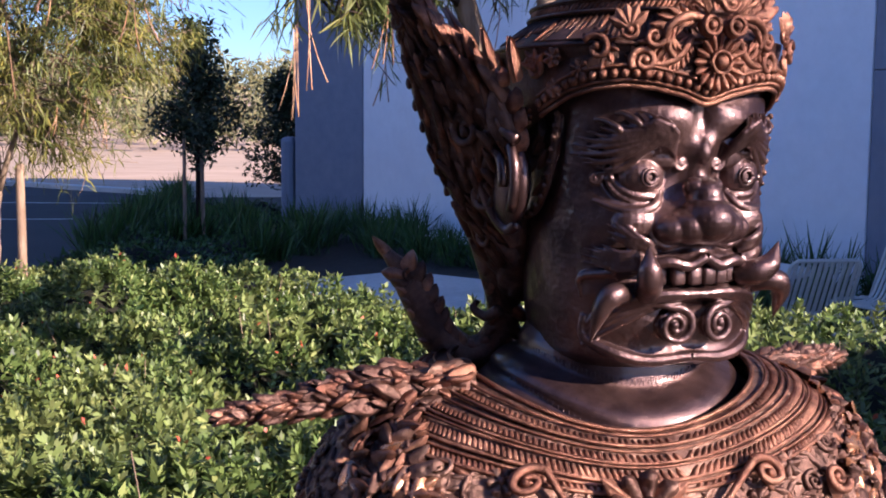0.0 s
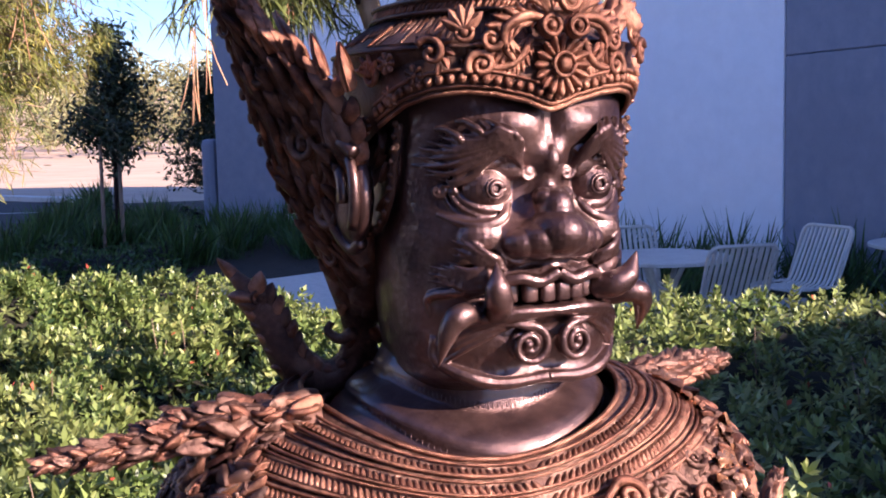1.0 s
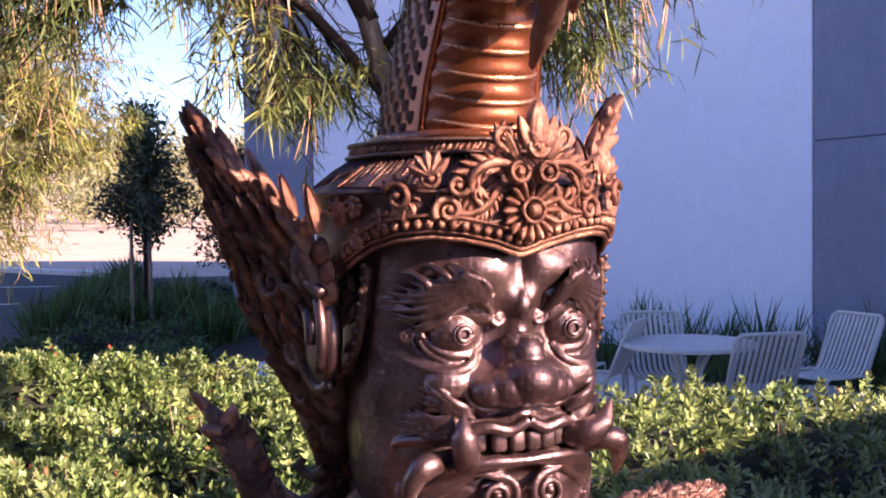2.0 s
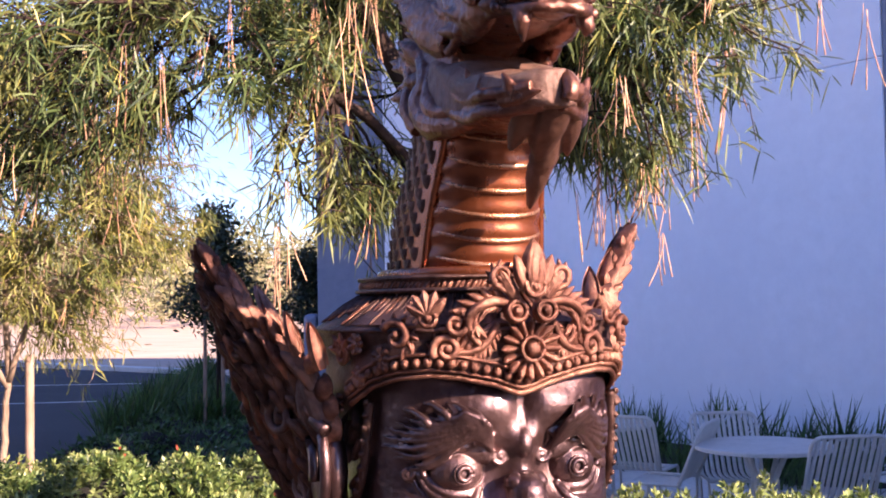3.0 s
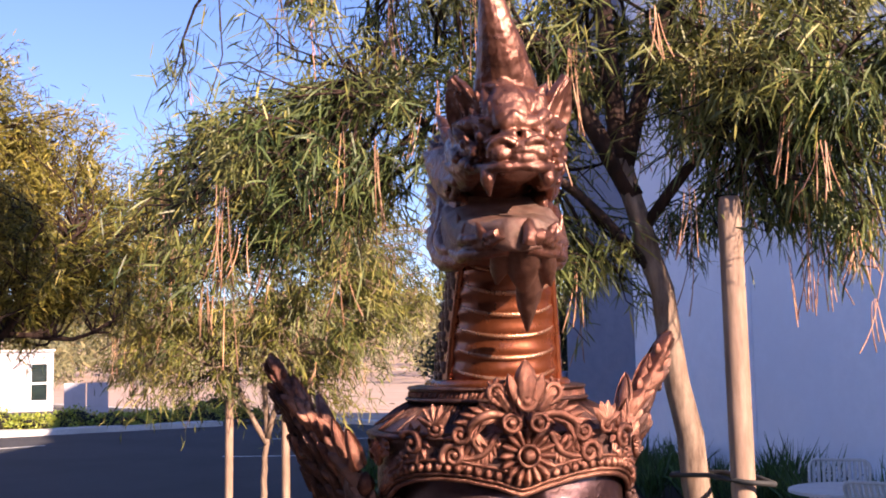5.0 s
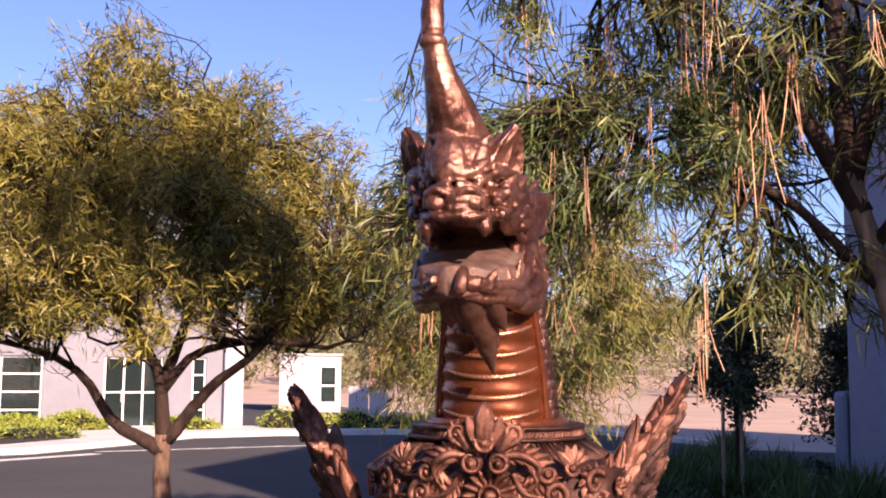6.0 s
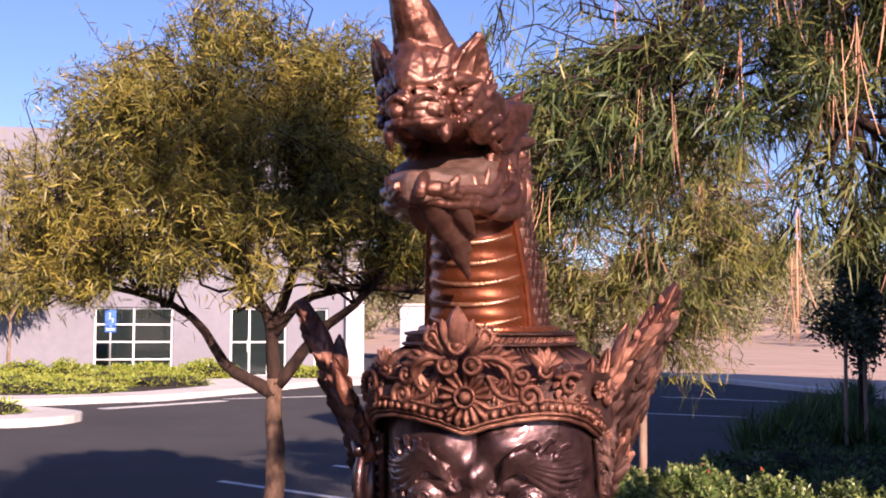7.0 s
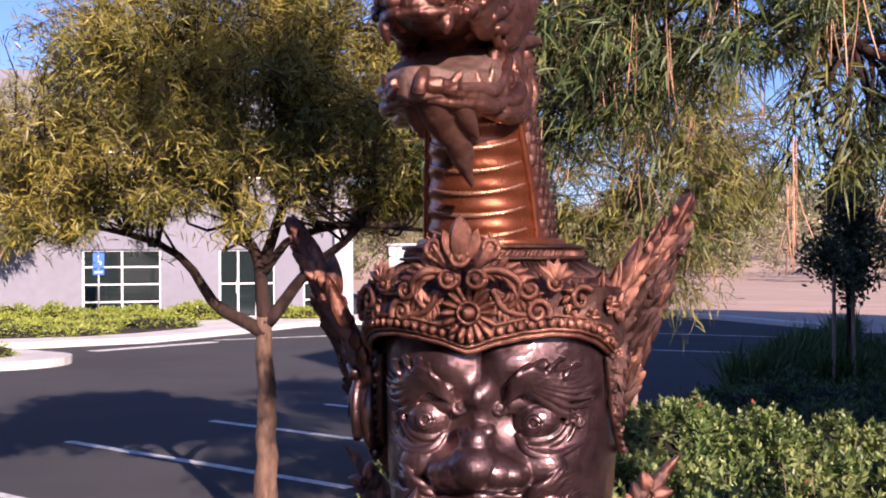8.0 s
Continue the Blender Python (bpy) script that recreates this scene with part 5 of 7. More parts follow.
        H.ball(X(x, y - 0.003, z - 0.002), 0.0042, 0, 8)
    # lip rolls of the upper jaw and its fang
    H.tube(smooth_path([X(-0.003, -0.12, 0.252), X(0.012, -0.119, 0.2505), X(0.022, -0.108, 0.2525), X(0.0295, -0.085, 0.2555), X(0.035, -0.055, 0.2575), X(0.04, -0.028, 0.252), X(0.043, -0.008, 0.244)], 6), 0.004, 0, 9)
    fang = smooth_path([X(0.021, -0.104, 0.2535), X(0.0225, -0.1075, 0.243), X(0.0215, -0.1055, 0.2305 if sx < 0 else 0.2375)], 6)
    H.tube(fang, np.interp(np.linspace(0, 1, 13), [0, 0.5, 1], [0.0068, 0.0058, 0.0012]), 0, 10)
    # jowl: one great smooth S-roll from the throat up round the mouth's corner, folds inside it
    H.tube(smooth_path([X(0.03, -0.04, 0.1925), X(0.044, -0.012, 0.1915), X(0.0505, 0.016, 0.198), X(0.05, 0.03, 0.214), X(0.0455, 0.026, 0.229), X(0.045, 0.036, 0.246), X(0.049, 0.05, 0.262)], 7), np.interp(np.linspace(0, 1, 43), [0, 0.2, 0.5, 0.75, 1], [0.004, 0.0095, 0.0125, 0.0105, 0.005]), 0, 12)
    H.tube(smooth_path([X(0.042, -0.028, 0.2), X(0.0505, -0.008, 0.2015), X(0.0535, 0.01, 0.212), X(0.05, 0.016, 0.226), X(0.046, 0.02, 0.24)], 7), np.interp(np.linspace(0, 1, 29), [0, 0.4, 1], [0.003, 0.0075, 0.004]), 0, 10)
    H.ball(X(0.04, 0.03, 0.215), (0.014, 0.04, 0.028), 0, 16)
    H.tube(smooth_path([X(0.05, 0.044, 0.196), X(0.0555, 0.055, 0.214), X(0.05, 0.058, 0.234), X(0.049, 0.066, 0.252)], 6), 0.0072, 0, 9)
    # lower lip: a thin wave with flame curls on it
    H.tube(smooth_path([X(0.0475, 0.0, 0.236), X(0.0475, -0.014, 0.224), X(0.0465, -0.032, 0.2105), X(0.0425, -0.052, 0.2025), X(0.0375, -0.07, 0.203), X(0.028, -0.09, 0.201), X(0.016, -0.106, 0.2035)], 6), np.interp(np.linspace(0, 1, 37), [0, 0.4, 1], [0.004, 0.0048, 0.004]), 0, 9)
    H.tube(smooth_path([X(0.047, -0.028, 0.197), X(0.043, -0.05, 0.191), X(0.035, -0.07, 0.1915), X(0.02, -0.09, 0.191), X(0.006, -0.102, 0.193)], 6), 0.005, 0, 9)
    closed_leaf(H, X(0.0415, -0.05, 0.2), X(0.0425, -0.046, 0.2265), (sx * 0.8, -0.6, 0), 0.0065, 0.4, 0.1)
    closed_leaf(H, X(0.038, -0.064, 0.2), X(0.0365, -0.068, 0.2165), (sx * 0.7, -0.7, 0), 0.006, 0.4, -0.1)
    closed_leaf(H, X(0.042, -0.036, 0.198), X(0.031, -0.075, 0.199), (sx * 0.8, -0.5, 0.2), 0.0115, 0.4)
    closed_leaf(H, X(0.024, -0.098, 0.198), X(0.0305, -0.092, 0.2135), (sx * 0.6, -0.8, 0), 0.0095, 0.25, 0.0)
    closed_leaf(H, X(0.03, -0.085, 0.1965), X(0.012, -0.112, 0.2), (sx * 0.5, -0.8, 0.2), 0.01, 0.35)
    closed_leaf(H, X(0.046, -0.03, 0.203), X(0.04, -0.06, 0.2085), (sx, -0.5, 0.2), 0.009, 0.4)
# front of the lower jaw: drooping lip roll, chin
H.ball((HX + 0.007, -0.1, 0.2005), (0.0155, 0.0145, 0.0085), 0, 16)
H.tube(smooth_path([(HX + 0.006, -0.09, 0.2115), (HX + 0.0065, -0.107, 0.2105), (HX + 0.006, -0.1165, 0.2025), (HX + 0.005, -0.116, 0.193)], 6), np.linspace(0.0045, 0.0055, 19), 0, 10)
H.ball((HX + 0.002, -0.045, 0.1965), (0.0435, 0.058, 0.0125), 0, 20)
cast(H, HEAD, 0.0009, 2, 0.0009, 0.011)
# bare dull jaw between the lip waves, its rim rising from the front to the mouth's corners
rows = []
for q in np.linspace(0, 1, 26):
    y = -0.113 + 0.133 * q
    w = np.interp(y, [-0.113, -0.106, -0.09, -0.07, -0.052, -0.032, -0.014, 0.02], [0.006, 0.0145, 0.027, 0.0365, 0.0415, 0.0455, 0.0465, 0.047])
    zt = np.interp(y, [-0.113, -0.09, -0.06, -0.03, 0.0, 0.02], [0.2135, 0.2165, 0.222, 0.234, 0.2455, 0.249]) + 0.0016 * math.sin(q * 23)
    ring_ = []
    for a in np.linspace(0, 2 * np.pi, 40, endpoint=False):
        c_, s_ = math.cos(a), math.sin(a)
        ring_.append((HX + w * math.copysign(abs(c_) ** 0.55, c_) * (1 + 0.025 * math.sin(9 * a + q * 11)), y, (zt + 0.19) / 2 + (zt - 0.19) / 2 * math.copysign(abs(s_) ** 0.5, s_)))
    rows.append(ring_)
S.grid(rows, RAW, True, True)
# beard: one long faceted lock hanging to the throat with shorter ones beside it
K = Sculpt()
for base, tip, w in (((HX + 0.006, -0.096, 0.197), (HX + 0.01, -0.05, 0.163), 0.026), ((HX + 0.012, -0.072, 0.184), (0.009, -0.0135, 0.1345), 0.02), ((HX + 0.022, -0.084, 0.195), (HX + 0.033, -0.05, 0.168), 0.017), ((HX - 0.009, -0.086, 0.195), (HX - 0.01, -0.052, 0.17), 0.017), ((HX + 0.018, -0.066, 0.18), (HX + 0.026, -0.034, 0.156), 0.013)):
    base, tip = np.array(base), np.array(tip)
    closed_leaf(K, base, tip, (0.1, -1, -0.5), w, 0.42)
    closed_leaf(K, base + np.array([w * 0.25, 0, 0]), tip, (0.7, -0.9, -0.4), w * 0.5, 0.6)
    closed_leaf(K, base - np.array([w * 0.25, 0, 0]), tip, (-0.7, -0.9, -0.4), w * 0.5, 0.6)
cast(K, BEARD, 0.0014, 1)
# dorsal crest behind the head
for k in range(7):
    z = 0.15 + 0.022 * k
    y = n_cy(min(z, 0.26)) + n_ry(min(z, 0.26)) - (0.0 if z < 0.26 else 0.006 * (k - 4))
    for d in (-1, 1):
        S.leaf((0, y - 0.006, z), (0, 0.6, 0.8), (d, 0, 0), 0.032, 0.02, CAP, 0.0, 0.25, 1)

# ---- collar, pendants, shoulder flames, brocade ----
for z, r, lift in ((-0.2245, 0.0022, 0.0022), (-0.2275, 0.0013, 0.003), (-0.2335, 0.0018, 0.003), (-0.2365, 0.0012, 0.002), (-0.244, 0.0016, 0.002), (-0.2468, 0.0012, 0.003), (-0.2565, 0.002, 0.002), (-0.2605, 0.0015, 0.002), (-0.268, 0.002, 0.002)):
    q = []
    for a in np.linspace(-2.6, 2.6, 120):
        p, n, u, w = torso_at(a, z)
        q.append(p + n * lift)
    S.tube(q, r, GOLD, 6)
for z, step, L_, W_ in ((-0.2305, 0.034, 0.008, 0.006), (-0.2402, 0.03, 0.0085, 0.0062), (-0.2515, 0.028, 0.0105, 0.0068), (-0.2642, 0.026, 0.008, 0.0062)):
    for a in np.arange(-2.5, 2.5, step):
        p, n, u, w = torso_at(a, z)
        S.leaf(p + n * 0.001 - w * L_ * 0.5, w * 0.8 + u * 0.55 * (1 if a > 0 else -1), n, L_, W_, GOLD, 0.05, 0.4, 1, 0.9)


def epaulette(root, tip, rise, mat=GOLD, full=0.03):
    """A flaming shoulder tail of small overlapping uneven leaves, broad at its root and narrowing to its tip."""
    root, tip = np.array(root), np.array(tip)
    q = smooth_path([root, root * 0.6 + tip * 0.4 + np.array([0, 0, rise]), root * 0.25 + tip * 0.75 + np.array([0, 0, rise * 0.2]), tip], 12)
    r = np.interp(np.linspace(0, 1, len(q)), [0, 0.25, 0.5, 0.8, 1], [full, full * 0.75, 0.016, 0.009, 0.002])
    S.tube(q, r * 0.78, CLOTH, 12)
    out = (tip - root) / np.linalg.norm(tip - root)
    er = np.random.default_rng(int(abs(tip[0]) * 1000))
    side = np.cross(out, (0, 0, 1))
    for k in range(len(q) - 1):
        for j in range(9):
            a = -1.9 + 0.48 * j + er.uniform(-0.3, 0.3)
            n = -side * math.sin(a) + np.array([0, 0, 1]) * math.cos(a)
            d = out + n * er.uniform(-0.05, 0.25) + np.cross(n, out) * er.uniform(-0.8, 0.8)
            L_ = er.uniform(0.012, 0.024) * (0.6 + r[k] / 0.04)
            S.leaf(q[k] + n * r[k] * er.uniform(0.5, 0.72), d, n, L_, L_ * er.uniform(0.38, 0.6), (mat, CLOTH, CAP)[er.integers(3)], er.uniform(0.0, 0.3), 0.55, 1)
        if k % 4 == 2 and r[k] > 0.012:
            for sd in (-1, 1):
                S.spiral(q[k] + side * sd * r[k] * 0.5 + np.array([0, 0, r[k] * 0.62]), out, side * sd, r[k] * 0.45, 1.4, 0.003, mat, er.uniform(0, 6), None, 7, 0.15)
    return q


epaulette((-0.15, 0.1, -0.243), (-0.357, 0.143, -0.256), 0.008, GOLD, 0.034)
epaulette((0.19, 0.17, -0.268), (0.37, 0.262, -0.274), 0.004)
epaulette((0.235, 0.08, -0.46), (0.342, 0.14, -0.37), -0.02)
epaulette((-0.27, 0.08, -0.44), (-0.37, 0.12, -0.36), -0.02)

pa, pn, pu, pw = torso_at(-0.16, -0.287)
S.flower(pa + pn * 0.008, pn, 0.034, 9, CLOTH, 0.36, cup=0.25)
S.ball(pa + pn * 0.016, 0.0125, FACE, 14)
for sx in (-1, 1):
    for L_, a in ((0.05, 0.15), (0.045, 0.6), (0.04, -0.35)):
        S.leaf(pa + pn * 0.006, pu * sx * math.cos(a) + pw * math.sin(a), pn, L_, 0.02, GOLD, 0.1, 0.35, 2)
    c, n, u, w = torso_at(-0.16 + sx * 0.42, -0.272)
    S.spiral(c + n * 0.012, u * -sx, w, 0.0145, 1.5, 0.0042, GOLD, 0.8, [pa + pn * 0.006 - pw * 0.03 + pu * sx * 0.02, pa + pn * 0.01 - pw * 0.012 + pu * sx * 0.05], 9, 0.15)
    c, n, u, w = torso_at(-0.16 + sx * 0.72, -0.3)
    S.spiral(c + n * 0.01, u * sx, -w, 0.014, 1.5, 0.004, GOLD, 0.4, None, 9, 0.15)
    # big roll of braided leaves from shoulder to breast
    for k in range(24):
        a = -0.02 + sx * (0.6 + 0.037 * k)
        z = -0.335 + 0.0033 * k
        for j in range(7):
            p, n, u, w = torso_at(a + rgn.uniform(-0.04, 0.04), z + rgn.uniform(-0.024, 0.022))
            t_ = rgn.uniform(-1.3, 1.3)
            L_ = rgn.uniform(0.012, 0.027)
            S.leaf(p + n * rgn.uniform(0.0, 0.007), u * -sx * math.cos(t_) + w * math.sin(t_), n + 0.35 * rgn.normal(0, 1, 3), L_, L_ * rgn.uniform(0.4, 0.6), (GOLD, GOLD, CLOTH, RIM, CAP)[rgn.integers(5)], rgn.uniform(0, 0.4), 0.5, 1)
# brocade: rosettes and vines over the cloth
rg = np.random.default_rng(14)
for i, z in enumerate((-0.272, -0.296, -0.322, -0.35, -0.38)):
    for k in range(34):
        a = -2.3 + 4.6 * (k + (0.5 if i % 2 else 0)) / 34
        if abs(a + 0.16) < 0.34 and i < 4:
            continue
        p, n, u, w = torso_at(a, z)
        kind = (k + 2 * i) % 4
        if kind == 0:
            S.flower(p + n * 0.001, n, 0.0125, 6, CLOTH, 0.28, cup=0.08)
        elif kind == 2:
            S.spiral(p + n * 0.002, u * (1 if k % 8 < 4 else -1), w, 0.011, 1.5, 0.0026, CLOTH, rg.uniform(0, 6), None, 6, 0.15)
        else:
            t = rg.uniform(0, 6.28)
            for d in range(3):
                S.leaf(p, u * math.cos(t + 2.1 * d) + w * math.sin(t + 2.1 * d), n, 0.016, 0.0075, CLOTH if d else GOLD, 0.1, 0.35, 1)

# fine chased ground between the larger motifs
for k in range(2600):
    a, z = rg.uniform(-2.3, 2.3), rg.uniform(-0.46, -0.263)
    p, n, u, w = torso_at(a, z)
    t = rg.uniform(0, 6.28)
    L_ = rg.uniform(0.005, 0.013)
    S.leaf(p - n * 0.0008, u * math.cos(t) + w * math.sin(t), n + rg.normal(0, 0.15, 3), L_, L_ * rg.uniform(0.4, 0.65), CLOTH, rg.uniform(0, 0.25), 0.4, 1)

statue_mesh = mesh_of("guardian_statue", np.concatenate(S.v), S.f, [B_FACE, B_GOLD, B_NECK, B_CAP, B_RAW, B_CLOTH, B_BEARD, B_HEAD, B_RIM], S.m)
statue = tagged(new("guardian_statue", statue_mesh), "dark bronze temple guardian with fierce face and serpent-crowned headdress", "statue")
statue.matrix_basis = pose(0.954, 2.181, 1.788, 0, 0, 25)

# ---- vegetation ----
def unit(a):
    return a / (np.linalg.norm(a, axis=-1, keepdims=True) + 1e-9)


def blades(base, way, side, length, width, droop, rng, steps=2):
    """Narrow leaves as bent strips: base points, directions, side vectors; each one an island of its own."""
    n = len(base)
    down = np.array([0, 0, -1.0])
    rows = []
    for k in range(steps + 1):
        s = k / steps
        p = base + way * (length * s)[:, None] + down * (droop * length * s * s)[:, None]
        w = width * (0.35 + 1.3 * s * (1 - s) * 2) * (1 - 0.9 * (s == 1))
        rows.append(p - side * w[:, None] / 2)
        rows.append(p + side * w[:, None] / 2)
    v = np.stack(rows, 1).reshape(-1, 3)
    per = 2 * (steps + 1)
    f = []
    o = np.arange(n)[:, None] * per
    for k in range(steps):
        f.append(o + np.array([[2 * k, 2 * k + 1, 2 * k + 3, 2 * k + 2]]))
    return v, np.concatenate(f)


def branch_path(a, b, rng, bend=0.12, n=7):
    a, b = np.asarray(a, float), np.asarray(b, float)
    s = np.linspace(0, 1, n)[:, None]
    L = np.linalg.norm(b - a)
    off = rng.normal(0, bend * L, 3)
    off2 = rng.normal(0, bend * L * 0.5, 3)
    return a + (b - a) * s + off * np.sin(np.pi * s) + off2 * np.sin(2 * np.pi * s)


def willow(name, label, base, forks, r0, clusters, leaf_mat, bark, rng, leaves_per=46, leaf_len=0.12, leaf_w=0.009,
           strands=0, limb_bark=None, twig_r=0.004, hang=0.75, group="", bends=3):
    """A narrow-leaved drooping tree: trunk, limbs to the forks, twigs to leaf clusters, hanging leaves and dry strands.
    base: foot; forks: list of (start on trunk as 0..1 or index, points); clusters: (centre, radius) array of foliage tufts."""
    root = thing(name, label, "tree", Matrix.Translation(base), group)
    # limb_bark: a darker bark that puts the crown's shade into the limbs
    limb_bark = limb_bark or bark
    b = np.array(base, float)
    trunk_path, limbs = forks
    tp = np.array(trunk_path, float) - b
    s = np.linspace(0, 1, 14)
    idx = np.linspace(0, len(tp) - 1, 14)
    path = np.stack([np.interp(idx, np.arange(len(tp)), tp[:, k]) for k in range(3)], 1)
    path[1:-1, :2] += rng.normal(0, 0.006, (12, 2))
    part("trunk", tube_mesh("trunk", path, r0 * (1 - 0.42 * s) * (1 + 0.5 * np.exp(-s * 14)), bark, 12), root)
    tips = []
    for pts, ra, rb in limbs:
        pts = np.array(pts, float) - b
        k = np.linspace(0, len(pts) - 1, 12)
        lp = np.stack([np.interp(k, np.arange(len(pts)), pts[:, j]) for j in range(3)], 1)
        lp[1:-1] += rng.normal(0, 0.012, (10, 3))
        sm = lp.copy()
        sm[1:-1] = (lp[:-2] + 2 * lp[1:-1] + lp[2:]) / 4
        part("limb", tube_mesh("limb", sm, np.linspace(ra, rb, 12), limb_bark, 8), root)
        tips += [(sm[j], ra + (rb - ra) * j / 11) for j in range(4, 12)]
    tip_p = np.array([p for p, _ in tips])
    twigs, lb, lw, ls = [], [], [], []
    cl = np.array([c for c, _ in clusters]) - b
    rad = np.array([r for _, r in clusters])
    for c, r in zip(cl, rad):
        d = np.linalg.norm(tip_p - c, axis=1)
        j = int(np.argmin(d + rng.random(len(d)) * 0.25))
        tw = branch_path(tip_p[j], c, rng, 0.1, 6)
        twigs.append((tw, np.linspace(min(0.012, tips[j][1] * 0.7), twig_r, 6)))
        for _ in range(4):
            e = c + rng.normal(0, r * 0.55, 3)
            tw2 = branch_path(tw[rng.integers(2, 6)], e, rng, 0.12, 4)
            twigs.append((tw2, np.linspace(twig_r, twig_r * 0.45, 4)))
            m = leaves_per // 4
            q = rng.random(m)[:, None]
            at = tw2[0] * (1 - q) + tw2[-1] * q + rng.normal(0, r * 0.16, (m, 3))
            lb.append(at)
            dirs = rng.normal(0, 0.55, (m, 3)) + np.array([0, 0, -hang])
            lw.append(unit(dirs + unit(e - tw[0] + 1e-6) * 0.35))
    tagged(part("twig_mass", tubes_mesh("twig_mass", twigs, limb_bark, 4), root), kind="stuff")
    lb, lw = np.concatenate(lb), np.concatenate(lw)
    n = len(lb)
    side = unit(np.cross(lw, rng.normal(0, 1, (n, 3))))
    ln = leaf_len * rng.uniform(0.6, 1.35, n)
    v, f = blades(lb, lw, side, ln, leaf_w * rng.uniform(0.7, 1.4, n), rng.uniform(0.0, 0.35, n), rng, bends)
    crown = part("crown", quick_mesh("crown", v, f, leaf_mat), root)
    tagged(crown, "", kind="stuff")
    if strands:
        many = []
        for _ in range(strands):
            c = cl[rng.integers(len(cl))] + rng.normal(0, 0.12, 3)
            L = rng.uniform(0.12, 0.4)
            k = rng.integers(2, 7)
            for _ in range(k):
                o = rng.normal(0, 0.014, 3)
                sw = rng.normal(0, 0.03, 2)
                p = np.array([c + o * u + np.array([sw[0] * u * u, sw[1] * u * u, -L * u]) for u in np.linspace(0, 1, 5)])
                many.append((p + rng.normal(0, 0.012, 3), np.linspace(0.0013, 0.0023, 5)))
        tagged(part("strand_mass", tubes_mesh("strand_mass", many, M_STRAND, 4), root, "dry tan seed strands hanging in bunches"), kind="stuff")
    return root


def stake(base, top, r=0.035, label="round pale timber tree stake standing in the bed"):
    root = thing("tree_stake", label, "stake", Matrix.Translation(base), "tree stakes")
    p = np.array([(0, 0, 0), (0, 0, 0.02), *(np.array(top) - base) * np.array([[0.5], [0.985], [1.0]])], float)
    part("post", tube_mesh("post", p, [r, r, r, r * 0.98, r * 0.8], M_STAKE, 12), root)
    return root


def ball_clusters(rng, centre, radii, n, r=0.3, hollow=0.45, low=-1.0):
    out = []
    while len(out) < n:
        p = rng.normal(0, 1, 3)
        p = p / np.linalg.norm(p) * (hollow + (1 - hollow) * rng.random() ** 0.6)
        if p[2] > low:
            out.append((np.array(centre) + p * radii, r * rng.uniform(0.7, 1.3)))
    return out


rng = np.random.default_rng(11)
# the staked tree right behind the statue, whose curtain of leaves hangs over it
cB = (ball_clusters(rng, (0.5, 5.6, 3.7), np.array([1.7, 1.0, 1.1]), 84, 0.28, 0.35, -0.75)
      + ball_clusters(rng, (1.2, 5.35, 2.78), np.array([0.65, 0.45, 0.5]), 46, 0.2, 0.1)
      + ball_clusters(rng, (-0.5, 5.25, 2.9), np.array([1.0, 0.5, 0.65]), 46, 0.22, 0.1)
      + ball_clusters(rng, (0.8, 5.65, 2.95), np.array([0.65, 0.5, 0.6]), 54, 0.22, 0.1)
      + ball_clusters(rng, (-1.0, 5.2, 2.6), np.array([0.7, 0.4, 0.45]), 26, 0.2, 0.1)
      + ball_clusters(rng, (-0.2, 6.0, 3.25), np.array([0.75, 0.5, 0.6]), 34, 0.22, 0.1)
      + ball_clusters(rng, (-0.05, 5.45, 2.75), np.array([0.5, 0.4, 0.4]), 10, 0.2, 0.1)
      + ball_clusters(rng, (0.22, 5.5, 2.26), np.array([0.34, 0.3, 0.2]), 13, 0.16, 0.1)
      # high lump, mostly unseen, added to throw shade on the broad tree's crown
      + ball_clusters(rng, (-1.15, 4.7, 4.3), np.array([1.1, 0.85, 0.6]), 90, 0.24, 0.1)
      + ball_clusters(rng, (1.2, 5.5, 2.4), np.array([0.25, 0.25, 0.2]), 9, 0.16, 0.1))
willow("willow_tree", "staked narrow-leaved tree with drooping green leaves and tan strands", (0.72, 5.6, -0.03),
       ([(0.72, 5.6, -0.03), (0.7, 5.57, 1.3), (0.6, 5.52, 2.1), (0.46, 5.52, 2.65)],
        [([(0.5, 5.52, 2.5), (0.2, 5.5, 3.1), (-0.4, 5.4, 3.6), (-0.9, 5.3, 3.8)], 0.04, 0.012),
         ([(0.46, 5.52, 2.6), (0.6, 5.6, 3.2), (1.0, 5.5, 3.7), (1.5, 5.4, 3.6)], 0.04, 0.012),
         ([(0.46, 5.52, 2.65), (0.35, 5.7, 3.4), (0.4, 5.8, 4.2), (0.5, 5.9, 4.6)], 0.045, 0.012),
         ([(0.58, 5.52, 2.2), (0.2, 5.4, 2.6), (-0.2, 5.3, 2.75), (-0.5, 5.2, 3.0)], 0.022, 0.008),
         ([(0.55, 5.52, 2.4), (0.85, 5.4, 2.75), (1.2, 5.3, 2.95), (1.4, 5.3, 2.9)], 0.024, 0.008)]),
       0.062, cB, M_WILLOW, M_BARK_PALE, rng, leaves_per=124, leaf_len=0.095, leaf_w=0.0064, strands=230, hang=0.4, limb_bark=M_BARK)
stake((0.88, 5.3, -0.03), (0.87, 5.3, 2.45), 0.042)
tie = part("tree_tie", tube_mesh("tree_tie", [(0.98, 5.27, 1.46), (0.88, 5.23, 1.47), (0.74, 5.44, 1.47), (0.6, 5.52, 1.46), (0.64, 5.66, 1.46), (0.78, 5.64, 1.46), (0.92, 5.37, 1.47), (0.98, 5.27, 1.46)], 0.01, M_RUBBER, 6), None)
tagged(tie, "black strap tying the trunk to its stake", "strap")

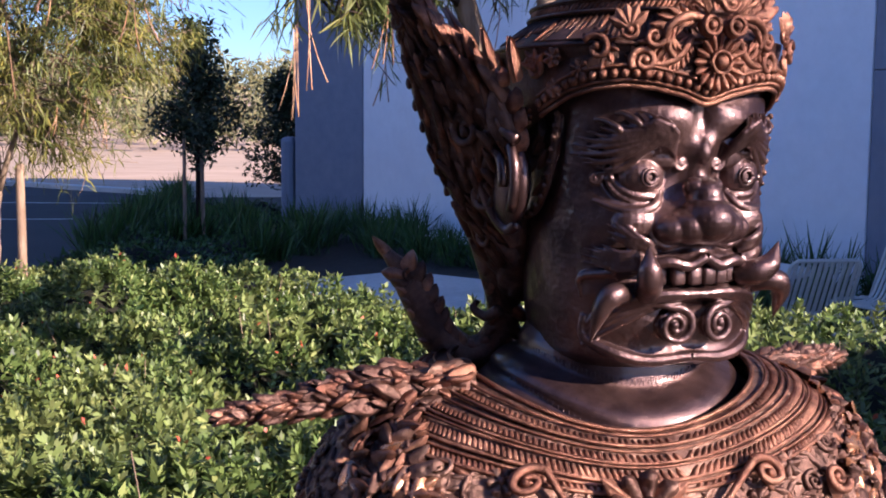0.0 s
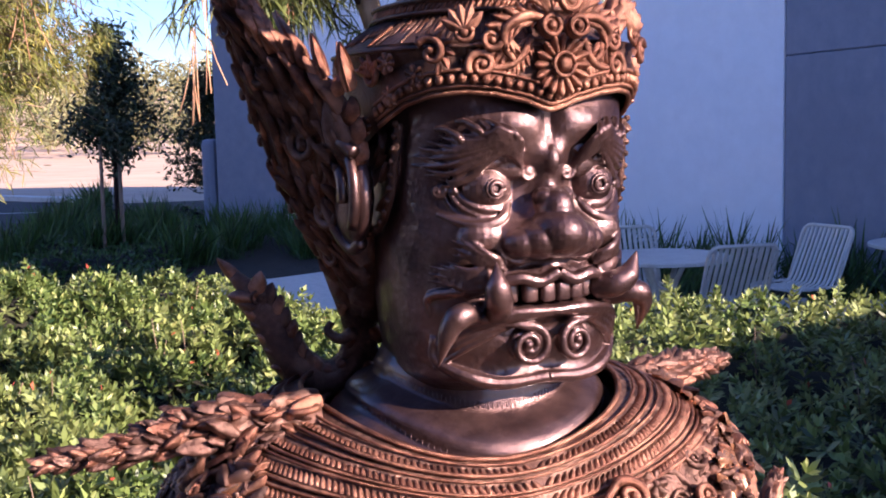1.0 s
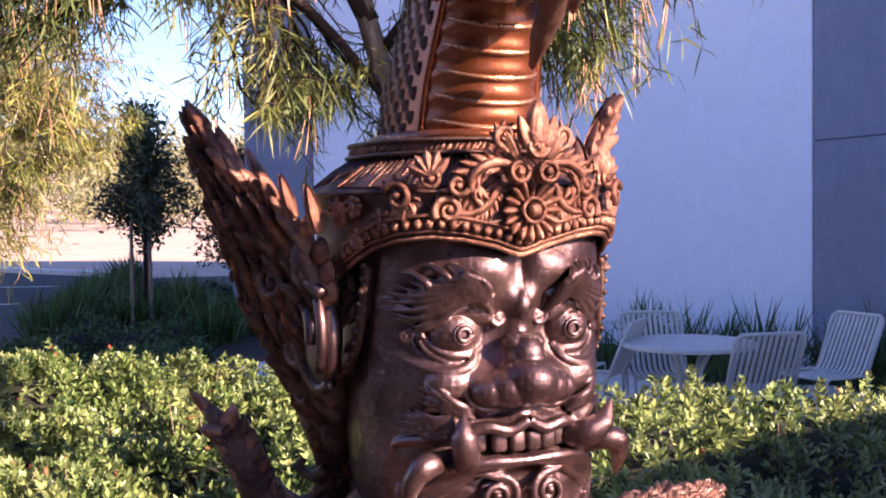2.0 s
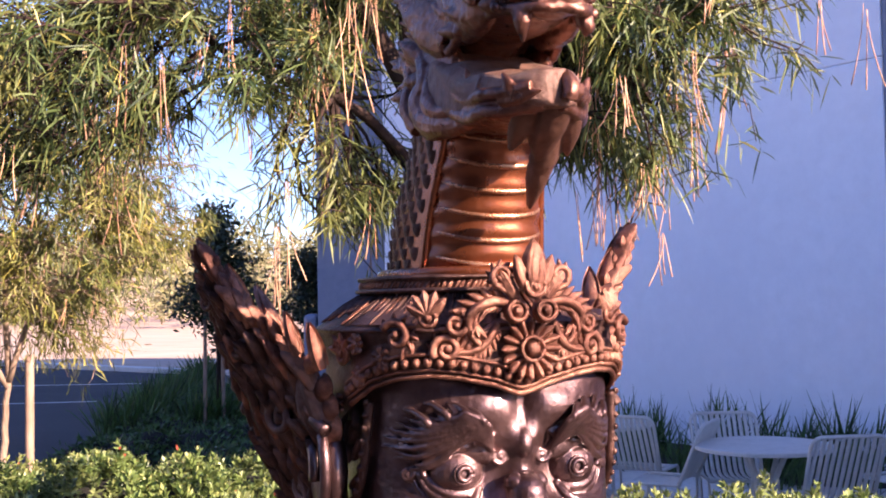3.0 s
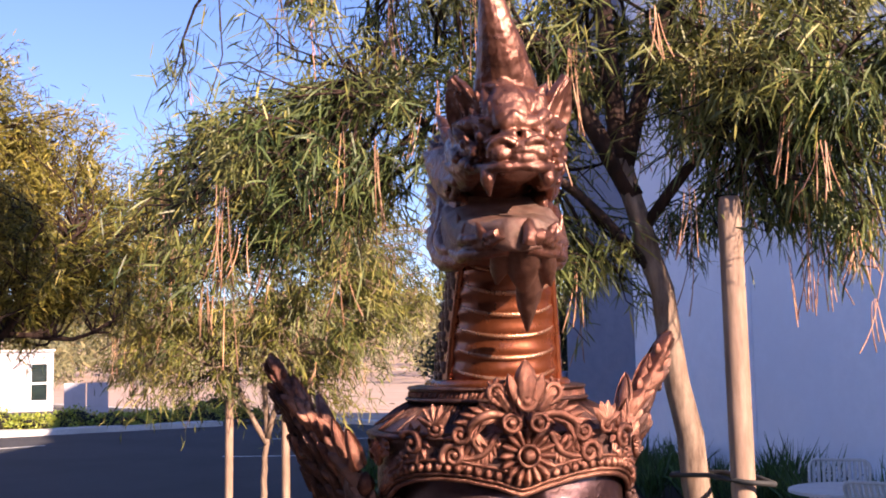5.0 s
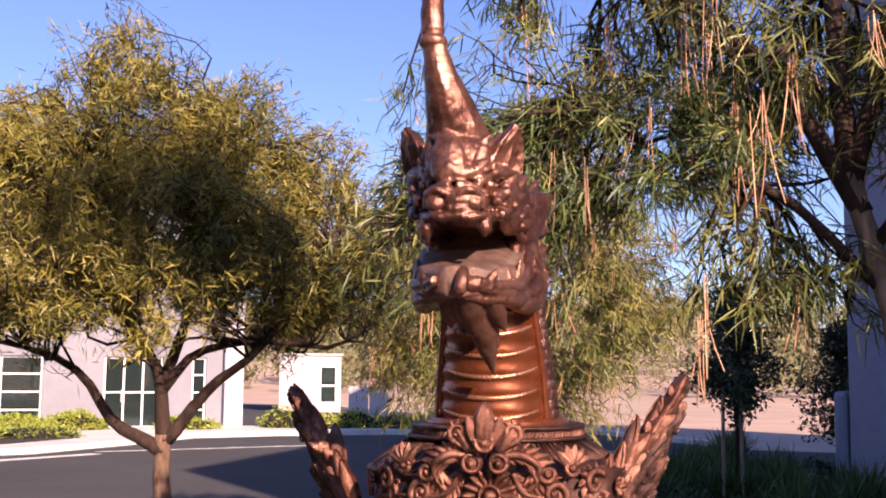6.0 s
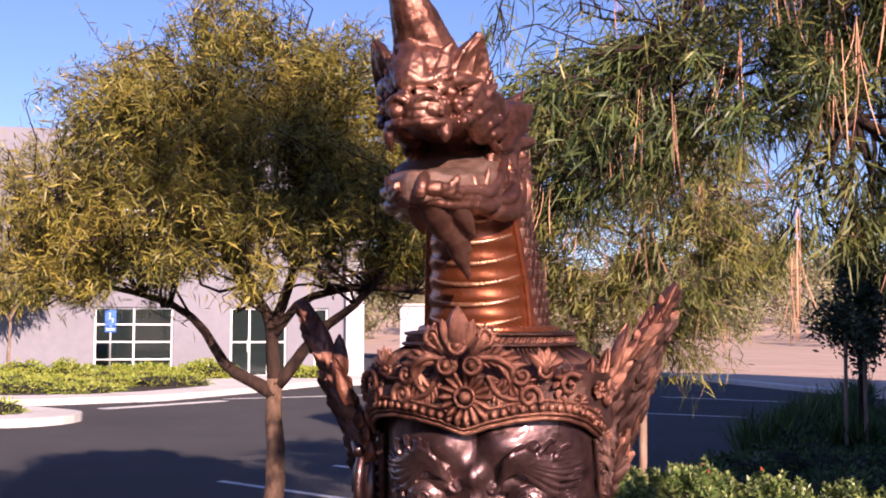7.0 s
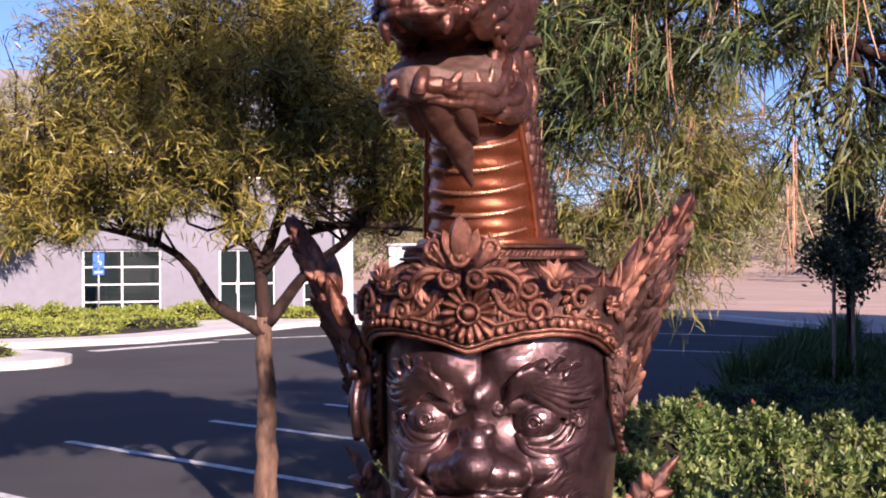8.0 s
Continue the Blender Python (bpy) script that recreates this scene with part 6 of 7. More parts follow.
# the staked tree beyond the hedge
cC = ball_clusters(rng, (-3.5, 9.6, 2.75), np.array([1.75, 1.3, 1.35]), 270, 0.3, 0.3, -0.95) + ball_clusters(rng, (-2.5, 10.1, 2.35), np.array([0.9, 0.7, 0.8]), 26, 0.28, 0.2)
willow("willow_tree", "young staked tree with sunlit drooping yellow-green leaves", (-3.25, 9.5, -0.03),
       ([(-3.25, 9.5, -0.03), (-3.26, 9.5, 0.7), (-3.22, 9.5, 1.35)],
        [([(-3.22, 9.5, 1.25), (-3.5, 9.5, 1.75), (-3.9, 9.5, 2.3), (-4.4, 9.6, 3.0)], 0.026, 0.008),
         ([(-3.22, 9.5, 1.3), (-3.05, 9.5, 1.8), (-2.9, 9.5, 2.4), (-2.6, 9.6, 3.0)], 0.026, 0.008),
         ([(-3.22, 9.5, 1.35), (-3.3, 9.6, 2.1), (-3.2, 9.7, 2.9), (-3.4, 9.8, 3.7)], 0.026, 0.008)]),
       0.036, cC, M_WILLOW_YOUNG, M_BARK_PALE, rng, leaves_per=150, leaf_len=0.092, leaf_w=0.0085, strands=60, hang=0.5)
stake((-3.56, 9.45, -0.03), (-3.54, 9.45, 1.62), 0.034)
stake((-3.08, 9.55, -0.03), (-3.08, 9.55, 1.5), 0.034)

# the broad tree at the edge of the lot
cA = []
for la, de, z, r in ((-0.95, 0.0, 2.45, 0.62), (-1.25, 0.3, 2.9, 0.5), (-0.75, -0.5, 3.0, 0.65), (-0.9, 0.3, 3.45, 0.5), (-0.3, -0.6, 3.2, 0.62), (-0.35, 0.2, 3.65, 0.6), (-0.05, -0.2, 4.0, 0.38),
                     (0.25, -0.3, 3.55, 0.6), (0.55, 0.2, 3.75, 0.46), (0.35, -0.7, 2.85, 0.6), (0.9, 0.1, 3.25, 0.52), (0.85, -0.4, 2.7, 0.52), (0.95, 0.3, 2.4, 0.46), (0.05, -0.7, 2.45, 0.5), (-0.4, -0.8, 2.5, 0.5),
                     (0.2, 0.6, 3.0, 0.75), (-0.6, 0.8, 2.9, 0.7), (0.0, 1.2, 3.2, 0.75), (0.7, 0.9, 2.8, 0.6), (-1.1, -0.6, 2.35, 0.42), (1.35, 0.25, 2.95, 0.56), (1.3, 0.0, 2.5, 0.45), (1.2, 0.2, 3.4, 0.42), (1.6, 0.4, 2.6, 0.36)):
    c = (-4.4 + 0.67 * la - 0.74 * de, 6.42 + 0.74 * la + 0.67 * de, z - 0.02)
    cA += ball_clusters(rng, c, np.array([r, r, r * 0.78]), int(95 * r * r) + 6, 0.2, 0.35)
willow("willow_tree", "broad rounded tree with dark limbs and golden-green narrow leaves", (-4.24, 6.61, -0.03),
       ([(-4.24, 6.61, -0.03), (-4.25, 6.61, 0.6), (-4.24, 6.6, 1.1), (-4.24, 6.59, 1.5)],
        [([(-4.24, 6.6, 1.38), (-4.34, 6.5, 1.45), (-4.46, 6.41, 1.53), (-4.55, 6.34, 1.68), (-4.61, 6.29, 1.85), (-4.75, 6.18, 2.0), (-5.0, 5.95, 2.1), (-5.4, 5.6, 2.2)], 0.052, 0.012),
         ([(-4.24, 6.6, 1.45), (-4.25, 6.58, 1.62), (-4.25, 6.58, 1.83), (-4.3, 6.55, 1.98), (-4.42, 6.45, 2.16), (-4.55, 6.4, 2.5), (-4.7, 6.4, 3.1)], 0.056, 0.014),
         ([(-4.23, 6.61, 1.46), (-4.17, 6.66, 1.58), (-4.06, 6.74, 1.75), (-3.94, 6.84, 1.9), (-3.8, 6.95, 2.02), (-3.6, 7.1, 2.3), (-3.4, 7.2, 2.7)], 0.05, 0.013),
         ([(-4.24, 6.59, 1.8), (-4.14, 6.67, 2.0), (-3.99, 6.79, 2.09), (-3.78, 6.96, 2.12), (-3.57, 7.13, 2.12), (-3.38, 7.29, 2.06), (-3.2, 7.4, 2.2)], 0.034, 0.01),
         ([(-4.25, 6.58, 1.85), (-4.2, 6.8, 2.4), (-4.2, 7.0, 3.0), (-4.3, 7.1, 3.6)], 0.04, 0.012)]),
       0.085, cA, M_WILLOW_FAR, M_BARK_LIT, rng, limb_bark=M_BARK, leaves_per=170, leaf_len=0.08, leaf_w=0.0078, hang=-0.05, bends=2)


# dark upright tree on three stakes in the shaded bed
def upright_tree(name, label, base, h0, h1, r, rng, mat, n=5200, leaf=0.085):
    root = thing(name, label, "tree", Matrix.Translation(base))
    part("trunk", tube_mesh("trunk", [(0, 0, 0), (0.01, 0, h0), (0, 0.01, (h0 + h1) / 2), (0, 0, h1 * 0.95)], [0.04, 0.033, 0.022, 0.008], M_BARK, 8), root)
    twigs, cs = [], []
    for k in range(70):
        z = rng.uniform(h0, h1 * 0.97)
        s = (z - h0) / (h1 - h0)
        rr = r * (0.55 + 0.9 * s) if s < 0.35 else r * (1.05 - s) * 1.28
        a = rng.random() * 6.283
        e = np.array([rr * math.cos(a), rr * math.sin(a), z + 0.12]) * np.array([rng.uniform(0.4, 1.3)] * 2 + [1])
        twigs.append((branch_path((0, 0, z - 0.18), e, rng, 0.06, 4), np.linspace(0.012, 0.004, 4)))
        cs.append(e)
        cs.append(e * np.array([0.5, 0.5, 1]))
    tagged(part("twig_mass", tubes_mesh("twig_mass", twigs, M_BARK, 4), root), kind="stuff")
    cs = np.array(cs)
    p = cs[rng.integers(len(cs), size=n)] + rng.normal(0, 0.12, (n, 3))
    w = unit(rng.normal(0, 1, (n, 3)) + np.array([0, 0, 0.2]))
    v, f = blades(p, w, unit(np.cross(w, rng.normal(0, 1, (n, 3)))), leaf * rng.uniform(0.6, 1.3, n), 0.5 * leaf * rng.uniform(0.7, 1.2, n), rng.uniform(0, 0.3, n), rng, 2)
    tagged(part("crown", quick_mesh("crown", v, f, mat), root), kind="stuff")
    return root


upright_tree("upright_tree", "dark dense young tree with upright crown held by stakes", (-4.15, 17.6, -0.03), 1.3, 3.2, 0.72, rng, M_DARKLEAF, 6400)
for dx, dy in ((-0.14, -0.2), (0.0, 0.15), (0.12, -0.12)):
    stake((-4.15 + dx, 17.6 + dy, -0.03), (-4.15 + dx * 0.9, 17.6 + dy, 1.75), 0.028)
upright_tree("upright_tree", "dark leafy tree beyond the building corner", (-4.75, 26.0, -0.03), 0.6, 3.0, 1.05, rng, M_DARKLEAF, 5500, 0.11)


# ---- the hedge: a broad clipped mass of small whorled leaves ----
HEDGE_PLAN = [(-2.9, 9.7), (-3.0, 8.2), (-2.75, 5.9), (-1.9, 4.3), (-0.9, 3.35), (4.2, 3.35), (5.6, 5.2), (5.2, 7.2), (3.2, 7.5), (1.0, 7.9), (-1.2, 8.9)]


def in_plan(x, y, poly):
    inside = np.zeros(len(x), bool)
    px, py = np.array(poly).T
    dist = np.full(len(x), 9.0)
    for k in range(len(poly)):
        x0, y0, x1, y1 = px[k - 1], py[k - 1], px[k], py[k]
        cross = ((y0 > y) != (y1 > y)) & (x < (x1 - x0) * (y - y0) / (y1 - y0 + 1e-12) + x0)
        inside ^= cross
        L2 = (x1 - x0) ** 2 + (y1 - y0) ** 2
        t = np.clip(((x - x0) * (x1 - x0) + (y - y0) * (y1 - y0)) / L2, 0, 1)
        dist = np.minimum(dist, np.hypot(x - x0 - t * (x1 - x0), y - y0 - t * (y1 - y0)))
    return inside, dist


def hedge_height(x, y, d):
    bumps = np.array([noise.noise(Vector((a * 0.8, b * 0.8, 0.3))) * 0.16 + noise.noise(Vector((a * 2.1, b * 2.1, 4.1))) * 0.2 for a, b in zip(x, y)])
    fall = np.clip(d / 0.35, 0, 1) ** 0.5
    return -0.03 + (0.78 + bumps + 0.07 * np.clip((x - 0.6) / 0.8, 0, 1)) * fall


def whorls(n_tips, plan, rng, leaf=0.049, per=8):
    """Leafy shoots: each a few whorls up a short leaning twig, standing at uneven heights, with gaps between."""
    px, py = np.array(plan).T
    x, y = rng.uniform(px.min(), px.max(), n_tips), rng.uniform(py.min(), py.max(), n_tips)
    ok, d = in_plan(x, y, plan)
    gap = np.array([noise.noise(Vector((a * 4.3, b * 4.3, 9.0))) for a, b in zip(x, y)])
    # shoots thinned beyond x = 1, where the bared dark core passes for shade
    ok &= (gap > -0.34) & ((x < 1.0) | (rng.random(n_tips) < 0.42))
    x, y, d, gap = x[ok], y[ok], d[ok], gap[ok]
    z = hedge_height(x, y, d) + 0.1 * gap + rng.normal(0, 0.035, len(x)) - 0.1 * rng.random(len(x)) ** 3
    tip = np.stack([x, y, z], 1)
    axis = unit(np.stack([rng.normal(0, 0.5, len(x)), rng.normal(-0.1, 0.5, len(x)), np.ones(len(x))], 1))
    vs, fs, off = [], [], 0
    for tier in range(3):
        c = tip - axis * (0.032 * tier + 0.01 * rng.random(len(x)))[:, None]
        u = unit(np.cross(axis, rng.normal(0, 1, c.shape)))
        w = np.cross(axis, u)
        for k in range(per if tier == 0 else 5):
            a = 2.39996 * k + rng.uniform(0, 0.5, len(c))
            open_ = rng.uniform(0.25, 0.75, len(c)) + 0.35 * tier + 0.06 * k * (tier == 0)
            rad = u * np.cos(a)[:, None] + w * np.sin(a)[:, None]
            way = unit(rad * np.sin(open_)[:, None] + axis * np.cos(open_)[:, None])
            side = unit(np.cross(way, axis + 0.01))
            L = leaf * rng.uniform(0.6, 1.25, len(c)) * (0.85 + 0.15 * tier)
            v, f = blades(c + way * 0.004, way, side, L, L * 0.4, rng.uniform(-0.15, 0.2, len(c)), rng, 2)
            vs.append(v)
            fs.append(f + off)
            off += len(v)
    return np.concatenate(vs), np.concatenate(fs), tip


hedge = thing("hedge", "broad sunlit hedge of small glossy green whorled leaves", "hedge", kind="stuff")
gx, gy = np.meshgrid(np.linspace(-4.2, 5.9, 120), np.linspace(3.2, 10.1, 90))
ok, dd = in_plan(gx.ravel(), gy.ravel(), HEDGE_PLAN)
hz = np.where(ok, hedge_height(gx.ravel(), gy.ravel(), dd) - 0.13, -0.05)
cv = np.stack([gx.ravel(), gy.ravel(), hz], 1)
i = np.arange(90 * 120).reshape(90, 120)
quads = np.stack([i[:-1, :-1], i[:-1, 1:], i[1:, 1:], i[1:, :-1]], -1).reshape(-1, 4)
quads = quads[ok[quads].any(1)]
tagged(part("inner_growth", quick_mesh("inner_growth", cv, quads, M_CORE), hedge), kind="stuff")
v, f, tops = whorls(22000, HEDGE_PLAN, rng)
tagged(part("foliage", quick_mesh("foliage", v, f, M_HEDGE), hedge), kind="stuff")
pick = tops[rng.integers(len(tops), size=420)]
w = unit(rng.normal(0, 0.6, (420, 3)) + np.array([0, -0.2, 1.0]))
v, f = blades(pick + np.array([0, 0, 0.01]), w, unit(np.cross(w, rng.normal(0, 1, (420, 3)))), rng.uniform(0.02, 0.04, 420), rng.uniform(0.012, 0.02, 420), rng.uniform(0, 0.2, 420), rng, 2)
tagged(part("red_leaves", quick_mesh("red_leaves", v, f, M_HEDGE_RED), hedge, "scattered red young leaves and fruit"), kind="stuff")
many = []
for k in range(160):
    q = tops[rng.integers(len(tops))]
    many.append((branch_path(q - np.array([0, 0, 0.3]), q + rng.normal(0, 0.04, 3) + np.array([0, 0, 0.05]), rng, 0.08, 4), np.linspace(0.004, 0.0015, 4)))
tagged(part("twig_mass", tubes_mesh("twig_mass", many, M_BARK_PALE, 4), hedge), kind="stuff")


# ---- strap-leaved grasses in the beds ----
def grass_clump(name, label, rng, n, height, spread, mat):
    base = np.stack([rng.normal(0, spread * 0.3, n), rng.normal(0, spread * 0.3, n), np.zeros(n)], 1)
    w = unit(np.stack([rng.normal(0, 0.34, n), rng.normal(0, 0.34, n), np.ones(n)], 1))
    v, f = blades(base, w, unit(np.cross(w, rng.normal(0, 1, (n, 3)))), height * rng.uniform(0.6, 1.15, n), np.full(n, 0.02), rng.uniform(0, 0.4, n), rng, 4)
    ob = new(name, quick_mesh(name, v, f, mat))
    return tagged(ob, label, "grass clump", "strap-leaved clumps")


g0 = grass_clump("grass_clump", "tall dark green strap-leaved grass clump in the shaded bed", rng, 150, 0.95, 0.5, M_GRASS)
g0.matrix_basis = pose(2.95, 12.6, -0.03)
spots = [(3.3, 13.5), (3.75, 13.0), (2.7, 14.1), (4.4, 12.9), (5.1, 12.3), (2.0, 14.9), (3.5, 13.2), (3.6, 12.2), (2.2, 13.4), (1.6, 13.9), (4.4, 12.0), (5.2, 11.9), (0.9, 14.9), (0.2, 15.8), (4.9, 12.6), (1.1, 14.4)]
for k in range(150):
    s = rng.random()
    x = -7.0 + 7.6 * rng.random()
    y = 13.8 + 13.5 * rng.random()
    if x + y > 11.6 and x > -4.75 - (y - 14) * 0.2 and (x + 2.21) * 0.743 + (y - 21.2) * 0.669 < -0.5 and not (y < 15.6 and x > -2.9) and y < 21.3 - max(0, x + 3.6) * 0.4:
        spots.append((x, y))
for k in range(20):
    y = 16.2 + 0.62 * k
    spots.append((np.interp(y, [12, 17.7, 26.7, 30.4], [-4.55, -5.5, -7.4, -8.4]) + rng.uniform(-0.08, 0.15), y))
for x, y in spots:
    if abs(x + 4.25 - (y - 17.4) * -0.29) < 0.8 and 14.6 < y < 17.5:
        continue
    copy_thing(g0, pose(x, y, -0.03, 0, 0, rng.uniform(0, 360)) @ Matrix.Scale(rng.uniform(0.55, 1.0), 4))

# ---- white office building across the lot ----
def facade_frame(origin, along):
    a = Vector((*along, 0)).normalized()
    return Matrix(((a.x, -a.y, 0, origin[0]), (a.y, a.x, 0, origin[1]), (0, 0, 1, 0), (0, 0, 0, 1)))


# local: x along the facade, y into the building
FAC = facade_frame((-29.3, 21.4), (0.6, 0.8))
office = thing("office_building", "two-storey white tilt-up office building in full sun", "building", FAC, kind="structure")


def holed_wall(x0, x1, z0, z1, holes, thick):
    """A wall with openings through it, on a grid of its edges."""
    xs = sorted({x0, x1, *[h[0] for h in holes], *[h[1] for h in holes]})
    zs = sorted({z0, z1, *[h[2] for h in holes], *[h[3] for h in holes]})
    bm = bmesh.new()
    solid = lambda x, z: x0 < x < x1 and z0 < z < z1 and not any(h[0] < x < h[1] and h[2] < z < h[3] for h in holes)
    cells = {}
    for i in range(len(xs) - 1):
        for j in range(len(zs) - 1):
            cells[i, j] = solid((xs[i] + xs[i + 1]) / 2, (zs[j] + zs[j + 1]) / 2)
    q = lambda pts: bm.faces.new([bm.verts.new(p) for p in pts])
    for (i, j), s in cells.items():
        if not s:
            continue
        a, b, c, d = xs[i], xs[i + 1], zs[j], zs[j + 1]
        q([(a, 0, c), (b, 0, c), (b, 0, d), (a, 0, d)])
        q([(a, thick, d), (b, thick, d), (b, thick, c), (a, thick, c)])
        for di, dj, pts in ((-1, 0, [(a, 0, c), (a, 0, d), (a, thick, d), (a, thick, c)]), (1, 0, [(b, 0, d), (b, 0, c), (b, thick, c), (b, thick, d)]),
                            (0, -1, [(b, 0, c), (a, 0, c), (a, thick, c), (b, thick, c)]), (0, 1, [(a, 0, d), (b, 0, d), (b, thick, d), (a, thick, d)])):
            if not cells.get((i + di, j + dj), False):
                q(pts)
    bmesh.ops.remove_doubles(bm, verts=bm.verts, dist=0.0005)
    bmesh.ops.recalc_face_normals(bm, faces=bm.faces)
    return bm


HOLES = [(0.0, 2.4, 0.12, 2.32), (4.2, 6.0, 0.1, 2.32), (6.9, 7.35, 0.1, 2.32), (0.0, 2.4, 4.6, 6.2), (4.2, 6.0, 4.6, 6.2), (-6.5, -4.1, 4.6, 6.2), (-6.5, -4.1, 0.12, 2.32)]
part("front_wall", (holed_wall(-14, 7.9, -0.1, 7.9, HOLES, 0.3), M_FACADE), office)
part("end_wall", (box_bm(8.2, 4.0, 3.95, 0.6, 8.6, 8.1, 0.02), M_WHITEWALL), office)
part("roof", (box_bm(-3, 6.3, 7.6, 21.6, 11.9, 0.2), M_CONCRETE), office)
part("back_wall", (box_bm(-3, 12.3, 3.9, 22, 0.3, 8.0), M_WHITEWALL), office)
part("side_wall", (box_bm(-13.9, 6.2, 3.9, 0.3, 11.8, 8.0), M_WHITEWALL), office)
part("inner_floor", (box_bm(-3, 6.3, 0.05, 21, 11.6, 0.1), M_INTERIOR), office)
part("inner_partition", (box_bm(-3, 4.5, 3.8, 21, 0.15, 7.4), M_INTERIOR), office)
for k, (a, b, c, d) in enumerate(HOLES):
    w = part("window" if k != 1 else "door", (box_bm((a + b) / 2, 0.14, d - 0.03, b - a, 0.06, 0.06), M_ALU), office)
    part("frame", (box_bm((a + b) / 2, 0.14, c + 0.03, b - a, 0.06, 0.06), M_ALU), w)
    nx = 1 if b - a < 1 else (3 if k == 1 else 2)
    for i in range(nx + 1):
        part("mullion", (box_bm(a + 0.03 + (b - a - 0.06) * i / nx, 0.14, (c + d) / 2, 0.06, 0.06, d - c - 0.12), M_ALU), w)
    nz = 4 if c < 1 and k != 1 else 2
    for i in range(1, nz):
        part("transom", (box_bm((a + b) / 2, 0.14, c + (d - c) * i / nz, b - a - 0.12, 0.05, 0.05), M_ALU), w)
    g = part("pane", (box_bm((a + b) / 2, 0.15, (c + d) / 2, b - a - 0.1, 0.012, d - c - 0.1), M_GLASS), w)
    if k == 1:
        part("door_handle", (box_bm(4.75, 0.08, 1.1, 0.04, 0.05, 0.4, 0.01), M_STEEL), w)

# its kerb, walk and planting
walk_pts = [(-16, -11.2), (-0.2, -10.3), (2.3, -9.3), (4.6, -6.6), (6.6, -3.9), (9.0, -3.3), (16, -3.4), (16, -0.0), (8.5, -0.02), (-16, -0.02)]
wk = part("office_walk", (prism(walk_pts, -0.1, 0.15), M_CONCRETE), None, "")
wk.matrix_basis = FAC
tagged(wk, "sunlit concrete walk and kerb before the office", "pavement", kind="structure")
isl = part("kerb_island", (prism([(-18.1 + 1.3 * math.cos(a) + (0 if math.cos(a) > 0 else -6), 12.4 + 1.3 * math.sin(a)) for a in np.linspace(0, 6.283, 25)[:-1]], -0.1, 0.15), M_CONCRETE), None)
tagged(isl, "rounded concrete kerb island with low grass", "kerb", kind="structure")


def shrub(name, label, centre, radii, n, mat, rng, leaf=0.09, group="", narrow=0.5):
    root = thing(name, label, "shrub", Matrix.Translation(centre), group)
    p = rng.normal(0, 1, (n, 3))
    p = p / np.linalg.norm(p, axis=1)[:, None] * (0.75 + 0.3 * rng.random((n, 1)))
    p[:, 2] = np.abs(p[:, 2])
    bump = np.array([0.82 + 0.35 * noise.noise(Vector(q * 2.2 + np.array(centre))) for q in p])
    p = p * bump[:, None] * np.array(radii)
    w = unit(p / np.array(radii) + rng.normal(0, 0.5, (n, 3)))
    v, f = blades(p, w, unit(np.cross(w, rng.normal(0, 1, (n, 3)))), leaf * rng.uniform(0.7, 1.4, n), leaf * narrow * rng.uniform(0.7, 1.2, n), rng.uniform(0, 0.3, n), rng, 2)
    tagged(part("leaves", quick_mesh("leaves", v, f, mat), root), kind="stuff")
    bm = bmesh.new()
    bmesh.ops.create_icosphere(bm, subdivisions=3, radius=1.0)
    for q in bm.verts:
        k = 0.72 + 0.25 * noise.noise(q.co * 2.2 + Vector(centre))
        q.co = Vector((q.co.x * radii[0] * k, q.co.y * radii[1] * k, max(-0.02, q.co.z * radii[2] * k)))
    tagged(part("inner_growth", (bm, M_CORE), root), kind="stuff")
    return root


strip = part("planting_strip", (prism([(-15.8, -9.6), (-0.4, -8.9), (1.7, -8.0), (3.4, -5.8), (3.4, -0.4), (-15.8, -0.4)], 0.1, 0.156), M_SOIL), None)
strip.matrix_basis = FAC
tagged(strip, "dark soil of the planted strip before the office", "soil", kind="structure")
for k in range(15):
    x = -13.5 + 1.42 * k + 0.2 * math.sin(k)
    if 3.6 < x < 6.4:
        continue
    p = FAC @ Vector((x, -1.1 + 0.3 * math.sin(k * 2.1), 0.15))
    shrub("low_shrub", "low bright yellow-green shrub along the office wall", p, (1.3, 0.9, 0.5 + 0.1 * math.sin(k * 1.7)), 2000, M_YSHRUB, rng, 0.1, "office shrubs")
for j in range(3):
    for k in range(11):
        x, y = -12.2 + 1.4 * k + 0.5 * (j % 2), -7.6 + 2.3 * j + 0.4 * math.sin(k * 2.7 + j)
        if x < 2.4 - 0.9 * (j == 0):
            shrub("low_shrub", "low green ground cover by the kerb", FAC @ Vector((x, y, 0.15)), (1.15, 1.3, 0.3 + 0.08 * math.sin(k * 1.9 + j)), 900, M_YSHRUB, rng, 0.12, "office shrubs", 0.25)
for k in range(6):
    p = FAC @ Vector((10.6 + 1.3 * k, -1.7 + 0.3 * math.sin(k * 2.3), 0.15))
    shrub("low_shrub", "low bright yellow-green shrub beyond the office corner", p, (1.2, 0.9, 0.5 + 0.1 * math.sin(k * 1.9)), 1200, M_YSHRUB, rng, 0.1, "office shrubs")
p = FAC @ Vector((9.6, -1.2, 0.15))
shrub("low_shrub", "rounded clipped yellow-green shrub at the office corner", p, (0.9, 0.9, 0.75), 900, M_YSHRUB, rng, 0.08, "office shrubs")
for k in range(6):
    shrub("low_shrub", "tufted grass on the kerb island", (-18.3 - 0.8 * k, 12.3 + 0.2 * math.sin(k * 3), 0.14), (0.55, 0.6, 0.32), 300, M_YSHRUB, rng, 0.16, "island grass", 0.12)

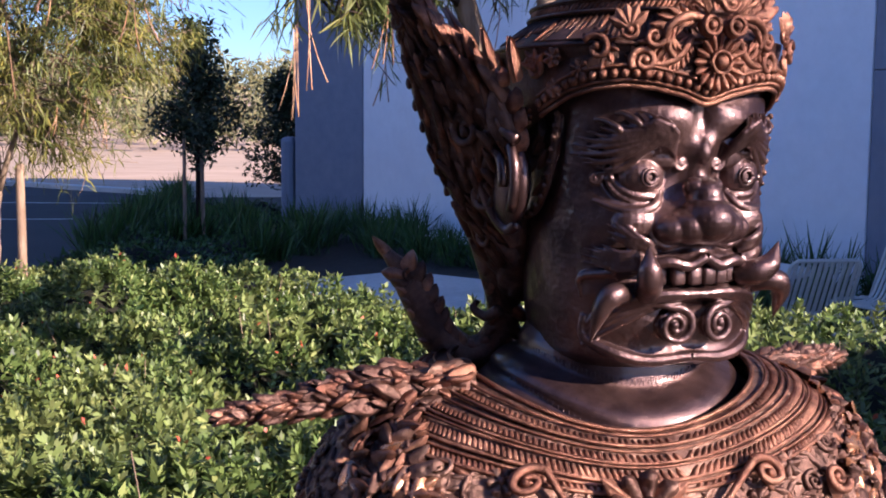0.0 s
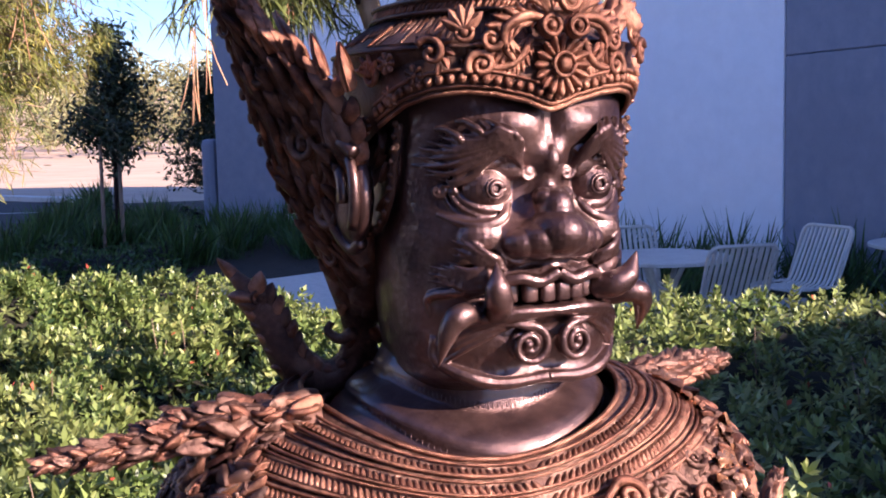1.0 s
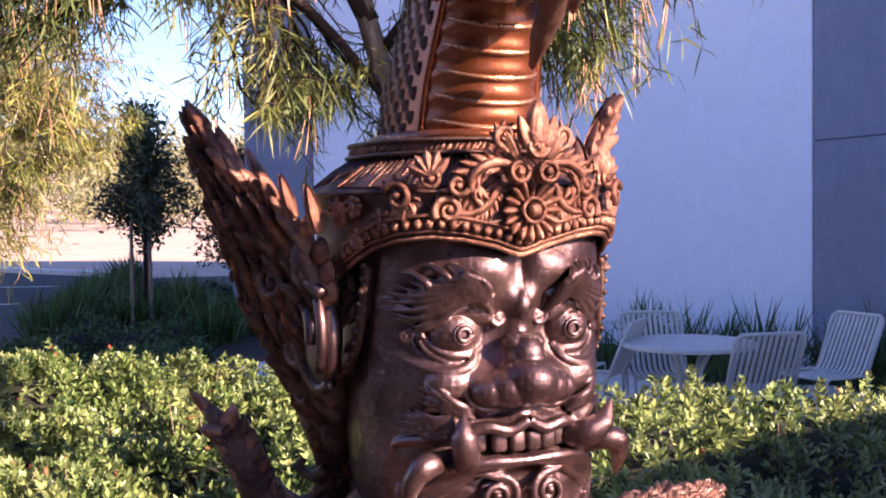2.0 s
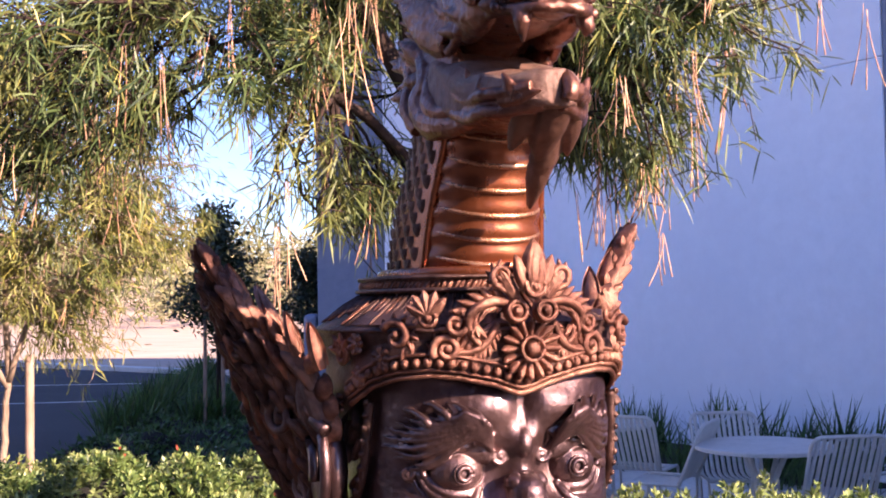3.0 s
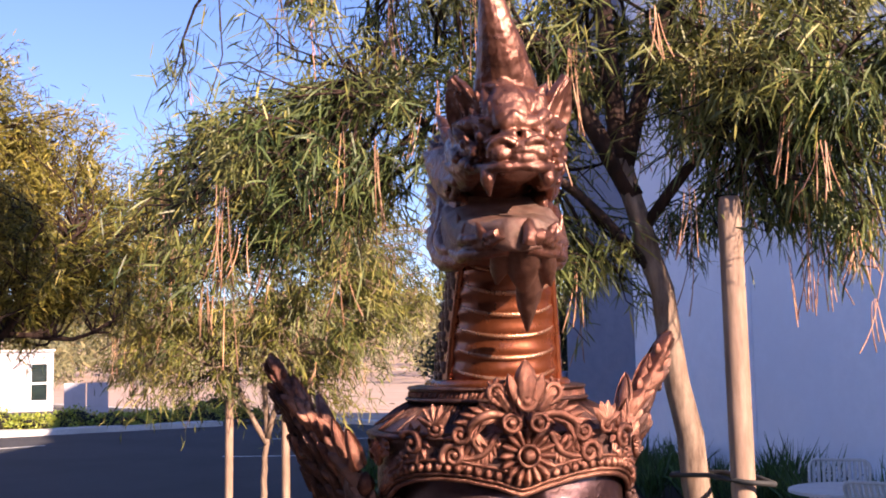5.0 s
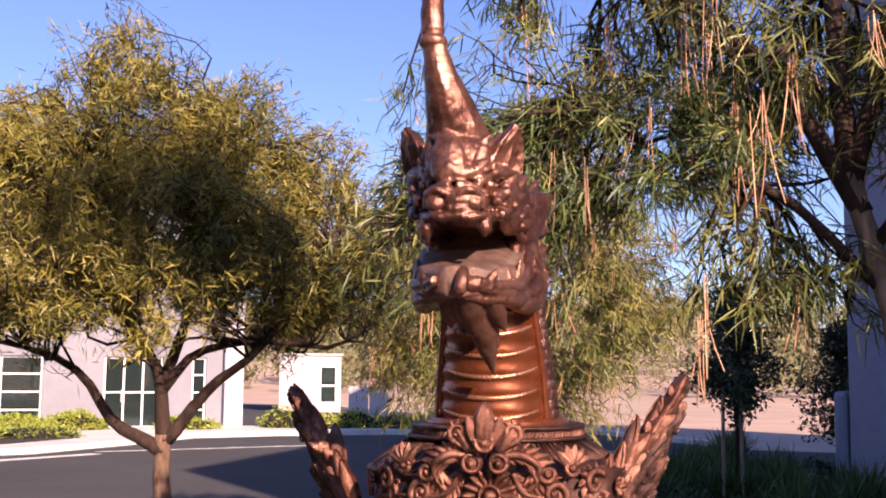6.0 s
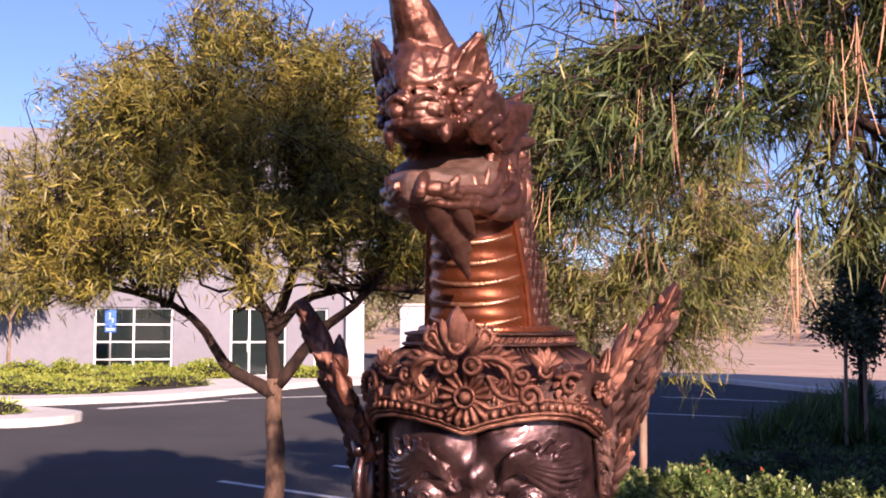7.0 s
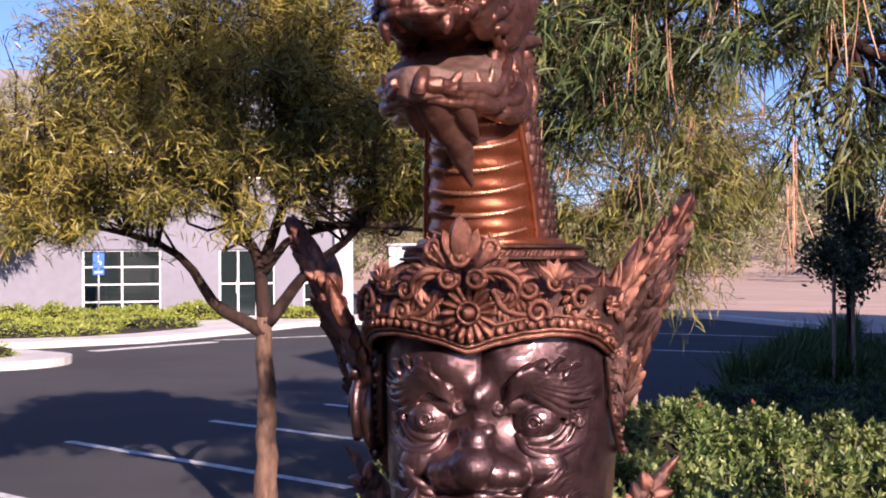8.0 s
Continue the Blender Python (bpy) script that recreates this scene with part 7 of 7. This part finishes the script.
# low dark ground cover filling the shaded bed
for k in range(34):
    y = 12.4 + 0.34 * k
    for x in (np.interp(y, [12, 17.7, 26.7], [-4.2, -5.1, -6.9]) + rng.uniform(0, 0.5), np.interp(y, [12, 15, 24], [-3.1, -3.4, -5.2]) + rng.uniform(-0.4, 0.6)):
        shrub("ground_cover", "low dark green ground cover in the shaded bed", (x, y, -0.03), (rng.uniform(0.45, 0.7), rng.uniform(0.4, 0.65), rng.uniform(0.24, 0.42)), 420, M_GRASS, rng, 0.09, "bed ground cover", 0.3)

# accessible parking sign
P = FAC @ Vector((0.62, -2.2, 0.15))
sign = thing("parking_sign", "blue and white accessible parking sign on a thin steel post", "sign", pose(P.x, P.y, 0.15, 0, 0, math.degrees(math.atan2(0.8, 0.6))))
part("post", tube_mesh("post", [(0, 0, 0), (0, 0, 1), (0, 0, 2.1)], 0.025, M_STEEL, 8), sign)
plate = part("plate", (box_bm(0, -0.035, 1.82, 0.32, 0.012, 0.46, 0.004), M_SIGNBLUE), sign)
bm = box_bm(0.02, -0.046, 1.79, 0.1, 0.006, 0.025)
box_bm(-0.02, -0.046, 1.86, 0.03, 0.006, 0.14, 0, 0, bm)
box_bm(-0.02, -0.046, 1.95, 0.045, 0.006, 0.045, 0, 0, bm)
box_bm(0.06, -0.046, 1.74, 0.03, 0.006, 0.1, 0, 0, bm)
part("symbol", (bm, M_SIGNWHITE), plate)
plate2 = part("plate", (box_bm(0, -0.035, 1.48, 0.32, 0.012, 0.16, 0.004), M_SIGNBLUE), sign)
part("symbol", (box_bm(0, -0.044, 1.48, 0.22, 0.006, 0.04), M_SIGNWHITE), plate2)

# small tree in front of the office and its slim trunk
P = FAC @ Vector((-2.3, -1.4, 0.15))
cc = ball_clusters(rng, P + Vector((0, 0, 2.9)), np.array([1.1, 1.1, 1.1]), 60, 0.4, 0.3)
willow("willow_tree", "slim staked young tree before the white office wall", P,
       ([P, P + Vector((0, 0, 1.2)), P + Vector((0, 0.05, 2.0))],
        [([P + Vector((0, 0, 1.7)), P + Vector((0.3, 0.2, 2.5)), P + Vector((0.5, 0.3, 3.3))], 0.03, 0.01),
         ([P + Vector((0, 0, 1.7)), P + Vector((-0.3, -0.2, 2.5)), P + Vector((-0.5, -0.3, 3.3))], 0.03, 0.01)]),
       0.05, cc, M_WILLOW_FAR, M_BARK_PALE, rng, leaves_per=40, leaf_len=0.2, leaf_w=0.03)

# low white building beyond the lot
low_b = thing("storage_building", "small low white building beyond the lot", "building", pose(-34.8, 44.1, 0, 0, 0, 40))
part("wall", (box_bm(0, 0, 1.3, 2.9, 5, 2.7, 0.03), M_WHITEWALL), low_b)
part("roof", (box_bm(0, 0, 2.7, 3.05, 5.2, 0.1, 0.02), M_CONCRETE), low_b)
wn2 = part("window", (box_bm(0.85, -2.52, 1.3, 0.8, 0.06, 1.8), M_ALU), low_b)
part("pane", (box_bm(0.85, -2.56, 1.7, 0.65, 0.02, 0.8), M_GLASS), wn2)
part("pane", (box_bm(0.85, -2.56, 0.85, 0.65, 0.02, 0.7), M_GLASS), wn2)
cab = thing("sign_board", "two pale blank panels on low posts by the kerb", "board", pose(-23.6, 34.2, 0, 0, 0, 40))
for dx in (-0.38, 0.38):
    part("panel", (box_bm(dx, 0, 0.85, 0.72, 0.08, 1.05, 0.01), M_WHITEWALL), cab)
    part("post", (box_bm(dx, 0.06, 0.4, 0.08, 0.08, 0.8), M_STEEL), cab)
shrub("low_shrub", "round dark green shrub at the lot's edge", (-20.9, 38.2, 0.0), (1.0, 1.0, 0.85), 800, M_GRASS, rng, 0.12)

# ---- the far hillside: houses and trees ----
def house(x, y, w, d, h, rz):
    z = hill(x, y) - 0.3
    root = thing("house", "distant pale house with a red tile roof on the hillside", "house", pose(x, y, z, 0, 0, rz), "hillside houses")
    part("wall", (box_bm(0, 0, h / 2, w, d, h), M_HOUSEWALL), root)
    bm = bmesh.new()
    e, r = 0.5, 0.28 * d
    vs = [bm.verts.new(p) for p in ((-w / 2 - e, -d / 2 - e, h), (w / 2 + e, -d / 2 - e, h), (w / 2 + e, d / 2 + e, h), (-w / 2 - e, d / 2 + e, h),
                                    (-w / 2 + d * 0.35, 0, h + r), (w / 2 - d * 0.35, 0, h + r))]
    for q in ((0, 1, 5, 4), (1, 2, 5), (2, 3, 4, 5), (3, 0, 4), (3, 2, 1, 0)):
        bm.faces.new([vs[k] for k in q])
    part("roof", (bm, M_TILEROOF), root)
    for k in range(2):
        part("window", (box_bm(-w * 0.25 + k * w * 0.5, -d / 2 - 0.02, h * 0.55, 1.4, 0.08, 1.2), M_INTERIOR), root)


rng2 = np.random.default_rng(5)
spots2 = []
for k in range(46):
    a = math.radians(rng2.uniform(-4, 62))
    dist = rng2.uniform(215, 340)
    x, y = 1 - math.sin(a) * dist, 2 + math.cos(a) * dist
    if all(math.hypot(x - p, y - q) > 15 for p, q in spots2):
        spots2.append((x, y))
        house(x, y, rng2.uniform(8, 13), rng2.uniform(6, 9), rng2.uniform(2.6, 3.8), math.degrees(a) + rng2.uniform(-25, 25))
wv, wf, off = [], [], 0
for k in range(760):
    a = math.radians(rng2.uniform(-8, 66))
    dist = rng2.uniform(88, 260)
    x, y = 1 - math.sin(a) * dist, 2 + math.cos(a) * dist
    h = rng2.uniform(2.0, 6.0) * (1.6 if dist > 170 else 1.0)
    n = 150
    p = rng2.normal(0, 1, (n, 3))
    p = p / np.linalg.norm(p, axis=1)[:, None] * (0.45 + 0.55 * rng2.random((n, 1))) * np.array([h * 0.5, h * 0.5, h * 0.5]) + np.array([x, y, hill(x, y) + h * 0.5])
    w = unit(rng2.normal(0, 1, (n, 3)))
    v, f = blades(p, w, unit(np.cross(w, rng2.normal(0, 1, (n, 3)))), h * 0.2 * rng2.uniform(0.6, 1.4, n), h * 0.12 * rng2.uniform(0.6, 1.4, n), np.zeros(n), rng2, 1)
    wv.append(v)
    wf.append(f + off)
    off += len(v)
woods = new("woods", quick_mesh("woods", np.concatenate(wv), np.concatenate(wf), M_FARTREE))
tagged(woods, "dry olive-green trees and scrub among the hillside houses", "trees", kind="stuff")


# ---- patio furniture ----
def wire_chair(m):
    root = thing("patio_chair", "grey-beige metal patio chair with vertical slats and tube frame", "chair", m, "patio chairs")
    R = 0.0125
    for sx in (-1, 1):
        p = [(sx * 0.255, -0.24, 0.0), (sx * 0.262, -0.23, 0.4), (sx * 0.262, -0.2, 0.425), (sx * 0.262, 0.18, 0.42), (sx * 0.262, 0.2, 0.4), (sx * 0.26, 0.22, 0.0)]
        part("leg_frame", tube_mesh("leg_frame", p, R, M_CHAIR, 8), root)
    # the back: one bent tube with rounded upper corners, raked
    top, rake = 0.88, 0.2
    arc = [(-0.262, 0.17, 0.4)]
    for k in range(7):
        a = math.pi / 2 * k / 6
        arc.append((-0.27 + 0.07 * (1 - math.cos(a)), 0.17 + rake * (0.38 + 0.07 * math.sin(a)) / 0.45, top - 0.07 + 0.07 * math.sin(a)))
    arc += [(-x, y, z) for x, y, z in reversed(arc)]
    part("back_frame", tube_mesh("back_frame", arc, 0.015, M_CHAIR, 8), root)
    for k in range(11):
        x = -0.23 + 0.46 * k / 10
        p = [(x, -0.24, 0.415), (x, -0.1, 0.405), (x, 0.08, 0.405), (x, 0.15, 0.425), (x, 0.185, 0.47), (x, 0.17 + rake * 0.9, 0.82), (x, 0.17 + rake, 0.87)]
        path, us, vs, t = frames_along(p)
        rings = []
        for q, tt in zip(path, t):
            nrm = np.cross(tt, (1, 0, 0))
            rings += [q + np.array([sx * 0.0155, 0, 0]) + nrm * 0.002 * sn for sx, sn in ((-1, -1), (1, -1), (1, 1), (-1, 1))]
        fs = [(4 * i + j, 4 * i + (j + 1) % 4, 4 * i + 4 + (j + 1) % 4, 4 * i + 4 + j) for i in range(len(p) - 1) for j in range(4)]
        part("slat", mesh_of("slat", rings, fs, M_CHAIR), root)
    part("front_rail", tube_mesh("front_rail", [(-0.26, -0.24, 0.412), (0, -0.245, 0.412), (0.26, -0.24, 0.412)], R, M_CHAIR, 8), root)
    return root


def round_table(m):
    root = thing("patio_table", "round grey-beige metal patio table on a pedestal", "table", m, "patio tables")
    prof = [(0, 0.735), (0.5, 0.735), (0.515, 0.728), (0.515, 0.705), (0.5, 0.7), (0.06, 0.7)]
    n = 40
    v = [(r * math.cos(2 * math.pi * k / n), r * math.sin(2 * math.pi * k / n), z) for r, z in prof for k in range(n)]
    f = [(i * n + k, i * n + (k + 1) % n, (i + 1) * n + (k + 1) % n, (i + 1) * n + k) for i in range(len(prof) - 1) for k in range(n)]
    part("tabletop", mesh_of("tabletop", v, f, M_CHAIR, smooth=False), root)
    for k in range(4):
        a = math.pi / 4 + k * math.pi / 2
        c, s = math.cos(a), math.sin(a)
        part("leg", tube_mesh("leg", [(0.3 * c, 0.3 * s, 0.0), (0.12 * c, 0.12 * s, 0.12), (0.1 * c, 0.1 * s, 0.5), (0.2 * c, 0.2 * s, 0.7)], 0.022, M_CHAIR, 8), root)
    return root


PZ = 0.004
chair0 = wire_chair(pose(2.8, 9.62, PZ, 0, 0, 195))
t0 = round_table(pose(2.45, 10.02, PZ))
copy_thing(t0, pose(1.24, 11.6, PZ))
copy_thing(t0, pose(4.75, 10.5, PZ))
# (place of the seat, turn): a chair at turn 0 faces -y
for x, y, rz in ((2.31, 10.55, 6), (1.75, 10.35, -112), (3.6, 10.42, -62), (1.58, 11.0, 155), (1.15, 12.3, 0), (0.62, 11.6, 95)):
    copy_thing(chair0, pose(x, y, PZ, 0, 0, rz))
